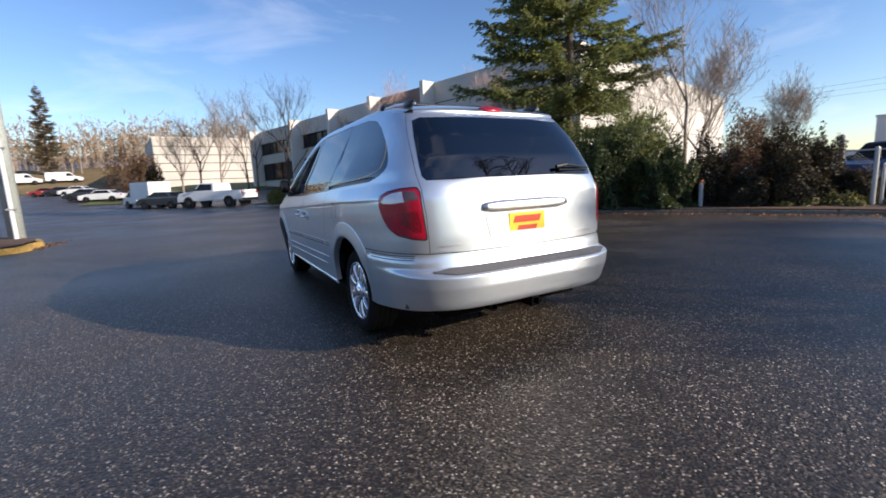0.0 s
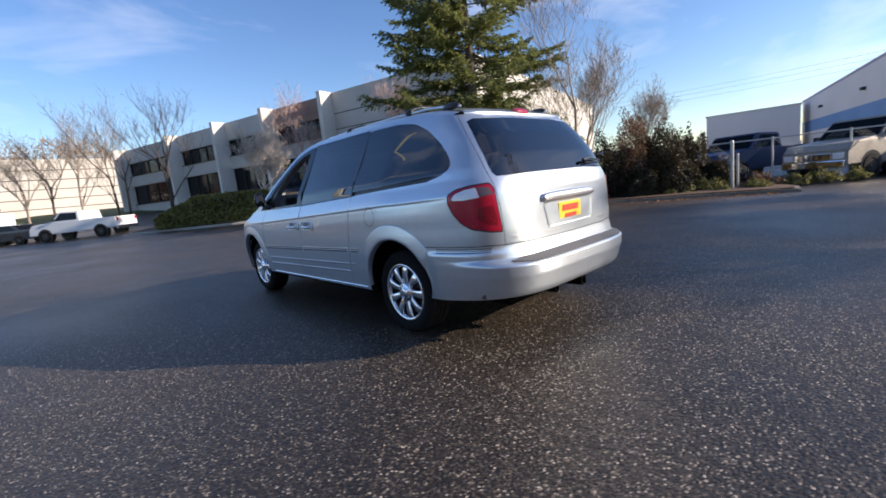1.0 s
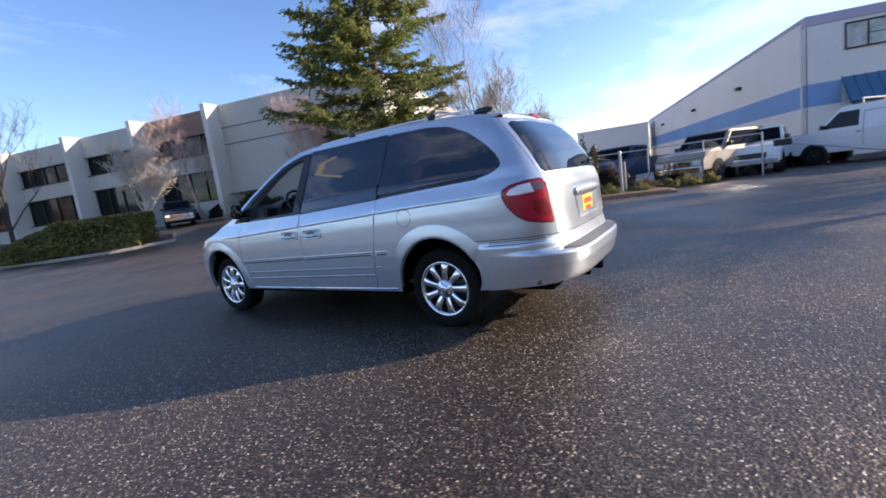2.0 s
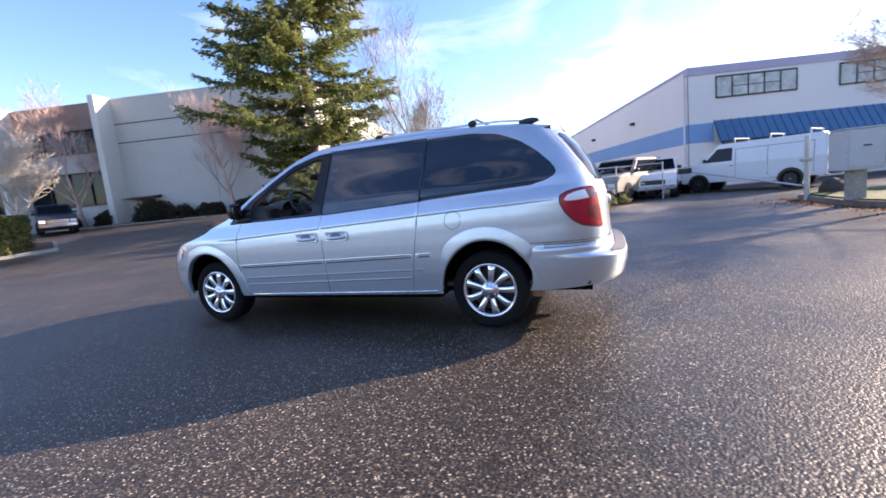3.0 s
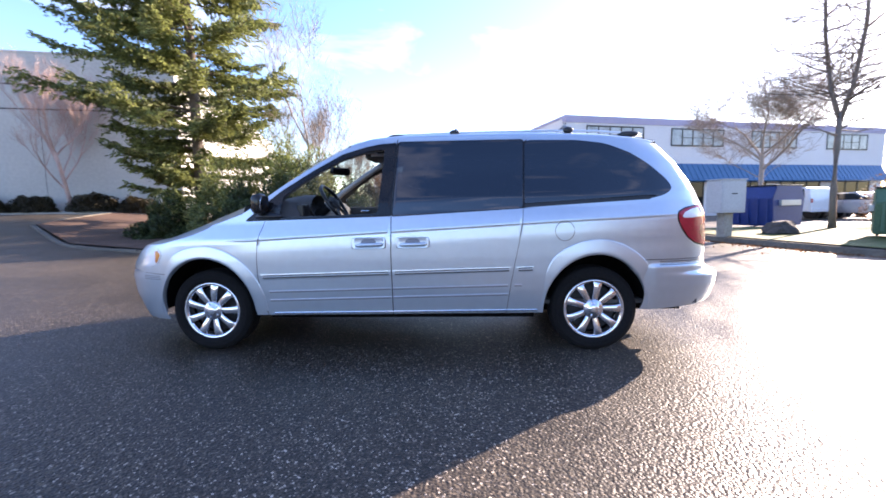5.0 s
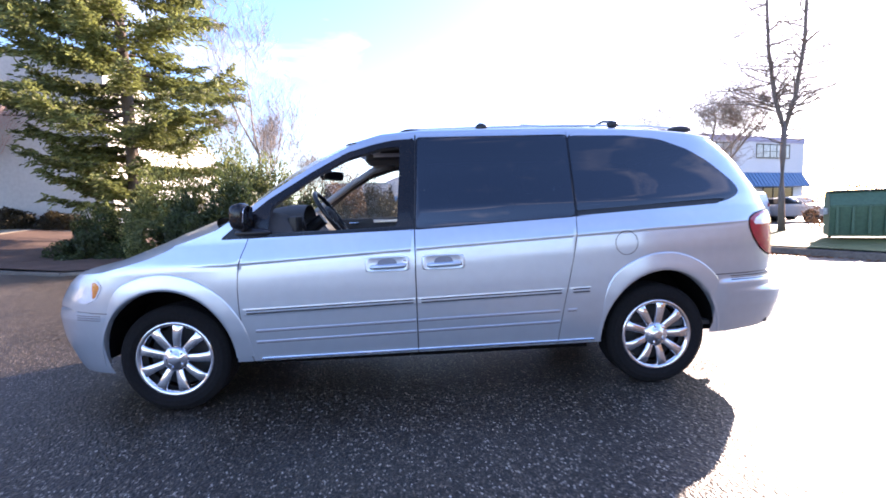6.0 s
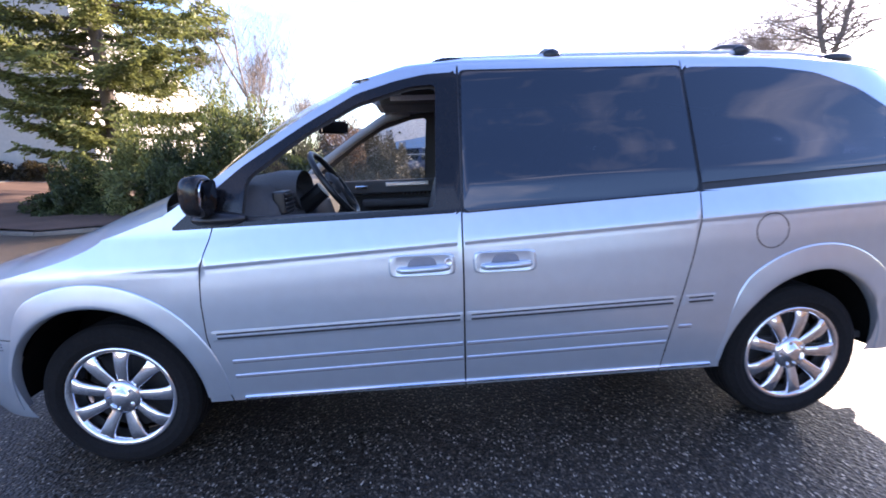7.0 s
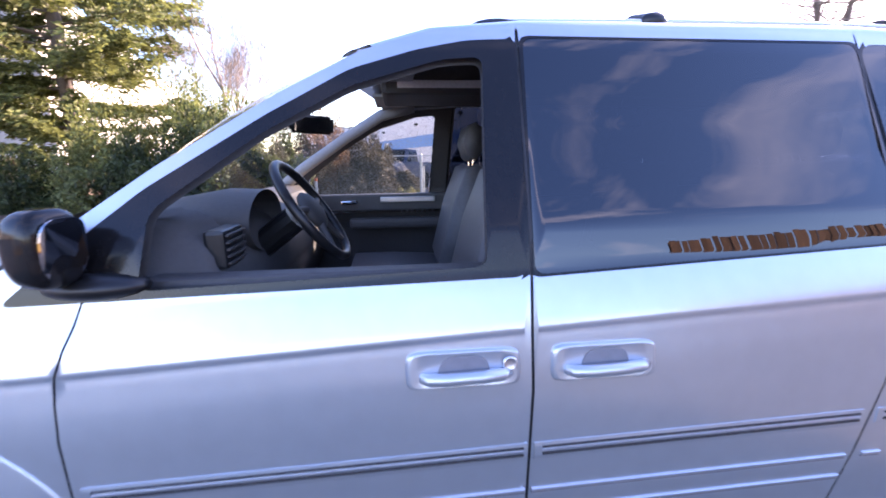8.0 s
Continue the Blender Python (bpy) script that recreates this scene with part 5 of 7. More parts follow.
def spruce(at, height, radius, seed, needles=None, label="tall green spruce with drooping needle sprays in a bed"):
    """A spruce: trunk, whorls of drooping limbs with lifted tips, and needle sprays hung along them."""
    rng = random.Random(seed)
    t = thing("spruce_tree", at, label, "tree")
    bm = bmesh.new()
    tube(bm, [(0, 0, -0.2), (0.05, 0, height * 0.3), (0, 0.08, height * 0.7), (0, 0, height)], [0.26, 0.20, 0.10, 0.02], 10)
    part("trunk", bm, BARK, t, "", True)
    limbs = bmesh.new()
    cs, ws, ls = [], [], []
    z = 1.0
    while z < height - 0.6:
        k = 1 - (z / height)
        for _ in range(4):
            a = rng.uniform(0, 2 * math.pi)
            reach = radius * (k ** 0.80) * rng.uniform(0.55, 1.14) * min(1.0, 0.20 + z / 6.8)
            if reach < 0.4:
                continue
            droop = reach * rng.uniform(0.02, 0.16)
            out_, across = Vector((math.cos(a), math.sin(a), 0)), Vector((-math.sin(a), math.cos(a), 0))
            sway, lift = rng.uniform(-0.12, 0.12), reach * rng.uniform(0.02, 0.13)
            path = []
            for i in range(8):
                s = i / 7
                path.append(out_ * reach * s + across * reach * sway * s * s + Vector((0, 0, z + 0.10 * reach * s - droop * 2.4 * s * s + (droop * 1.9 + lift) * s ** 4)))
            tube(limbs, path, [0.045 * (1 - i / 8) * (0.5 + 0.2 * reach / radius * 2) + 0.006 for i in range(8)], 4, False)
            count = int(reach * 15)
            for j in range(count):
                s = 0.16 + 0.84 * (j + rng.random()) / count
                p0 = path[min(6, int(s * 7))].lerp(path[min(7, int(s * 7) + 1)], s * 7 - int(s * 7))
                lat = rng.choice((-1, 1))
                ln = reach * 0.24 * (1.1 - s * 0.70) * rng.uniform(0.5, 1.25) + 0.14
                d = (across * lat * rng.uniform(0.4, 1.0) + out_ * rng.uniform(0.3, 0.9)).normalized()
                hang = rng.uniform(-0.15, 0.45)
                for q in range(16):
                    f = (q + rng.random()) / 16
                    c = p0 + d * ln * f + Vector((rng.uniform(-0.05, 0.05), rng.uniform(-0.05, 0.05), -hang * ln * f * f * 1.3 + rng.uniform(-0.10, 0.07)))
                    w = d + Vector((rng.uniform(-0.55, 0.55), rng.uniform(-0.55, 0.55), -hang * f * 1.5 + rng.uniform(-0.6, 0.5)))
                    cs.append(c)
                    ws.append(w)
                    ls.append(rng.uniform(0.11, 0.24))
        z += rng.uniform(0.24, 0.40)
    tagged(part("limb_frame", limbs, BARK, t), kind="stuff")
    ls = np.array(ls)
    blades("foliage", np.array(cs), np.array(ws), ls, ls * 0.32, seed, needles or NEEDLES, t)
    return t


def bare_tree(name, at, height, spread, seed, material, trunk=0.16, fork=0.3, levels=5, label="", lean=0.0, upright=0.5, twig=1.0, haze=1, stem=0.40):
    """A leafless tree: a forking trunk, limbs and fine twigs."""
    rng = random.Random(seed)
    t = thing(name, at, label, "tree")
    wood, fine = bmesh.new(), bmesh.new()
    cs, ws, ls = [], [], []

    def grow(p, d, length, r, level):
        pts, q = [p.copy()], p.copy()
        dd = d.copy()
        n = 4 if level < 3 else 3
        for _ in range(n):
            bendy = 0.05 if level == 0 else 0.22
            dd = (dd + Vector((rng.uniform(-bendy, bendy), rng.uniform(-bendy, bendy), rng.uniform(-0.06, 0.10) + 0.05 * upright))).normalized()
            q = q + dd * (length / n)
            pts.append(q.copy())
        end = r * (0.55 if level else 0.65)
        rad = [r + (end - r) * i / n for i in range(n + 1)]
        tube(wood if level < 3 else fine, pts, rad, 8 if level == 0 else 5 if level < 3 else 3, level == 0)
        if level >= 2:
            for _ in range(haze if level > 2 else haze // 2):
                i = rng.randrange(n)
                c = pts[i].lerp(pts[i + 1], rng.random())
                w = (dd * 0.7 + Vector((rng.uniform(-1, 1) * spread * 1.5, rng.uniform(-1, 1) * spread * 1.5, rng.uniform(-0.5, 0.8)))).normalized()
                ln = rng.uniform(0.25, 0.7) * (0.5 + height / 20)
                cs.append(c + w * ln * 0.45)
                ws.append(w)
                ls.append(ln)
        if level >= levels:
            return
        kids = rng.randint(3, 5) if level else rng.randint(5, 7)
        for i in range(kids):
            s = (1.0 if i == 0 else rng.uniform(0.35, 1.0)) if level else (1.0 if i < 2 else rng.uniform(fork, 1.0) + 0.0)
            k = min(n - 1, int(s * n))
            base = pts[k].lerp(pts[k + 1], min(1.0, s * n - k))
            side = Vector((rng.uniform(-1, 1), rng.uniform(-1, 1), 0))
            side = side.normalized() if side.length > 0.1 else Vector((1, 0, 0))
            nd = (dd * (0.75 if i == 0 else 0.45) + side * spread * (0.35 if i == 0 else 0.9) + Vector((0, 0, upright * 0.6))).normalized()
            grow(base, nd, length * rng.uniform(0.55, 0.78), max(end * rng.uniform(0.55, 0.85), 0.005 * twig), level + 1)
    first = Vector((lean, 0, 1)).normalized()
    grow(Vector((0, 0, -0.15)), first, height * stem, trunk, 0)
    part("trunk", wood, material, t, "", True)
    part("crown", fine, material, t)
    if cs:
        blades("twig_crown", np.array(cs), np.array(ws), np.array(ls), 0.011 * twig, seed, material, t, "", 0.4)
    return t


def leader_tree(at, height, seed, material, label):
    """A bare tree whose trunk parts into two upright leaders, set with level side branches and twigs."""
    rng = random.Random(seed)
    t = thing("shade_tree", at, label, "tree")
    wood, fine = bmesh.new(), bmesh.new()
    cs, ws, ls = [], [], []
    fork = 3.6
    tube(wood, [(0, 0, -0.2), (0.03, 0.02, 1.2), (0, 0.05, 2.6), (0.02, 0, fork + 0.1)], [0.135, 0.10, 0.092, 0.085], 10)
    stems = [[Vector((0, 0, 0.6)), Vector((0, 0, 2.0)), Vector((0.02, 0, fork))]]
    for sx, sy, top in ((-0.40, -0.36, height), (0.45, 0.46, height * 0.93)):
        path = [Vector((0.02, 0, fork - 0.15)), Vector((sx * 0.45, sy * 0.45, fork + 0.9)), Vector((sx * 0.8, sy * 0.8, fork + 2.6)), Vector((sx * 0.9 + rng.uniform(-0.1, 0.1), sy, fork + (top - fork) * 0.55)), Vector((sx, sy * 1.1, fork + (top - fork) * 0.8)), Vector((sx * 1.1, sy * 1.1, top))]
        tube(wood, path, [0.075, 0.068, 0.055, 0.042, 0.026, 0.006], 8)
        stems.append(path)
    for n, path in enumerate(stems):
        for _ in range(9 if n == 0 else 95):
            s = rng.uniform(0.75, 1.0) if n == 0 else rng.uniform(0.08, 0.98)
            f = s * (len(path) - 1)
            p = path[min(int(f), len(path) - 2)].lerp(path[min(int(f), len(path) - 2) + 1], f - min(int(f), len(path) - 2))
            a, ln = rng.uniform(0, 2 * math.pi), rng.uniform(1.0, 2.3) * (1.1 - 0.75 * (p.z / height))
            d = Vector((math.cos(a), math.sin(a), rng.uniform(-0.05, 0.55)))
            q = [p, p + d * ln * 0.4 + Vector((0, 0, 0.03)), p + d * ln * 0.75 + Vector((rng.uniform(-0.15, 0.15), rng.uniform(-0.15, 0.15), 0.10)), p + d * ln + Vector((rng.uniform(-0.2, 0.2), rng.uniform(-0.2, 0.2), 0.22))]
            tube(fine, q, [0.026, 0.019, 0.013, 0.006], 4, False)
            for _ in range(13):
                k = rng.randrange(1, 3)
                c = q[k].lerp(q[k + 1], rng.random())
                w = (d * 0.6 + Vector((rng.uniform(-1, 1), rng.uniform(-1, 1), rng.uniform(-0.4, 0.7)))).normalized()
                tw = rng.uniform(0.3, 0.8)
                cs.append(c + w * tw * 0.45)
                ws.append(w)
                ls.append(tw)
    part("trunk", wood, material, t, "", True)
    part("crown", fine, material, t)
    blades("twig_crown", np.array(cs), np.array(ws), np.array(ls), 0.018, seed, material, t, "", 0.4)
    return t


def shrub(name, at, size, count, seed, material, label, leaf=0.14, core=None, ragged=0.25, group="", category="shrub"):
    """A bush: twigs and a crowd of leaves thickest at its uneven outside."""
    rng = np.random.default_rng(seed)
    t = thing(name, at, label, category, group)
    d = rng.normal(size=(count, 3))
    d /= np.linalg.norm(d, axis=1, keepdims=True)
    d[:, 2] = np.abs(d[:, 2])
    lump = np.array([noise.noise(Vector((float(v[0]) * 2.2, float(v[1]) * 2.2, float(v[2]) * 2.2 + seed))) for v in d])
    r = (1 + ragged * lump * 1.6) * rng.uniform(0.55, 1.0, count) ** 0.5
    c = d * r[:, None] * np.array(size)
    c[:, 2] = np.maximum(c[:, 2], 0.02)
    way = d * 0.6 + rng.normal(size=(count, 3)) * 0.6 + np.array([0, 0, 0.25])
    blades("foliage", c, way, rng.uniform(leaf * 0.6, leaf * 1.3, count), rng.uniform(leaf * 0.3, leaf * 0.5, count), seed, material, t)
    bm = bmesh.new()
    rr = random.Random(seed)
    for _ in range(26):
        a, e = rr.uniform(0, 2 * math.pi), rr.uniform(0.3, 1.3)
        tip = Vector((math.cos(a) * math.cos(e) * size[0], math.sin(a) * math.cos(e) * size[1], math.sin(e) * size[2])) * rr.uniform(0.7, 1.05)
        tube(bm, [(0, 0, -0.1), tip * 0.5 + Vector((rr.uniform(-0.1, 0.1), rr.uniform(-0.1, 0.1), 0.05)), tip], [0.02, 0.012, 0.004], 4, False)
    part("stem_or_core", bm, core or BARK, t)
    return t


def gz(x, y, up=0.0):
    return (x, y, ground_z(x, y) + up)


GREY_BARK = mat("grey_bark", (0.20, 0.16, 0.135), 0.9, 0, 0.35, 6, 0.8, 30)
spruce(pose(*gz(13.5, 12.1, 0.08)), 20.0, 6.2, 5)
for i, (x, y, sx, sy, sz, m) in enumerate(((9.3, 8.0, 1.0, 1.0, 1.5, NEEDLES_DARK), (9.8, 6.7, 1.2, 1.1, 2.3, NEEDLES_DARK), (11.0, 6.3, 1.2, 1.2, 2.5, NEEDLES), (10.6, 9.2, 1.6, 1.5, 2.6, NEEDLES), (10.4, 4.9, 0.8, 0.8, 1.5, NEEDLES_DARK), (12.0, 7.7, 1.4, 1.4, 3.3, NEEDLES), (10.6, 11.4, 1.3, 1.3, 1.2, NEEDLES_DARK))):
    shrub("juniper_bush", pose(*gz(x, y, 0.08)), (sx, sy, sz), 13000, 40 + i, m, "dense dark green juniper bush beside the spruce", 0.115, None, 0.5, "junipers")
for i, (x, y, sx, sy, sz) in enumerate(((11.7, 4.5, 0.8, 0.8, 1.9), (12.5, 3.9, 1.0, 0.9, 2.35), (13.1, 3.2, 0.9, 0.9, 2.3), (12.4, 2.6, 0.75, 0.7, 1.5), (11.5, 3.3, 0.6, 0.6, 0.9), (14.0, 4.6, 1.2, 1.1, 2.6), (13.6, 2.5, 0.7, 0.65, 2.0), (13.4, 1.6, 0.55, 0.5, 0.9))):
    shrub("bramble_thicket", pose(*gz(x, y, 0.08)), (sx, sy, sz), 8200, 60 + i, BRAMBLE if i not in (1, 5) else DRY_LEAF, "tangled brown and dark green bramble thicket", 0.085, None, 0.32, "thicket", "thicket")
for i, (x, y, sx, sz) in enumerate(((10.9, -13.9, 1.3, 1.9), (9.6, -14.9, 1.4, 2.2), (8.3, -15.9, 1.3, 1.8))):
    shrub("scrub_bush", pose(*gz(x, y, 0.05)), (sx, sx, sz), 3200, 75 + i, DRY_LEAF, "pale brown leafless scrub behind the green dumpster", 0.09, PALE_BARK, 0.45, "scrub")
for i, (x, y, s) in enumerate(((12.5, 1.7, 0.42), (13.3, 0.4, 0.46), (12.0, 2.1, 0.28), (14.2, -1.0, 0.4), (11.6, 2.4, 0.18), (12.2, 1.2, 0.2), (12.9, 0.6, 0.22), (12.6, 0.3, 0.25), (13.6, -0.4, 0.28), (13.9, -0.2, 0.3), (14.6, -1.6, 0.3), (13.0, 1.3, 0.34))):
    shrub("weed_clump", pose(*gz(x, y, 0.06)), (s, s, s * 0.9), 700, 90 + i, HEDGE_LEAF if i != 1 else DRY_LEAF, "straggly yellow-green weeds at the fence", 0.08, None, 0.5, "weeds", "weeds")
bare_tree("bare_tree", pose(*gz(17.2, 8.7, 0.08)), 10.5, 0.65, 11, PALE_BARK, 0.10, 0.1, 5, "many-stemmed bare tree behind the thicket", 0, 0.75)
bare_tree("bare_tree", pose(*gz(19.4, 9.3)), 7.2, 0.6, 12, PALE_BARK, 0.10, 0.1, 5, "many-stemmed bare tree behind the thicket", 0, 0.75)
bare_tree("bare_tree", pose(*gz(25.7, 8.8)), 5.4, 0.55, 13, PALE_BARK, 0.10, 0.1, 5, "bare tree behind the thicket", 0, 0.7)
leader_tree(pose(*gz(10.6, -11.1, 0.15)), 14.5, 24, GREY_BARK, "tall bare shade tree with two upright leaders on the grass verge")
# the wide tree's pale bark colour stands for glare haze near the sun
bare_tree("shade_tree", pose(*gz(15.1, -11.7)), 11.5, 0.9, 22, PALE_BARK, 0.12, 0.4, 5, "wide bare tree with level limbs behind the dumpster", 0, 0.30, 1.0, 4, 0.28)
bare_tree("birch_tree", pose(*gz(16.8, 20.9, 0.08)), 8.0, 0.45, 31, mat("birch_bark", (0.50, 0.35, 0.30), 0.85, 0, 0.35, 8, 0.4, 30), 0.11, 0.3, 5, "pinkish bare birch before the office wall", -0.25, 0.55)
bare_tree("birch_tree", pose(*gz(13.7, 30.7, 0.08)), 8.6, 0.6, 32, bpy.data.materials["birch_bark"], 0.12, 0.3, 5, "pinkish bare birch before the office windows", -0.15, 0.55)
bare_tree("maple_tree", pose(*gz(7.0, 23.5, 0.13)), 5.2, 0.75, 33, mat("maple_bark", (0.52, 0.46, 0.40), 0.9, 0, 0.3, 6, 0.6, 30), 0.13, 0.5, 5, "small pale bare tree beside the hedge", 0, 0.55, 1.6, 1)
bare_tree("dark_tree", pose(*gz(5.6, 42.0, 0.0)), 11.5, 0.5, 34, DARK_BARK, 0.17, 0.3, 4, "dark twisted bare tree with a forked top", 0, 0.6, 1.8, 1)
for i, (x, y, h) in enumerate(((2.6, 51.0, 11.5), (0.0, 53.0, 11.0), (-2.2, 56.0, 10.5), (-4.2, 60.0, 9.5), (4.0, 55.0, 11))):
    bare_tree("street_tree", pose(*gz(x, y)), h, 0.5, 50 + i, PALE_BARK if i % 2 else BARK, 0.13, 0.3, 4, "bare street tree behind the parked vehicles", 0, 0.6, 2.0)
for i, (y, sx, sy, sz) in enumerate(((-6.2, 0.8, 1.0, 0.85), (-8.9, 0.9, 1.2, 0.9), (-2.4, 0.9, 1.5, 1.35), (-4.2, 0.8, 1.1, 0.8), (0.9, 0.7, 0.8, 0.9), (-10.9, 0.8, 1.1, 0.8), (4.4, 0.8, 1.4, 1.1), (9.6, 0.8, 1.6, 1.0))):
    x, y = 15.30 - 0.9 * 0.961 - 0.2756 * y, 28.64 - 0.9 * 0.2756 + 0.961 * y
    shrub("foundation_shrub", pose(*gz(x, y, 0.08), 0, 0, 16), (sx, sy, sz), 4200, 110 + i, BRAMBLE, "dark evergreen shrub by the office wall", 0.14, None, 0.22, "foundation shrubs")


def clipped_hedge(at, length, depth, height):
    """A hedge clipped square, of leaves over dark boxes for its shaded inside."""
    rng = np.random.default_rng(7)
    h = thing("clipped_hedge", at, "clipped yellow-green hedge that slopes down at one end", "hedge")
    n = 15000
    p = rng.uniform(-1, 1, (n, 3))
    face = rng.integers(0, 5, n)
    for k in range(n):
        ax = (0, 0, 1, 1, 2)[face[k]]
        p[k, ax] = (1, -1, 1, -1, 1)[face[k]] * rng.uniform(0.86, 1.03)
    c = p * np.array([length / 2, depth / 2, height / 2]) + np.array([0, 0, height / 2])
    c[:, 2] *= 1 - 0.62 * np.clip(p[:, 0], 0, 1) ** 1.3
    c[:, 2] += np.array([0.10 * noise.noise(Vector((float(a) * 0.8, float(b) * 0.8, 3.0))) for a, b in c[:, :2]])
    blades("foliage", c, rng.normal(size=(n, 3)) + np.array([0, 0, 0.6]), rng.uniform(0.10, 0.22, n), rng.uniform(0.05, 0.10, n), 8, HEDGE_LEAF, h)
    # solid dark boxes, not stems: the hedge's inner shade put into colour
    part("stem_or_core", boxes((-length * 0.46, -depth * 0.40, 0, length * 0.12, depth * 0.40, height * 0.86), (length * 0.12, -depth * 0.38, 0, length * 0.42, depth * 0.38, height * 0.45), bevel=0.15), BRAMBLE, h)
    return h


clipped_hedge(pose(*gz(4.15, 24.3, 0.10), 0, 0, 123.5), 6.6, 1.6, 1.60)


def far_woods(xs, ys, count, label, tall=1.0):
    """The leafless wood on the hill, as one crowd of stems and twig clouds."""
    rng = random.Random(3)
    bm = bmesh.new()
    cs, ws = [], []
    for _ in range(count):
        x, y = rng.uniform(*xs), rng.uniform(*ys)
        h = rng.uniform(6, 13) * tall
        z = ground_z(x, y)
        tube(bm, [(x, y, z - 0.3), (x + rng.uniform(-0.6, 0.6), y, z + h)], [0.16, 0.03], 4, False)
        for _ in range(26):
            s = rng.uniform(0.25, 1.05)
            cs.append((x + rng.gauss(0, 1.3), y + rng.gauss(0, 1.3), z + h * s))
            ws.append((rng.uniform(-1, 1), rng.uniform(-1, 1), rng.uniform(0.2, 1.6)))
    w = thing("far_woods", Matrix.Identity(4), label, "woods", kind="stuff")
    part("stem_or_core", bm, PALE_BARK, w)
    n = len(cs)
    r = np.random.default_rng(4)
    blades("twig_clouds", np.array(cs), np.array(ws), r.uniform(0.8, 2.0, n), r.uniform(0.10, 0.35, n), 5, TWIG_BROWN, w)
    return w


TWIG_BROWN = mat("twig_brown", (0.24, 0.17, 0.10), 0.95, 0, 0.4, 0.6)
far_woods((-85, 14), (118, 175), 420, "brown leafless woods on the far hill")
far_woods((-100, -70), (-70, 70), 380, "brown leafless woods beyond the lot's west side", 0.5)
spruce(pose(*gz(-30.2, 118.0)), 19.5, 3.9, 77, leaf_mat("dull_needles", (0.15, 0.115, 0.06)), "tall brownish conifer on the far hill")
for i, (x, y, h) in enumerate(((-9.5, 74.0, 6.0), (-13.0, 84.0, 8.0), (-7.6, 66.0, 3.6))):
    shrub("ornamental_tree", pose(*gz(x, y)), (h * 0.36, h * 0.36, h), 2600, 130 + i, DRY_LEAF if i < 2 else BRAMBLE, "round russet shrub tree by the street", 0.35, None, 0.4, "ornamental trees", "tree")


def leaf_litter():
    """Fallen leaves and grit gathered along the kerbs."""
    rng = np.random.default_rng(21)
    cs = []
    for (x0, y0), (x1, y1), n, wide in (((11.3, -5.95), (8.0, -5.85), 380, 0.14), ((8.0, -5.85), (4.4, -6.9), 420, 0.14), ((4.4, -6.9), (-3, -8.6), 260, 0.12), ((7.5, 7.4), (8.8, 5.3), 300, 0.15), ((8.8, 5.3), (11.2, -0.6), 420, 0.16), ((-5.4, 11.8), (-5.6, 10.0), 140, 0.12)):
        s = rng.random(n)
        cs.append(np.stack([x0 + (x1 - x0) * s + rng.normal(0, wide, n), y0 + (y1 - y0) * s + np.abs(rng.normal(0, wide, n)), np.full(n, 0.012)], 1))
    for x, y, n in ((9.6, -5.4, 90), (6.4, -5.9, 70)):
        cs.append(np.stack([rng.normal(x, 0.9, n), rng.normal(y, 0.35, n), np.full(n, 0.012)], 1))
    c = np.concatenate(cs)
    n = len(c)
    w = rng.normal(size=(n, 3)) * np.array([1, 1, 0.15])
    t = thing("leaf_litter", Matrix.Identity(4), "fallen brown leaves along the kerbs", "leaves", kind="stuff")
    blades("leaves", c, w, rng.uniform(0.03, 0.08, n), rng.uniform(0.02, 0.05, n), 22, LITTER, t)


LITTER = leaf_mat("leaf_litter", (0.20, 0.10, 0.045))
leaf_litter()


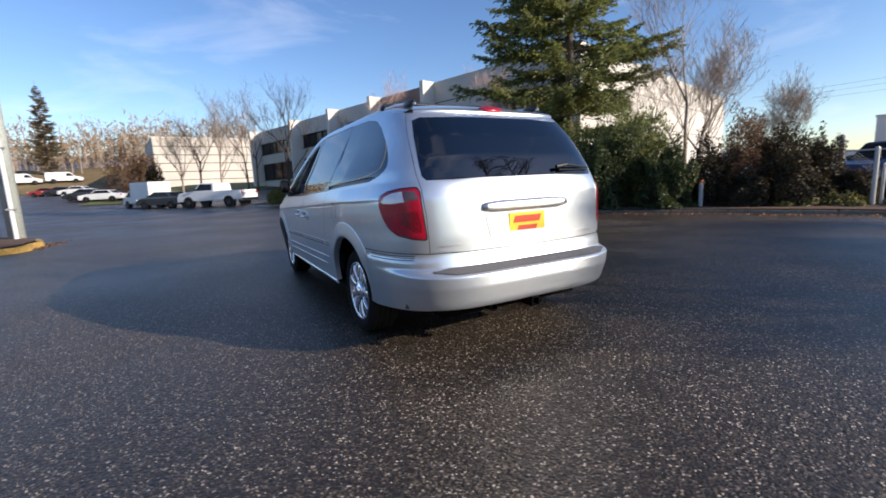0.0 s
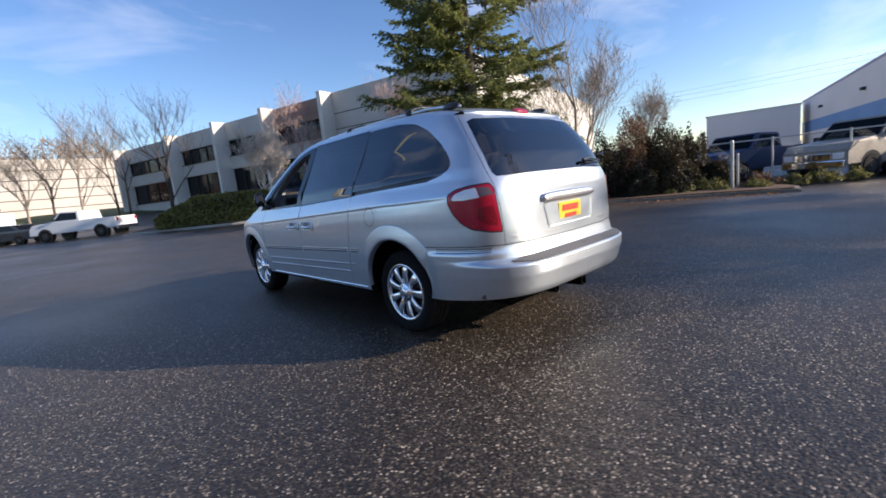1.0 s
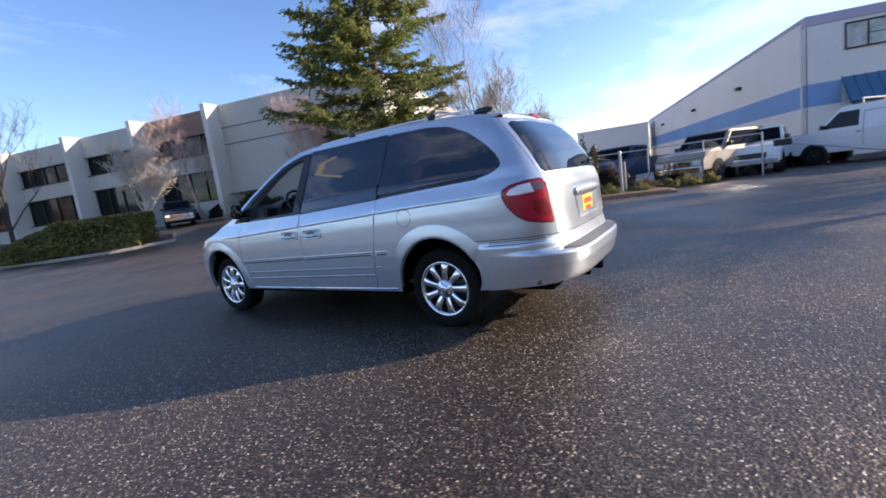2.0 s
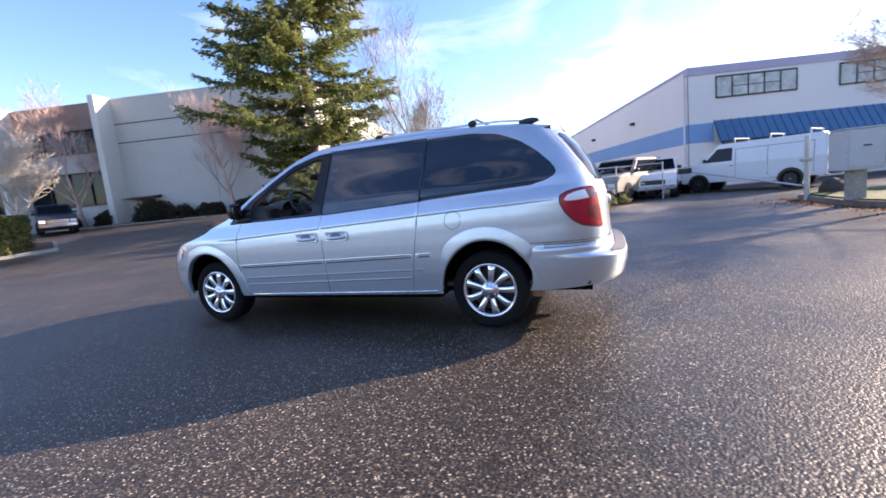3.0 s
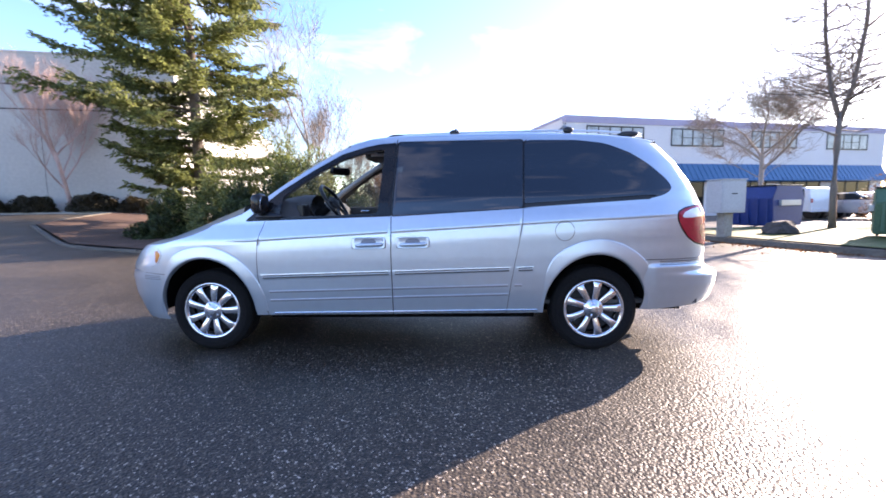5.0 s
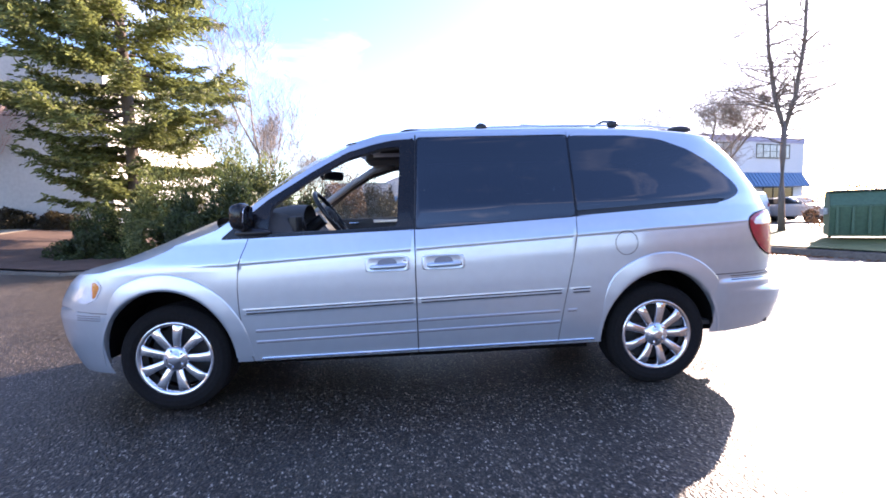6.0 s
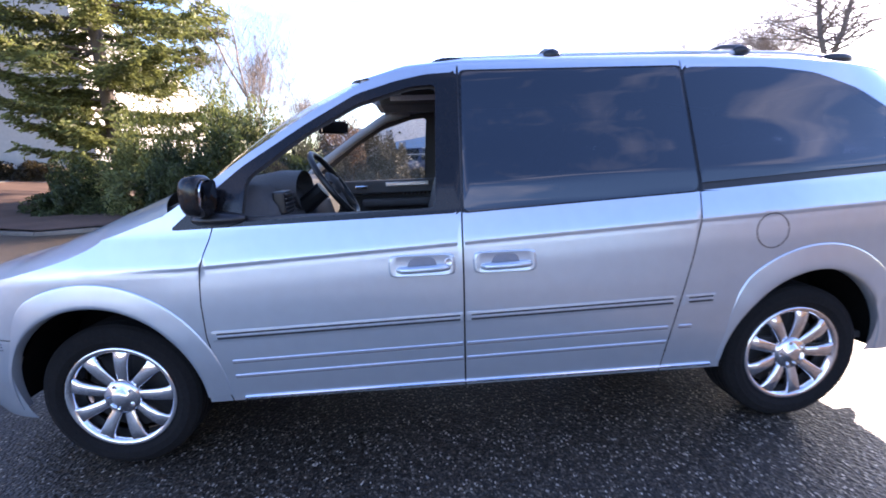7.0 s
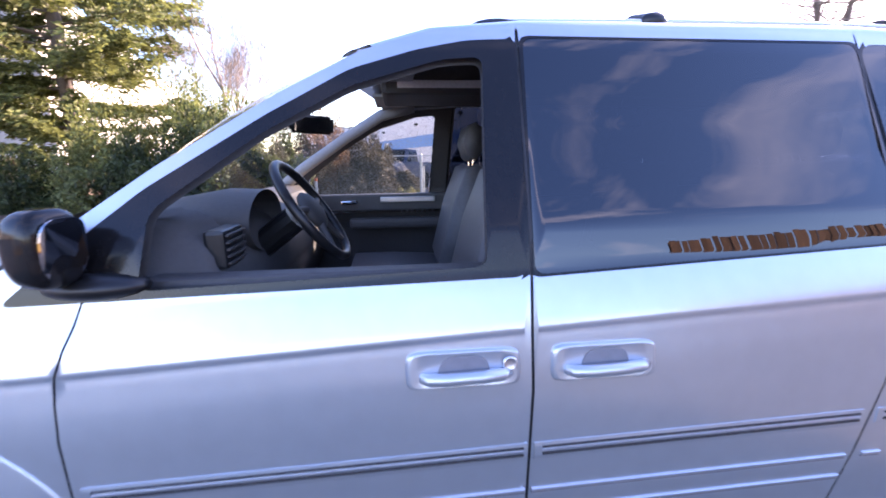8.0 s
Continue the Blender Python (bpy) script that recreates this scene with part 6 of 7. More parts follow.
# ---- buildings ----
def office_building():
    """Two storeys of tilt-up concrete: proud fins, two window bands between them, blank panels towards the corner."""
    b = thing("office_building", pose(15.30, 28.64, 0, 0, 0, 16), "two-storey beige concrete office building with tall piers and dark window bands", "building")
    top, base, south, north = 9.06, -0.5, -12.7, 37.0
    piers = (0.2, 7.4, 14.75, 23.4, 35.5)
    for w in ((0.0, south, base, 0.35, 0.0, top), (0.35, south, base, 34, south + 0.35, top), (0.35, north - 0.3, base, 20, north, top)):
        part("wall", boxes(w), CONCRETE, b)
    part("roof", boxes((0.3, south + 0.35, top - 0.9, 34, north - 0.3, top - 0.6)), JOINT, b)
    part("parapet_cap", boxes((-0.03, south - 0.03, top, 0.40, 0.0, top + 0.06), (0.40, south - 0.03, top, 34, south + 0.40, top + 0.06)), CONCRETE_PIER, b)
    for z in (7.50, 6.30):
        part("panel_joint", boxes((-0.010, south, z - 0.035, 0.02, 0.0, z + 0.035)), JOINT, b)
    part("panel_joint", boxes((-0.008, -6.41, 0.5, 0.02, -6.39, 6.26)), JOINT, b)
    for z in (7.0, 4.7):
        part("panel_joint", boxes((0.5, south - 0.012, z - 0.025, 34, south + 0.02, z + 0.025)), JOINT, b)
    for y in piers:
        bm = bmesh.new()
        box(bm, -1.25, y - 0.2, base, 0.3, y + 0.2, top + 0.10, 0.02)
        part("pier", bm, CONCRETE_PIER, b)
    for y0, y1 in zip(piers, piers[1:]):
        a, c = y0 + 0.2, y1 - 0.2
        for w in ((0.05, a, base, 0.35, c, 2.5), (0.05, a, 4.72, 0.35, c, 5.95)):
            part("wall", boxes(w), CONCRETE, b)
        for w in ((0.05, a, 2.5, 0.35, a + 0.85, 4.72), (0.05, a, 5.95, 0.35, a + 0.85, 7.45)):
            part("wall", boxes(w), CONCRETE, b)
        part("spandrel", boxes((0.02, a, 7.45, 0.35, c, top + 0.03)), CONCRETE_BROWN if y0 < 1 else CONCRETE, b)
        for z0, z1, n in ((2.5, 4.72, 4), (5.95, 7.45, 5)):
            win = part("window", boxes((0.36, a + 0.85, z0, 0.40, c, z1)), DARK_GLASS, b, "dark window band")
            for k in range(n + 1):
                y = a + 0.85 + (c - a - 0.85) * k / n
                part("mullion", boxes((0.26, y - 0.04, z0, 0.37, y + 0.04, z1)), FRAME_METAL, win)
            part("sill", boxes((0.0, a + 0.85, z0 - 0.05, 0.37, c, z0 + 0.03)), FRAME_METAL, win)
    part("wall", boxes((0.05, 35.7, base, 0.35, north, top)), CONCRETE, b)
    bm = bmesh.new()
    prism(bm, [(-0.9, 0), (0, 0), (0, 0.16), (-0.9, 0.03)], "y", -2.4, -0.3)
    for v in bm.verts:
        v.co.z += 2.62
    part("door_canopy", bm, FRAME_METAL, b)
    part("door", boxes((-0.02, -1.9, 0.9, 0.01, -0.9, 2.55)), FRAME_METAL, b, "dark metal door")
    return b


office_building()


def white_warehouse():
    """White stucco building: a blue band, a blue ribbed awning, upper windows, flat lilac-capped parapet."""
    b = thing("white_warehouse", pose(24.5, -5.55, 0, 0, 0, 18.0), "white two-storey warehouse with a blue awning and band", "building")
    top, deep = 6.72, 36.0
    part("wall", boxes((0.0, -29.5, -0.2, 0.3, -0.3, top)), WHITE_WALL, b)
    part("wall", prism(bmesh.new(), [(0, -0.2), (deep, -0.2), (deep, top - 0.85), (0, top)], "y", -0.3, 0), WHITE_WALL, b)
    part("wall", boxes((0.3, -29.5, -0.2, deep, -29.2, top)), WHITE_WALL, b)
    part("roof", boxes((0.3, -29.2, top - 1.7, deep, -0.3, top - 1.5)), JOINT, b)
    part("parapet_cap", boxes((-0.05, -29.55, top - 0.42, 0.35, 0.05, top + 0.03)), LILAC, b)
    part("parapet_cap", prism(bmesh.new(), [(0.35, top - 0.14), (deep, top - 0.99), (deep, top - 0.82), (0.35, top + 0.03)], "y", -0.35, 0.05), LILAC, b)
    part("blue_band", boxes((0.0, 0.0, 2.55, deep, 0.012, 3.62), (-0.012, -1.42, 2.55, 0.0, 0.012, 3.62)), BLUE_PAINT, b, "sky-blue painted band")
    part("corner_joint", boxes((-0.02, -0.02, 0.0, 0.0, 0.015, top - 0.45)), JOINT, b)
    blind = mat("pale_blind", (0.42, 0.44, 0.43), 0.15, 0, 0.45, 9)
    for y0, y1 in ((-1.56, -5.95), (-8.27, -12.77), (-15.4, -19.8), (-23.0, -27.4)):
        w = part("window", boxes((-0.02, y1, 4.98, 0.01, y0, 6.10)), DARK_GLASS, b, "upper window of five panes")
        n = 5
        for k in range(n + 1):
            y = y1 + (y0 - y1) * k / n
            part("mullion", boxes((-0.06, y - 0.03, 4.95, -0.02, y + 0.03, 6.13)), FRAME_METAL, w)
        part("window_frame", boxes((-0.06, y1, 4.93, -0.02, y0, 5.0), (-0.06, y1, 6.08, -0.02, y0, 6.15)), FRAME_METAL, w)
        for k in range(n):
            ya, yb = y1 + (y0 - y1) * k / n + 0.04, y1 + (y0 - y1) * (k + 1) / n - 0.04
            part("pane", boxes((-0.032, ya, 5.02, -0.024, yb, 6.06)), blind, w)
            if k in (1, 2, 3):
                part("rail", boxes((-0.045, ya, 5.50, -0.033, yb, 5.54)), FRAME_METAL, w)
    bm = bmesh.new()
    prism(bm, [(-0.75, 2.50), (0.0, 3.72), (0.0, 3.62), (-0.66, 2.42)], "y", -29.3, -1.42)
    aw = part("awning", bm, BLUE_METAL, b, "blue ribbed metal awning")
    me = None
    for k in range(62):
        y = -1.44 - 0.455 * k
        if me is None:
            bm = prism(bmesh.new(), [(-0.765, 2.53), (0.0, 3.765), (0.0, 3.72), (-0.75, 2.50)], "y", -0.020, 0.020)
            rib = part("rib", bm, BLUE_METAL, aw)
            me = rib.data
            rib.matrix_basis = Matrix.Translation((0, y, 0))
        else:
            rib = put("rib", me, BLUE_METAL, aw, "", Matrix.Translation((0, y, 0)))
    for y0, y1 in ((-1.9, -6.2), (-7.2, -11.2), (-12.6, -17.0), (-18.5, -22.5), (-24, -28)):
        w = part("shop_window", boxes((-0.02, y1, 0.4, 0.01, y0, 2.4)), DARK_GLASS, b)
        for k in range(4):
            y = y1 + (y0 - y1) * k / 3
            part("mullion", boxes((-0.06, y - 0.04, 0.35, -0.02, y + 0.04, 2.45)), FRAME_METAL, w)
    part("downpipe", cyl(bmesh.new(), (0.25, 0.09, 0), (0.25, 0.09, 6.4), 0.05), WHITE_WALL, b)
    for x, z in ((7.5, 4.7), (17, 4.6), (28.0, 4.5)):
        part("wall_lamp", boxes((x, 0.0, z, x + 0.35, 0.30, z + 0.22), bevel=0.05), FRAME_METAL, b, "dark wall lamp")
    return b


white_warehouse()


def plain_block(name, at, sx, sy, top, wall_mat, label, bands=()):
    b = thing(name, at, label, "building")
    part("wall", boxes((0, 0, -3, sx, sy, top), bevel=0.02), wall_mat, b)
    part("parapet_cap", boxes((-0.08, -0.08, top + 0.004, sx + 0.08, sy + 0.08, top + 0.16)), CONCRETE_PIER, b)
    for z in bands:
        part("panel_joint", boxes((-0.02, -0.02, z - 0.06, sx + 0.02, 0.0, z + 0.06)), JOINT, b)
    return b


plain_block("storage_wing", pose(55.0, 5.2, 0, 0, 0, 11), 14, 8.2, 5.35, WHITE_WALL, "low pale wing behind the parked trucks", (3.6,))
plain_block("white_building", pose(-8.6, 83.0, 2.0, 0, 0, 8), 26, 22, 8.6, mat("cream_wall", (0.52, 0.49, 0.44), 0.85, 0, 0.15, 1.0, 0.2, 12), "sunlit cream building with level joints up the street", (1.6, 3.0, 4.4, 5.8, 7.2))


# ---- vehicles ----
def vehicle(name, at, kind, paint, label, category, scale=1.0):
    """A parked vehicle: shaped body, glazed cabin, lamps, bumpers and wheels. It faces +y."""
    v = thing(name, at, label, category)
    spec = {
        "sedan": (4.6, 1.78, [(-2.3, 0.35), (-2.3, 0.85), (-2.15, 0.95), (-1.5, 1.0), (-0.9, 1.40), (0.35, 1.43), (1.0, 1.02), (2.05, 0.85), (2.3, 0.65), (2.3, 0.30)], [(-1.30, 1.02), (-0.85, 1.34), (0.30, 1.37), (0.85, 1.02)], (-1.35, 1.42), 0.31),
        "suv": (4.9, 1.9, [(-2.45, 0.45), (-2.45, 1.05), (-2.3, 1.75), (-2.1, 1.84), (0.35, 1.84), (1.0, 1.25), (2.2, 1.12), (2.45, 0.90), (2.45, 0.45)], [(-2.15, 1.22), (-2.05, 1.74), (0.30, 1.76), (0.82, 1.22)], (-1.45, 1.45), 0.37),
        "pickup": (5.7, 1.95, [(-2.85, 0.55), (-2.85, 1.22), (-0.55, 1.22), (-0.50, 1.80), (0.75, 1.84), (1.35, 1.25), (2.65, 1.12), (2.85, 0.85), (2.85, 0.45)], [(-0.36, 1.28), (-0.34, 1.72), (0.70, 1.76), (1.12, 1.28)], (-1.75, 1.85), 0.38),
        "van": (5.7, 2.0, [(-2.85, 0.45), (-2.85, 1.95), (-2.75, 2.08), (0.9, 2.08), (1.7, 1.28), (2.65, 1.10), (2.85, 0.85), (2.85, 0.42)], [(0.35, 1.32), (0.35, 1.88), (0.95, 1.88), (1.45, 1.32)], (-1.72, 1.72), 0.37),
        "box": (6.0, 2.2, [(-3.0, 0.65), (-3.0, 2.75), (1.0, 2.75), (1.0, 1.95), (1.5, 1.9), (2.0, 1.2), (2.9, 1.1), (3.0, 0.5)], [(1.12, 1.28), (1.12, 1.80), (1.45, 1.80), (1.85, 1.28)], (-1.7, 2.0), 0.40),
    }[kind]
    length, width, prof, glass, axles, r = spec
    half = width / 2
    bm = bmesh.new()
    belt = 0.0 if kind == "box" else min(z for _, z in glass) - 0.10

    def wide(z):
        return half * (1 - 0.15 * max(0.0, z - belt)) if belt else half
    prism(bm, prof, "x", -half, half)
    if belt:
        bmesh.ops.bisect_plane(bm, geom=bm.verts[:] + bm.edges[:] + bm.faces[:], plane_co=(0, 0, belt), plane_no=(0, 0, 1))
    for q in bm.verts:
        q.co.x *= wide(q.co.z) / half
    bmesh.ops.bevel(bm, geom=[e for e in bm.edges if len(e.link_faces) == 2 and e.calc_face_angle(0) > 0.2], offset=0.045, segments=2, affect="EDGES")
    bmesh.ops.triangulate(bm, faces=[f for f in bm.faces if len(f.verts) > 4], ngon_method="EAR_CLIP")
    part("body", bm, paint, v)
    for s in (-1, 1):
        bm = bmesh.new()
        lo = [bm.verts.new((s * (wide(z) + 0.006), y, z)) for y, z in glass]
        hi = [bm.verts.new((s * (wide(z) - 0.03), y, z)) for y, z in glass]
        bm.faces.new(lo)
        for i in range(len(lo)):
            j = (i + 1) % len(lo)
            bm.faces.new((lo[i], lo[j], hi[j], hi[i]))
        bmesh.ops.recalc_face_normals(bm, faces=bm.faces[:])
        part("side_window", bm, DARK_GLASS, v)
        for y in axles:
            w = thing("wheel", Matrix.Identity(4), "", "")
            w.parent, w.matrix_basis = v, pose(s * (half + 0.006), y, r, 0, 0, 0 if s < 0 else 180)
            part("tyre", lathe(bmesh.new(), [(r * 0.6, 0.22), (r, 0.2), (r, 0.02), (r * 0.93, -0.02), (r * 0.62, -0.02), (r * 0.58, 0.05)], 20), RUBBER, w)
            part("rim", lathe(bmesh.new(), [(r * 0.62, 0.0), (r * 0.5, 0.03), (r * 0.2, 0.01), (0.001, 0.0)], 16), GALV, w)
            bm = bmesh.new()
            rows = [[bm.verts.new((s * (half + d), y + (r + g) * math.cos(a), r + (r + g) * math.sin(a))) for g, d in ((0.03, 0.004), (0.09, 0.004))] for a in np.linspace(0.0, math.pi, 13)]
            for p, q in zip(rows, rows[1:]):
                bm.faces.new((p[0], q[0], q[1], p[1]))
            part("wheel_arch", bm, BLACK, v)
            part("wheel_shadow", cyl(bmesh.new(), (s * (half + 0.003), y, r), (s * (half - 0.3), y, r), r + 0.05, None, 20), BLACK, v)
    front = max(y for y, _ in prof)
    part("bumper", boxes((-half * 0.96, front - 0.10, 0.40, half * 0.96, front + 0.07, 0.62), bevel=0.03), CHROME if kind in ("pickup", "van", "suv") else paint, v)
    part("bumper", boxes((-half * 0.96, -front - 0.07, 0.42, half * 0.96, -front + 0.10, 0.64), bevel=0.03), CHROME if kind in ("pickup", "van") else paint, v)
    part("grille", boxes((-half * 0.55, front - 0.05, 0.64, half * 0.55, front + 0.02, 0.84), bevel=0.01), CHROME if kind == "suv" else BLACK, v)
    for s in (-1, 1):
        part("head_lamp", boxes((s * half * 0.60, front - 0.06, 0.66, s * half * 0.92, front + 0.03, 0.84), bevel=0.02), WHITE_LENS, v)
        zt = 0.80 if kind == "sedan" else 1.05
        part("tail_lamp", boxes((s * half * 0.78, -front - 0.02, zt - 0.1, s * half * 0.95, -front + 0.06, zt + 0.12), bevel=0.015), RED_LENS, v)
        part("wing_mirror", boxes((s * half * 0.98, glass[-1][0] - 0.1, glass[0][1], s * (half + 0.16), glass[-1][0] + 0.02, glass[0][1] + 0.16), bevel=0.03), BLACK, v)
    wy0, wz0, wy1, wz1 = glass[-1][0] + 0.20, glass[-1][1] + 0.02, glass[-2][0] + 0.14, glass[-2][1] + 0.02
    bm = bmesh.new()
    f = [bm.verts.new(p) for p in ((-wide(wz0) * 0.9, wy0 + 0.03, wz0), (wide(wz0) * 0.9, wy0 + 0.03, wz0), (wide(wz1) * 0.88, wy1 + 0.03, wz1), (-wide(wz1) * 0.88, wy1 + 0.03, wz1))]
    bm.faces.new(f)
    bmesh.ops.solidify(bm, geom=bm.faces[:], thickness=0.05)
    part("windscreen", bm, DARK_GLASS, v)
    if kind in ("sedan", "suv"):
        y0, z0, y1, z1 = glass[0][0] - 0.12, glass[0][1], glass[1][0] - 0.12, glass[1][1]
        bm = bmesh.new()
        f = [bm.verts.new(p) for p in ((-wide(z0) * 0.85, y0 - 0.05, z0 + 0.02), (wide(z0) * 0.85, y0 - 0.05, z0 + 0.02), (wide(z1) * 0.82, y1 - 0.05, z1), (-wide(z1) * 0.82, y1 - 0.05, z1))]
        bm.faces.new(f)
        bmesh.ops.solidify(bm, geom=bm.faces[:], thickness=0.05)
        part("rear_window", bm, DARK_GLASS, v)
    if kind == "pickup":
        part("bed_well", boxes((-half * 0.86, -2.72, 1.0, half * 0.86, -0.62, 1.235)), BLACK, v)
    if kind == "van":
        for y in (-2.3, -1.0, 0.3):
            rack = part("roof_rack", cyl(bmesh.new(), (-0.85, y, 2.26), (0.85, y, 2.26), 0.028, None, 6), GALV, v, "ladder rack bar")
            for s in (-0.8, 0.8):
                part("rack_post", boxes((s - 0.025, y - 0.025, 2.05, s + 0.025, y + 0.025, 2.28)), GALV, rack)
        for s in (-1, 1):
            for y in (-2.45, -0.95, 0.22):
                bm = bmesh.new()
                tube(bm, [(s * (wide(z) + 0.001), y, z) for z in (0.62, 1.22, 1.80)], 0.009, 4)
                part("door_seam", bm, BLACK, v)
            bm = tube(bmesh.new(), [(s * (wide(1.80) + 0.001), y, 1.80) for y in (-2.45, 0.22)], 0.009, 4)
            part("door_seam", bm, BLACK, v)
            part("door_handle", boxes((s * half - 0.01, 0.30, 1.08, s * half + 0.02, 0.40, 1.12)), BLACK, v)
    if scale != 1.0:
        v.scale = (scale,) * 3
    return v


def on(x, y, heading):
    return pose(*gz(x, y), 0, 0, -heading)


vehicle("cargo_van", on(18.75, -7.0, 33), "van", WHITE_PAINT, "white cargo van with a ladder rack on its roof", "van")
vehicle("pickup_truck", on(21.9, -3.2, 62), "pickup", WHITE_PAINT, "white pickup truck parked behind the fence", "truck")
vehicle("flatbed_truck", on(18.6, 1.9, -70), "pickup", BLUE_TRUCK, "dark blue pickup truck with a ladder rack behind the fence", "truck", 1.0)
vehicle("old_van", on(17.2, -1.7, -62), "suv", TAN_PAINT, "dusty tan old van behind the fence", "van", 1.0)
vehicle("pickup_truck", on(19.0, -3.3, -80), "pickup", WHITE_PAINT, "white work truck behind the fence", "truck", 0.95)
vehicle("pickup_truck", on(-1.0, 35.4, -48), "pickup", WHITE_PAINT, "white utility pickup parked by the street", "truck", 1.02)
vehicle("parked_car", on(-4.9, 41.2, -48), "sedan", DARK_PAINT, "black sedan parked between the white trucks", "car")
vehicle("box_van", on(-6.7, 45.7, -30), "box", WHITE_PAINT, "white box van parked by the street", "van", 0.86)
vehicle("parked_suv", on(11.0, 28.6, 205), "suv", DARK_PAINT, "dark sport utility vehicle with a chrome grille", "car", 0.88)
for i, (x, y, p, w) in enumerate(((-14.8, 65.4, DARK_PAINT, "dark sedan parked up the street"), (-12.5, 61.5, WHITE_PAINT, "white sedan parked up the street"), (-18.5, 80, WHITE_PAINT, "white sedan parked up the street"), (-21.5, 85, DARK_PAINT, "dark sedan parked up the street"), (-24.5, 90, mat("red_vehicle", (0.32, 0.03, 0.03), 0.3, 0.1, 0.1, 2, coat=0.6), "red sedan parked up the street"))):
    vehicle("parked_car", on(x, y, -70), "sedan", p, w, "car")
for i, (x, y) in enumerate(((-38, 108), (-32, 108), (-26, 109))):
    vehicle("parked_van", on(x, y, 85), "van", WHITE_PAINT, "white van on the far bank", "van")
vehicle("parked_car", on(22.2, -17.4, 70), "suv", WHITE_PAINT, "white estate car behind the verge", "car", 0.95)
vehicle("parked_car", on(20.4, -20.4, 250), "sedan", mat("silver_vehicle", (0.42, 0.43, 0.45), 0.3, 0.6, 0.08, 2, coat=0.6), "silver sedan with red tail lamps behind the verge", "car")
vehicle("parked_car", on(25.0, -22.5, 250), "sedan", DARK_PAINT, "dark sedan behind the verge", "car")


# ---- fittings by the drive ----
def cabinet():
    c = thing("utility_cabinet", pose(*gz(8.05, -6.15, 0.05), 0, 0, 14), "grey metal cabinet on a concrete pedestal", "cabinet")
    part("pedestal", boxes((-0.13, -0.15, -0.1, 0.13, 0.13, 0.76), bevel=0.02), KERB, c)
    part("housing", boxes((-0.26, -0.40, 0.74, 0.26, 0.38, 1.62), bevel=0.025), BOX_GREY, c)
    part("lid", boxes((-0.28, -0.42, 1.622, 0.28, 0.40, 1.65), bevel=0.01), BOX_GREY, c)
    part("door_panel", boxes((-0.272, -0.35, 0.80, -0.261, 0.33, 1.56), bevel=0.004), BOX_GREY, c)
    part("latch", boxes((-0.29, -0.10, 1.24, -0.27, 0.06, 1.27), bevel=0.004), BLACK, c)
    return c


cabinet()


def gate():
    g = thing("swing_gate", pose(*gz(10.25, -6.05, 0.1)), "galvanised gate post with a lowered barrier arm", "gate")
    part("post", cyl(bmesh.new(), (0, 0, -0.1), (0, 0, 1.60), 0.06), GALV, g)
    part("post_cap", lathe(bmesh.new(), [(0.065, 1.60), (0.055, 1.64), (0.001, 1.65)], 14, "z"), GALV, g)
    part("hinge_post", cyl(bmesh.new(), (0.16, -0.1, -0.1), (0.16, -0.1, 1.5), 0.035), GALV, g)
    part("arm", cyl(bmesh.new(), (0, 0.05, 0.30), (1.75, 2.60, 0.98), 0.028), GALV, g)
    part("counterweight", boxes((1.60, 2.45, 0.90, 2.0, 2.85, 1.08), bevel=0.03), BLACK, g)
    part("hinge", boxes((-0.1, -0.1, 0.95, 0.22, 0.1, 1.05), bevel=0.02), GALV, g)
    return g


gate()
part_rock = thing("boulder", pose(*gz(8.55, -8.0, 0.1), 0, 0, 30), "dark angular boulder on the grass verge", "rock")
bm = bmesh.new()
bmesh.ops.create_icosphere(bm, subdivisions=3, radius=1)
for v in bm.verts:
    v.co *= 1 + 0.40 * noise.noise(v.co * 1.5 + Vector((3, 1, 7))) + 0.12 * noise.noise(v.co * 3.5)
    v.co = Vector((v.co.x * 0.40, v.co.y * 0.52, max(v.co.z * 0.32 + 0.10, -0.06)))
part("stone", bm, ROCK, part_rock)
for x, y, s in ((10.9, -6.85, 0.28),):
    r = thing("boulder", pose(*gz(x, y, 0.1), 0, 0, 70), "small grey boulder on the grass verge", "rock")
    bm = bmesh.new()
    bmesh.ops.create_icosphere(bm, subdivisions=3, radius=s)
    for v in bm.verts:
        v.co *= 1 + 0.25 * noise.noise(v.co * 4 + Vector((x, 1, 7)))
        v.co.z = max(v.co.z + s * 0.6, -0.05)
    part("stone", bm, ROCK if s < 0.29 else KERB, r)


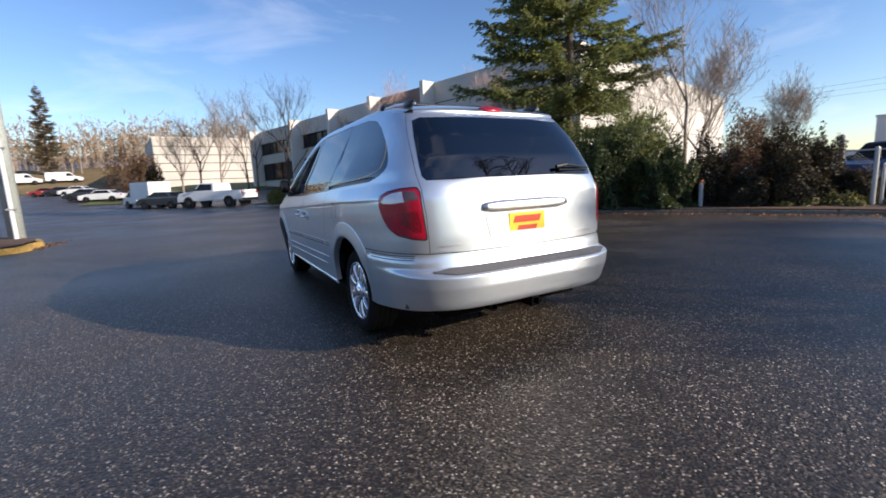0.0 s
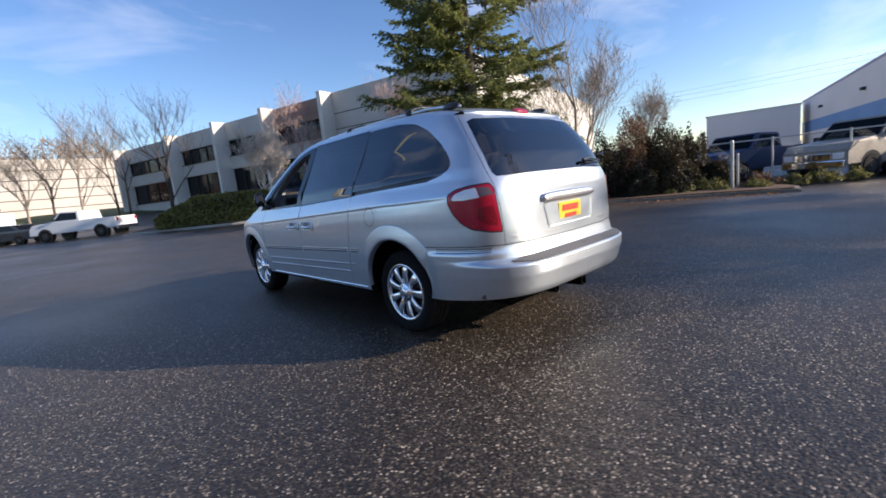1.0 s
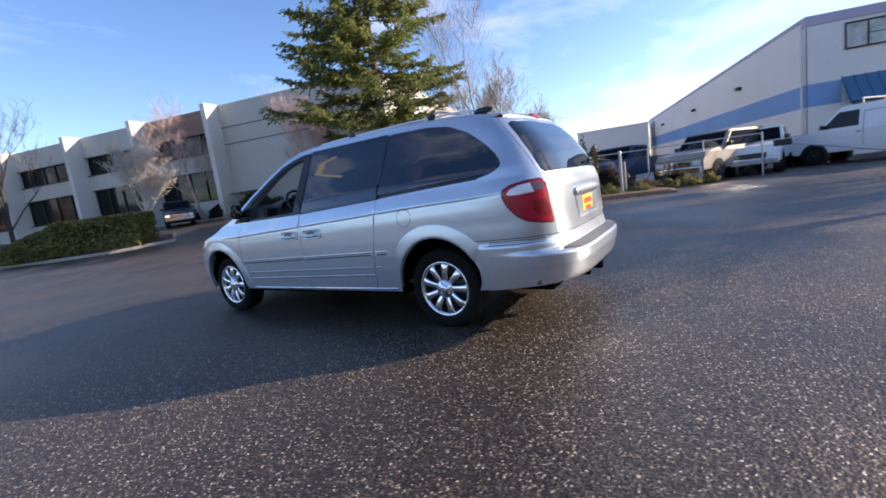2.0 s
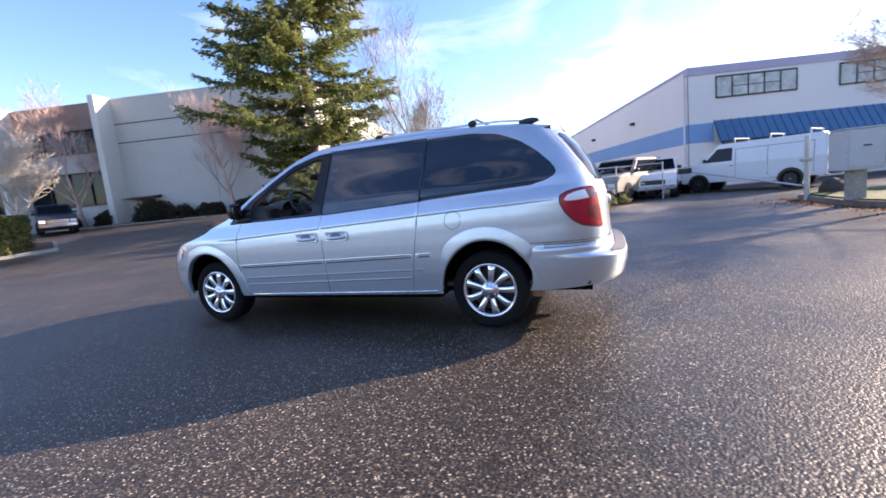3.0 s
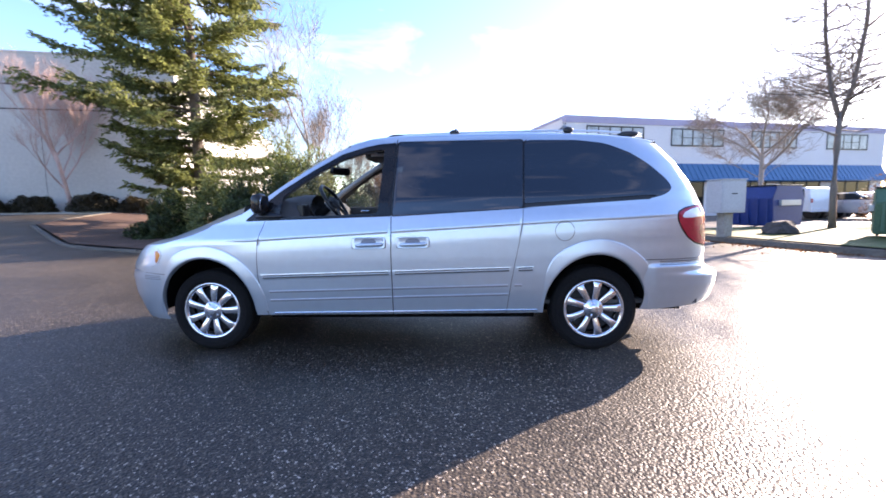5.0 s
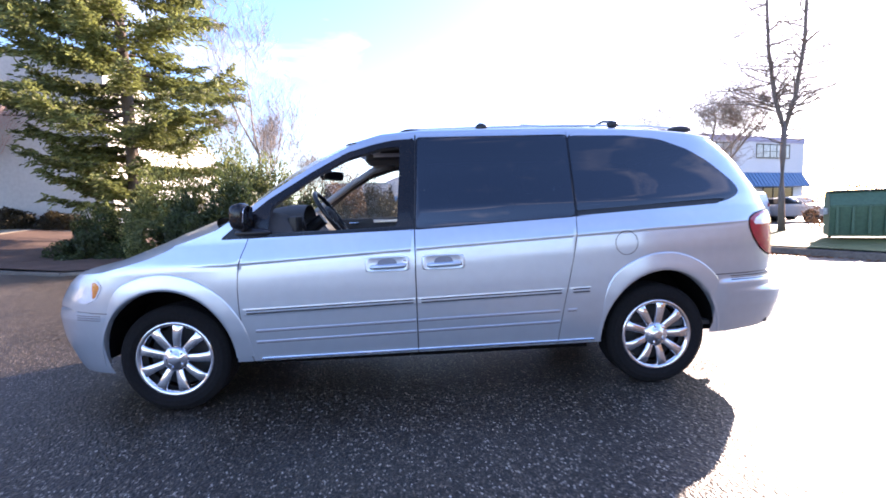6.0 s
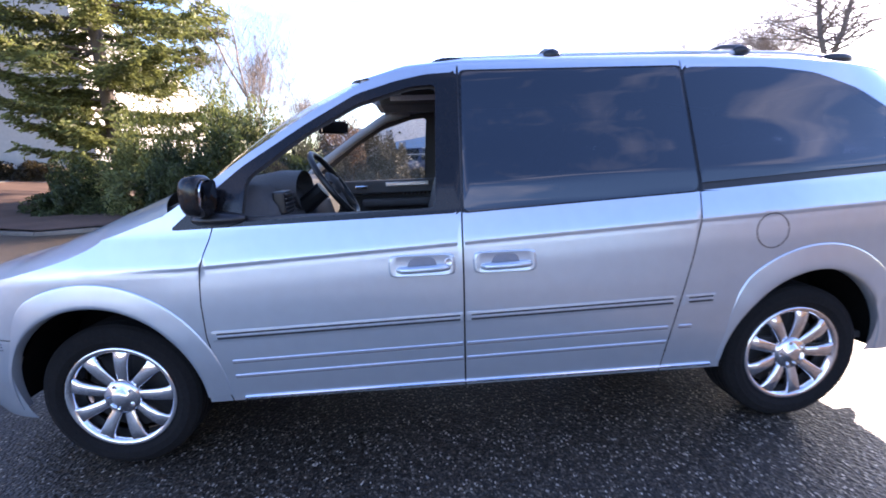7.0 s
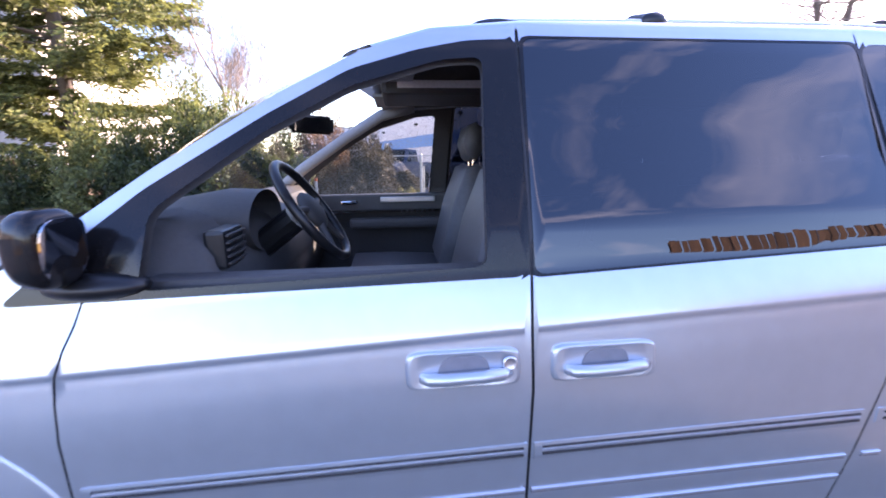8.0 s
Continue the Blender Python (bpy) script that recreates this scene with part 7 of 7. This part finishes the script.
def dumpster(at, sx, sy, sz, material, label):
    d = thing("dumpster", at, label, "dumpster")
    bm = prism(bmesh.new(), [(-sy / 2, 0.12), (sy / 2, 0.12), (sy / 2 + 0.12, sz * 0.72), (sy / 2 - 0.1, sz), (-sy / 2 + 0.1, sz), (-sy / 2 - 0.12, sz * 0.72)], "x", -sx / 2, sx / 2)
    bmesh.ops.bevel(bm, geom=bm.edges[:], offset=0.02, segments=2, affect="EDGES")
    part("bin", bm, material, d)
    for k in range(5):
        x = -sx / 2 + sx * (k + 0.5) / 5
        for s in (-1, 1):
            part("stiffener", boxes((x - 0.03, s * (sy / 2 + 0.02), 0.2, x + 0.03, s * (sy / 2 + 0.14), sz * 0.72), bevel=0.01), material, d)
    for s in (-1, 1):
        part("lid", boxes((0.02 * s, -sy / 2 + 0.05, sz + 0.004, s * sx / 2, sy / 2 - 0.05, sz + 0.05), bevel=0.015), BLACK, d, "black plastic lid")
        part("fork_pocket", boxes((s * (sx / 2), -sy * 0.35, sz * 0.55, s * (sx / 2 + 0.10), sy * 0.35, sz * 0.68), bevel=0.01), GALV, d)
    part("wheel", cyl(cyl(bmesh.new(), (-sx * 0.4, -sy * 0.4, 0.07), (-sx * 0.4 + 0.05, -sy * 0.4, 0.07), 0.07), (sx * 0.4, -sy * 0.4, 0.07), (sx * 0.4 + 0.05, -sy * 0.4, 0.07), 0.07), RUBBER, d)
    return d


dumpster(pose(*gz(13.6, -10.9, 0.0), 0, 0, 25), 1.75, 1.7, 1.62, DUMP_BLUE, "blue steel dumpster with a black lid")
dumpster(pose(*gz(6.7, -9.8, 0.13), 0, 0, 50), 1.45, 1.15, 1.22, DUMP_GREEN, "green steel dumpster on the verge")


def chain_fence():
    f = thing("chain_fence", pose(0, 0, 0), "galvanised chain-link fence with leaning posts before the trucks", "fence")
    pts = [Vector((14.1, 2.2)), Vector((14.7, 0.4)), Vector((15.3, -1.4)), Vector((15.9, -3.2))]
    for i, p in enumerate(pts):
        part("post", cyl(bmesh.new(), (p.x, p.y, -0.1), (p.x, p.y, 1.95 if i == 0 else 1.55), 0.07 if i == 0 else 0.03), GALV, f)
    for a, b in zip(pts, pts[1:]):
        part("rail", cyl(bmesh.new(), (a.x, a.y, 1.50), (b.x, b.y, 1.50), 0.020, None, 6), GALV, f)
        bm = bmesh.new()
        n = 22
        for k in range(-n, n):
            for s in (1, -1):
                t0, t1 = k / n, k / n + s * 0.8
                if not (-0.001 <= t0 <= 1.001) or not (-0.001 <= t1 <= 1.001):
                    continue
                p, q = a.lerp(b, t0), a.lerp(b, t1)
                tube(bm, [(p.x, p.y, 0.05), (q.x, q.y, 1.48)], 0.003, 3, False)
        tagged(part("mesh_wire", bm, GALV, f), kind="stuff")
    return f


chain_fence()
for x, y, h, r in ((12.75, 1.05, 1.5, 0.05), (12.95, 0.95, 1.1, 0.035)):
    p = thing("steel_bollard", pose(*gz(x, y)), "pale steel post at the lot's edge", "post", "bollards")
    part("post", cyl(bmesh.new(), (0, 0, -0.1), (0, 0, h), r), GALV, p)
    part("post_cap", lathe(bmesh.new(), [(r, h), (r * 0.8, h + 0.03), (0.001, h + 0.04)], 14, "z"), GALV, p)
p = thing("marker_post", pose(*gz(10.75, 4.15, 0.08)), "white utility marker post with an orange cap by the junipers", "post")
part("post", boxes((-0.06, -0.035, -0.1, 0.06, 0.035, 0.72), bevel=0.02), BOX_GREY, p)
part("cap", boxes((-0.066, -0.04, 0.722, 0.066, 0.04, 0.80), bevel=0.02), mat("orange_cap", (0.6, 0.12, 0.03), 0.5, 0, 0.1, 6), p)


def utility_pole():
    u = thing("utility_pole", pose(*gz(-6.42, 12.5, 0.12)), "weathered grey utility pole with a white conduit", "pole")
    bm = tube(bmesh.new(), [(0, 0, -0.2), (0, 0, 4), (0, 0, 11)], [0.185, 0.17, 0.12], 18)
    part("pole", bm, mat("weathered_pole", (0.33, 0.37, 0.36), 0.85, 0, 0.25, 4, 0.4, 30), u, "", True)
    part("conduit", cyl(bmesh.new(), (0.05, -0.25, -0.1), (0.05, -0.235, 5.5), 0.05), WHITE_PAINT, u, "white plastic conduit")
    for z in (0.8, 2.4, 4.0):
        part("strap", boxes((-0.05, -0.31, z, 0.15, -0.17, z + 0.05), bevel=0.008), GALV, u)
    return u


utility_pole()
lines = thing("power_lines", Matrix.Identity(4), "thin dark power lines far behind the warehouse", "cables")
for k, (z0, z1) in enumerate(((11.4, 11.2), (11.0, 10.8), (10.5, 10.3))):
    pts = []
    for i in range(15):
        s = i / 14
        pts.append((70 + k * 2, 32 - 52 * s, z0 + (z1 - z0) * s - 0.4 * math.sin(math.pi * s)))
    part("cable", tube(bmesh.new(), pts, 0.012, 4, False), BLACK, lines)


# ---- board fence on the far side of the lot, seen in the van's glass ----
def board_fence():
    f = thing("board_fence", pose(-10.5, -5.3, 0, 0, 0, 29) @ Matrix.Translation((0, 5.3, 0)), "tall weathered cedar board fence along the lot", "fence")
    bm = boxes((-0.012, -0.066, 0.05, 0.012, 0.066, 3.8))
    first = part("board", bm, FENCE_WOOD, f)
    rng = random.Random(9)
    first.matrix_basis = Matrix.Translation((0, -5.3, 0))
    for k in range(1, 110):
        put("board", first.data, FENCE_WOOD, f, "", pose(rng.uniform(-0.008, 0.008), -5.3 - 0.145 * k, rng.uniform(-0.05, 0.05), rng.uniform(-0.6, 0.6)))
    for z in (0.5, 1.7, 2.9):
        part("rail", boxes((-0.06, -21.2, z, -0.015, -5.2, z + 0.09)), FENCE_WOOD, f)
    for k in range(7):
        part("post", boxes((-0.16, -5.3 - 2.4 * k - 0.05, -0.1, -0.06, -5.2 - 2.4 * k, 3.75)), FENCE_WOOD, f)
    return f


board_fence()
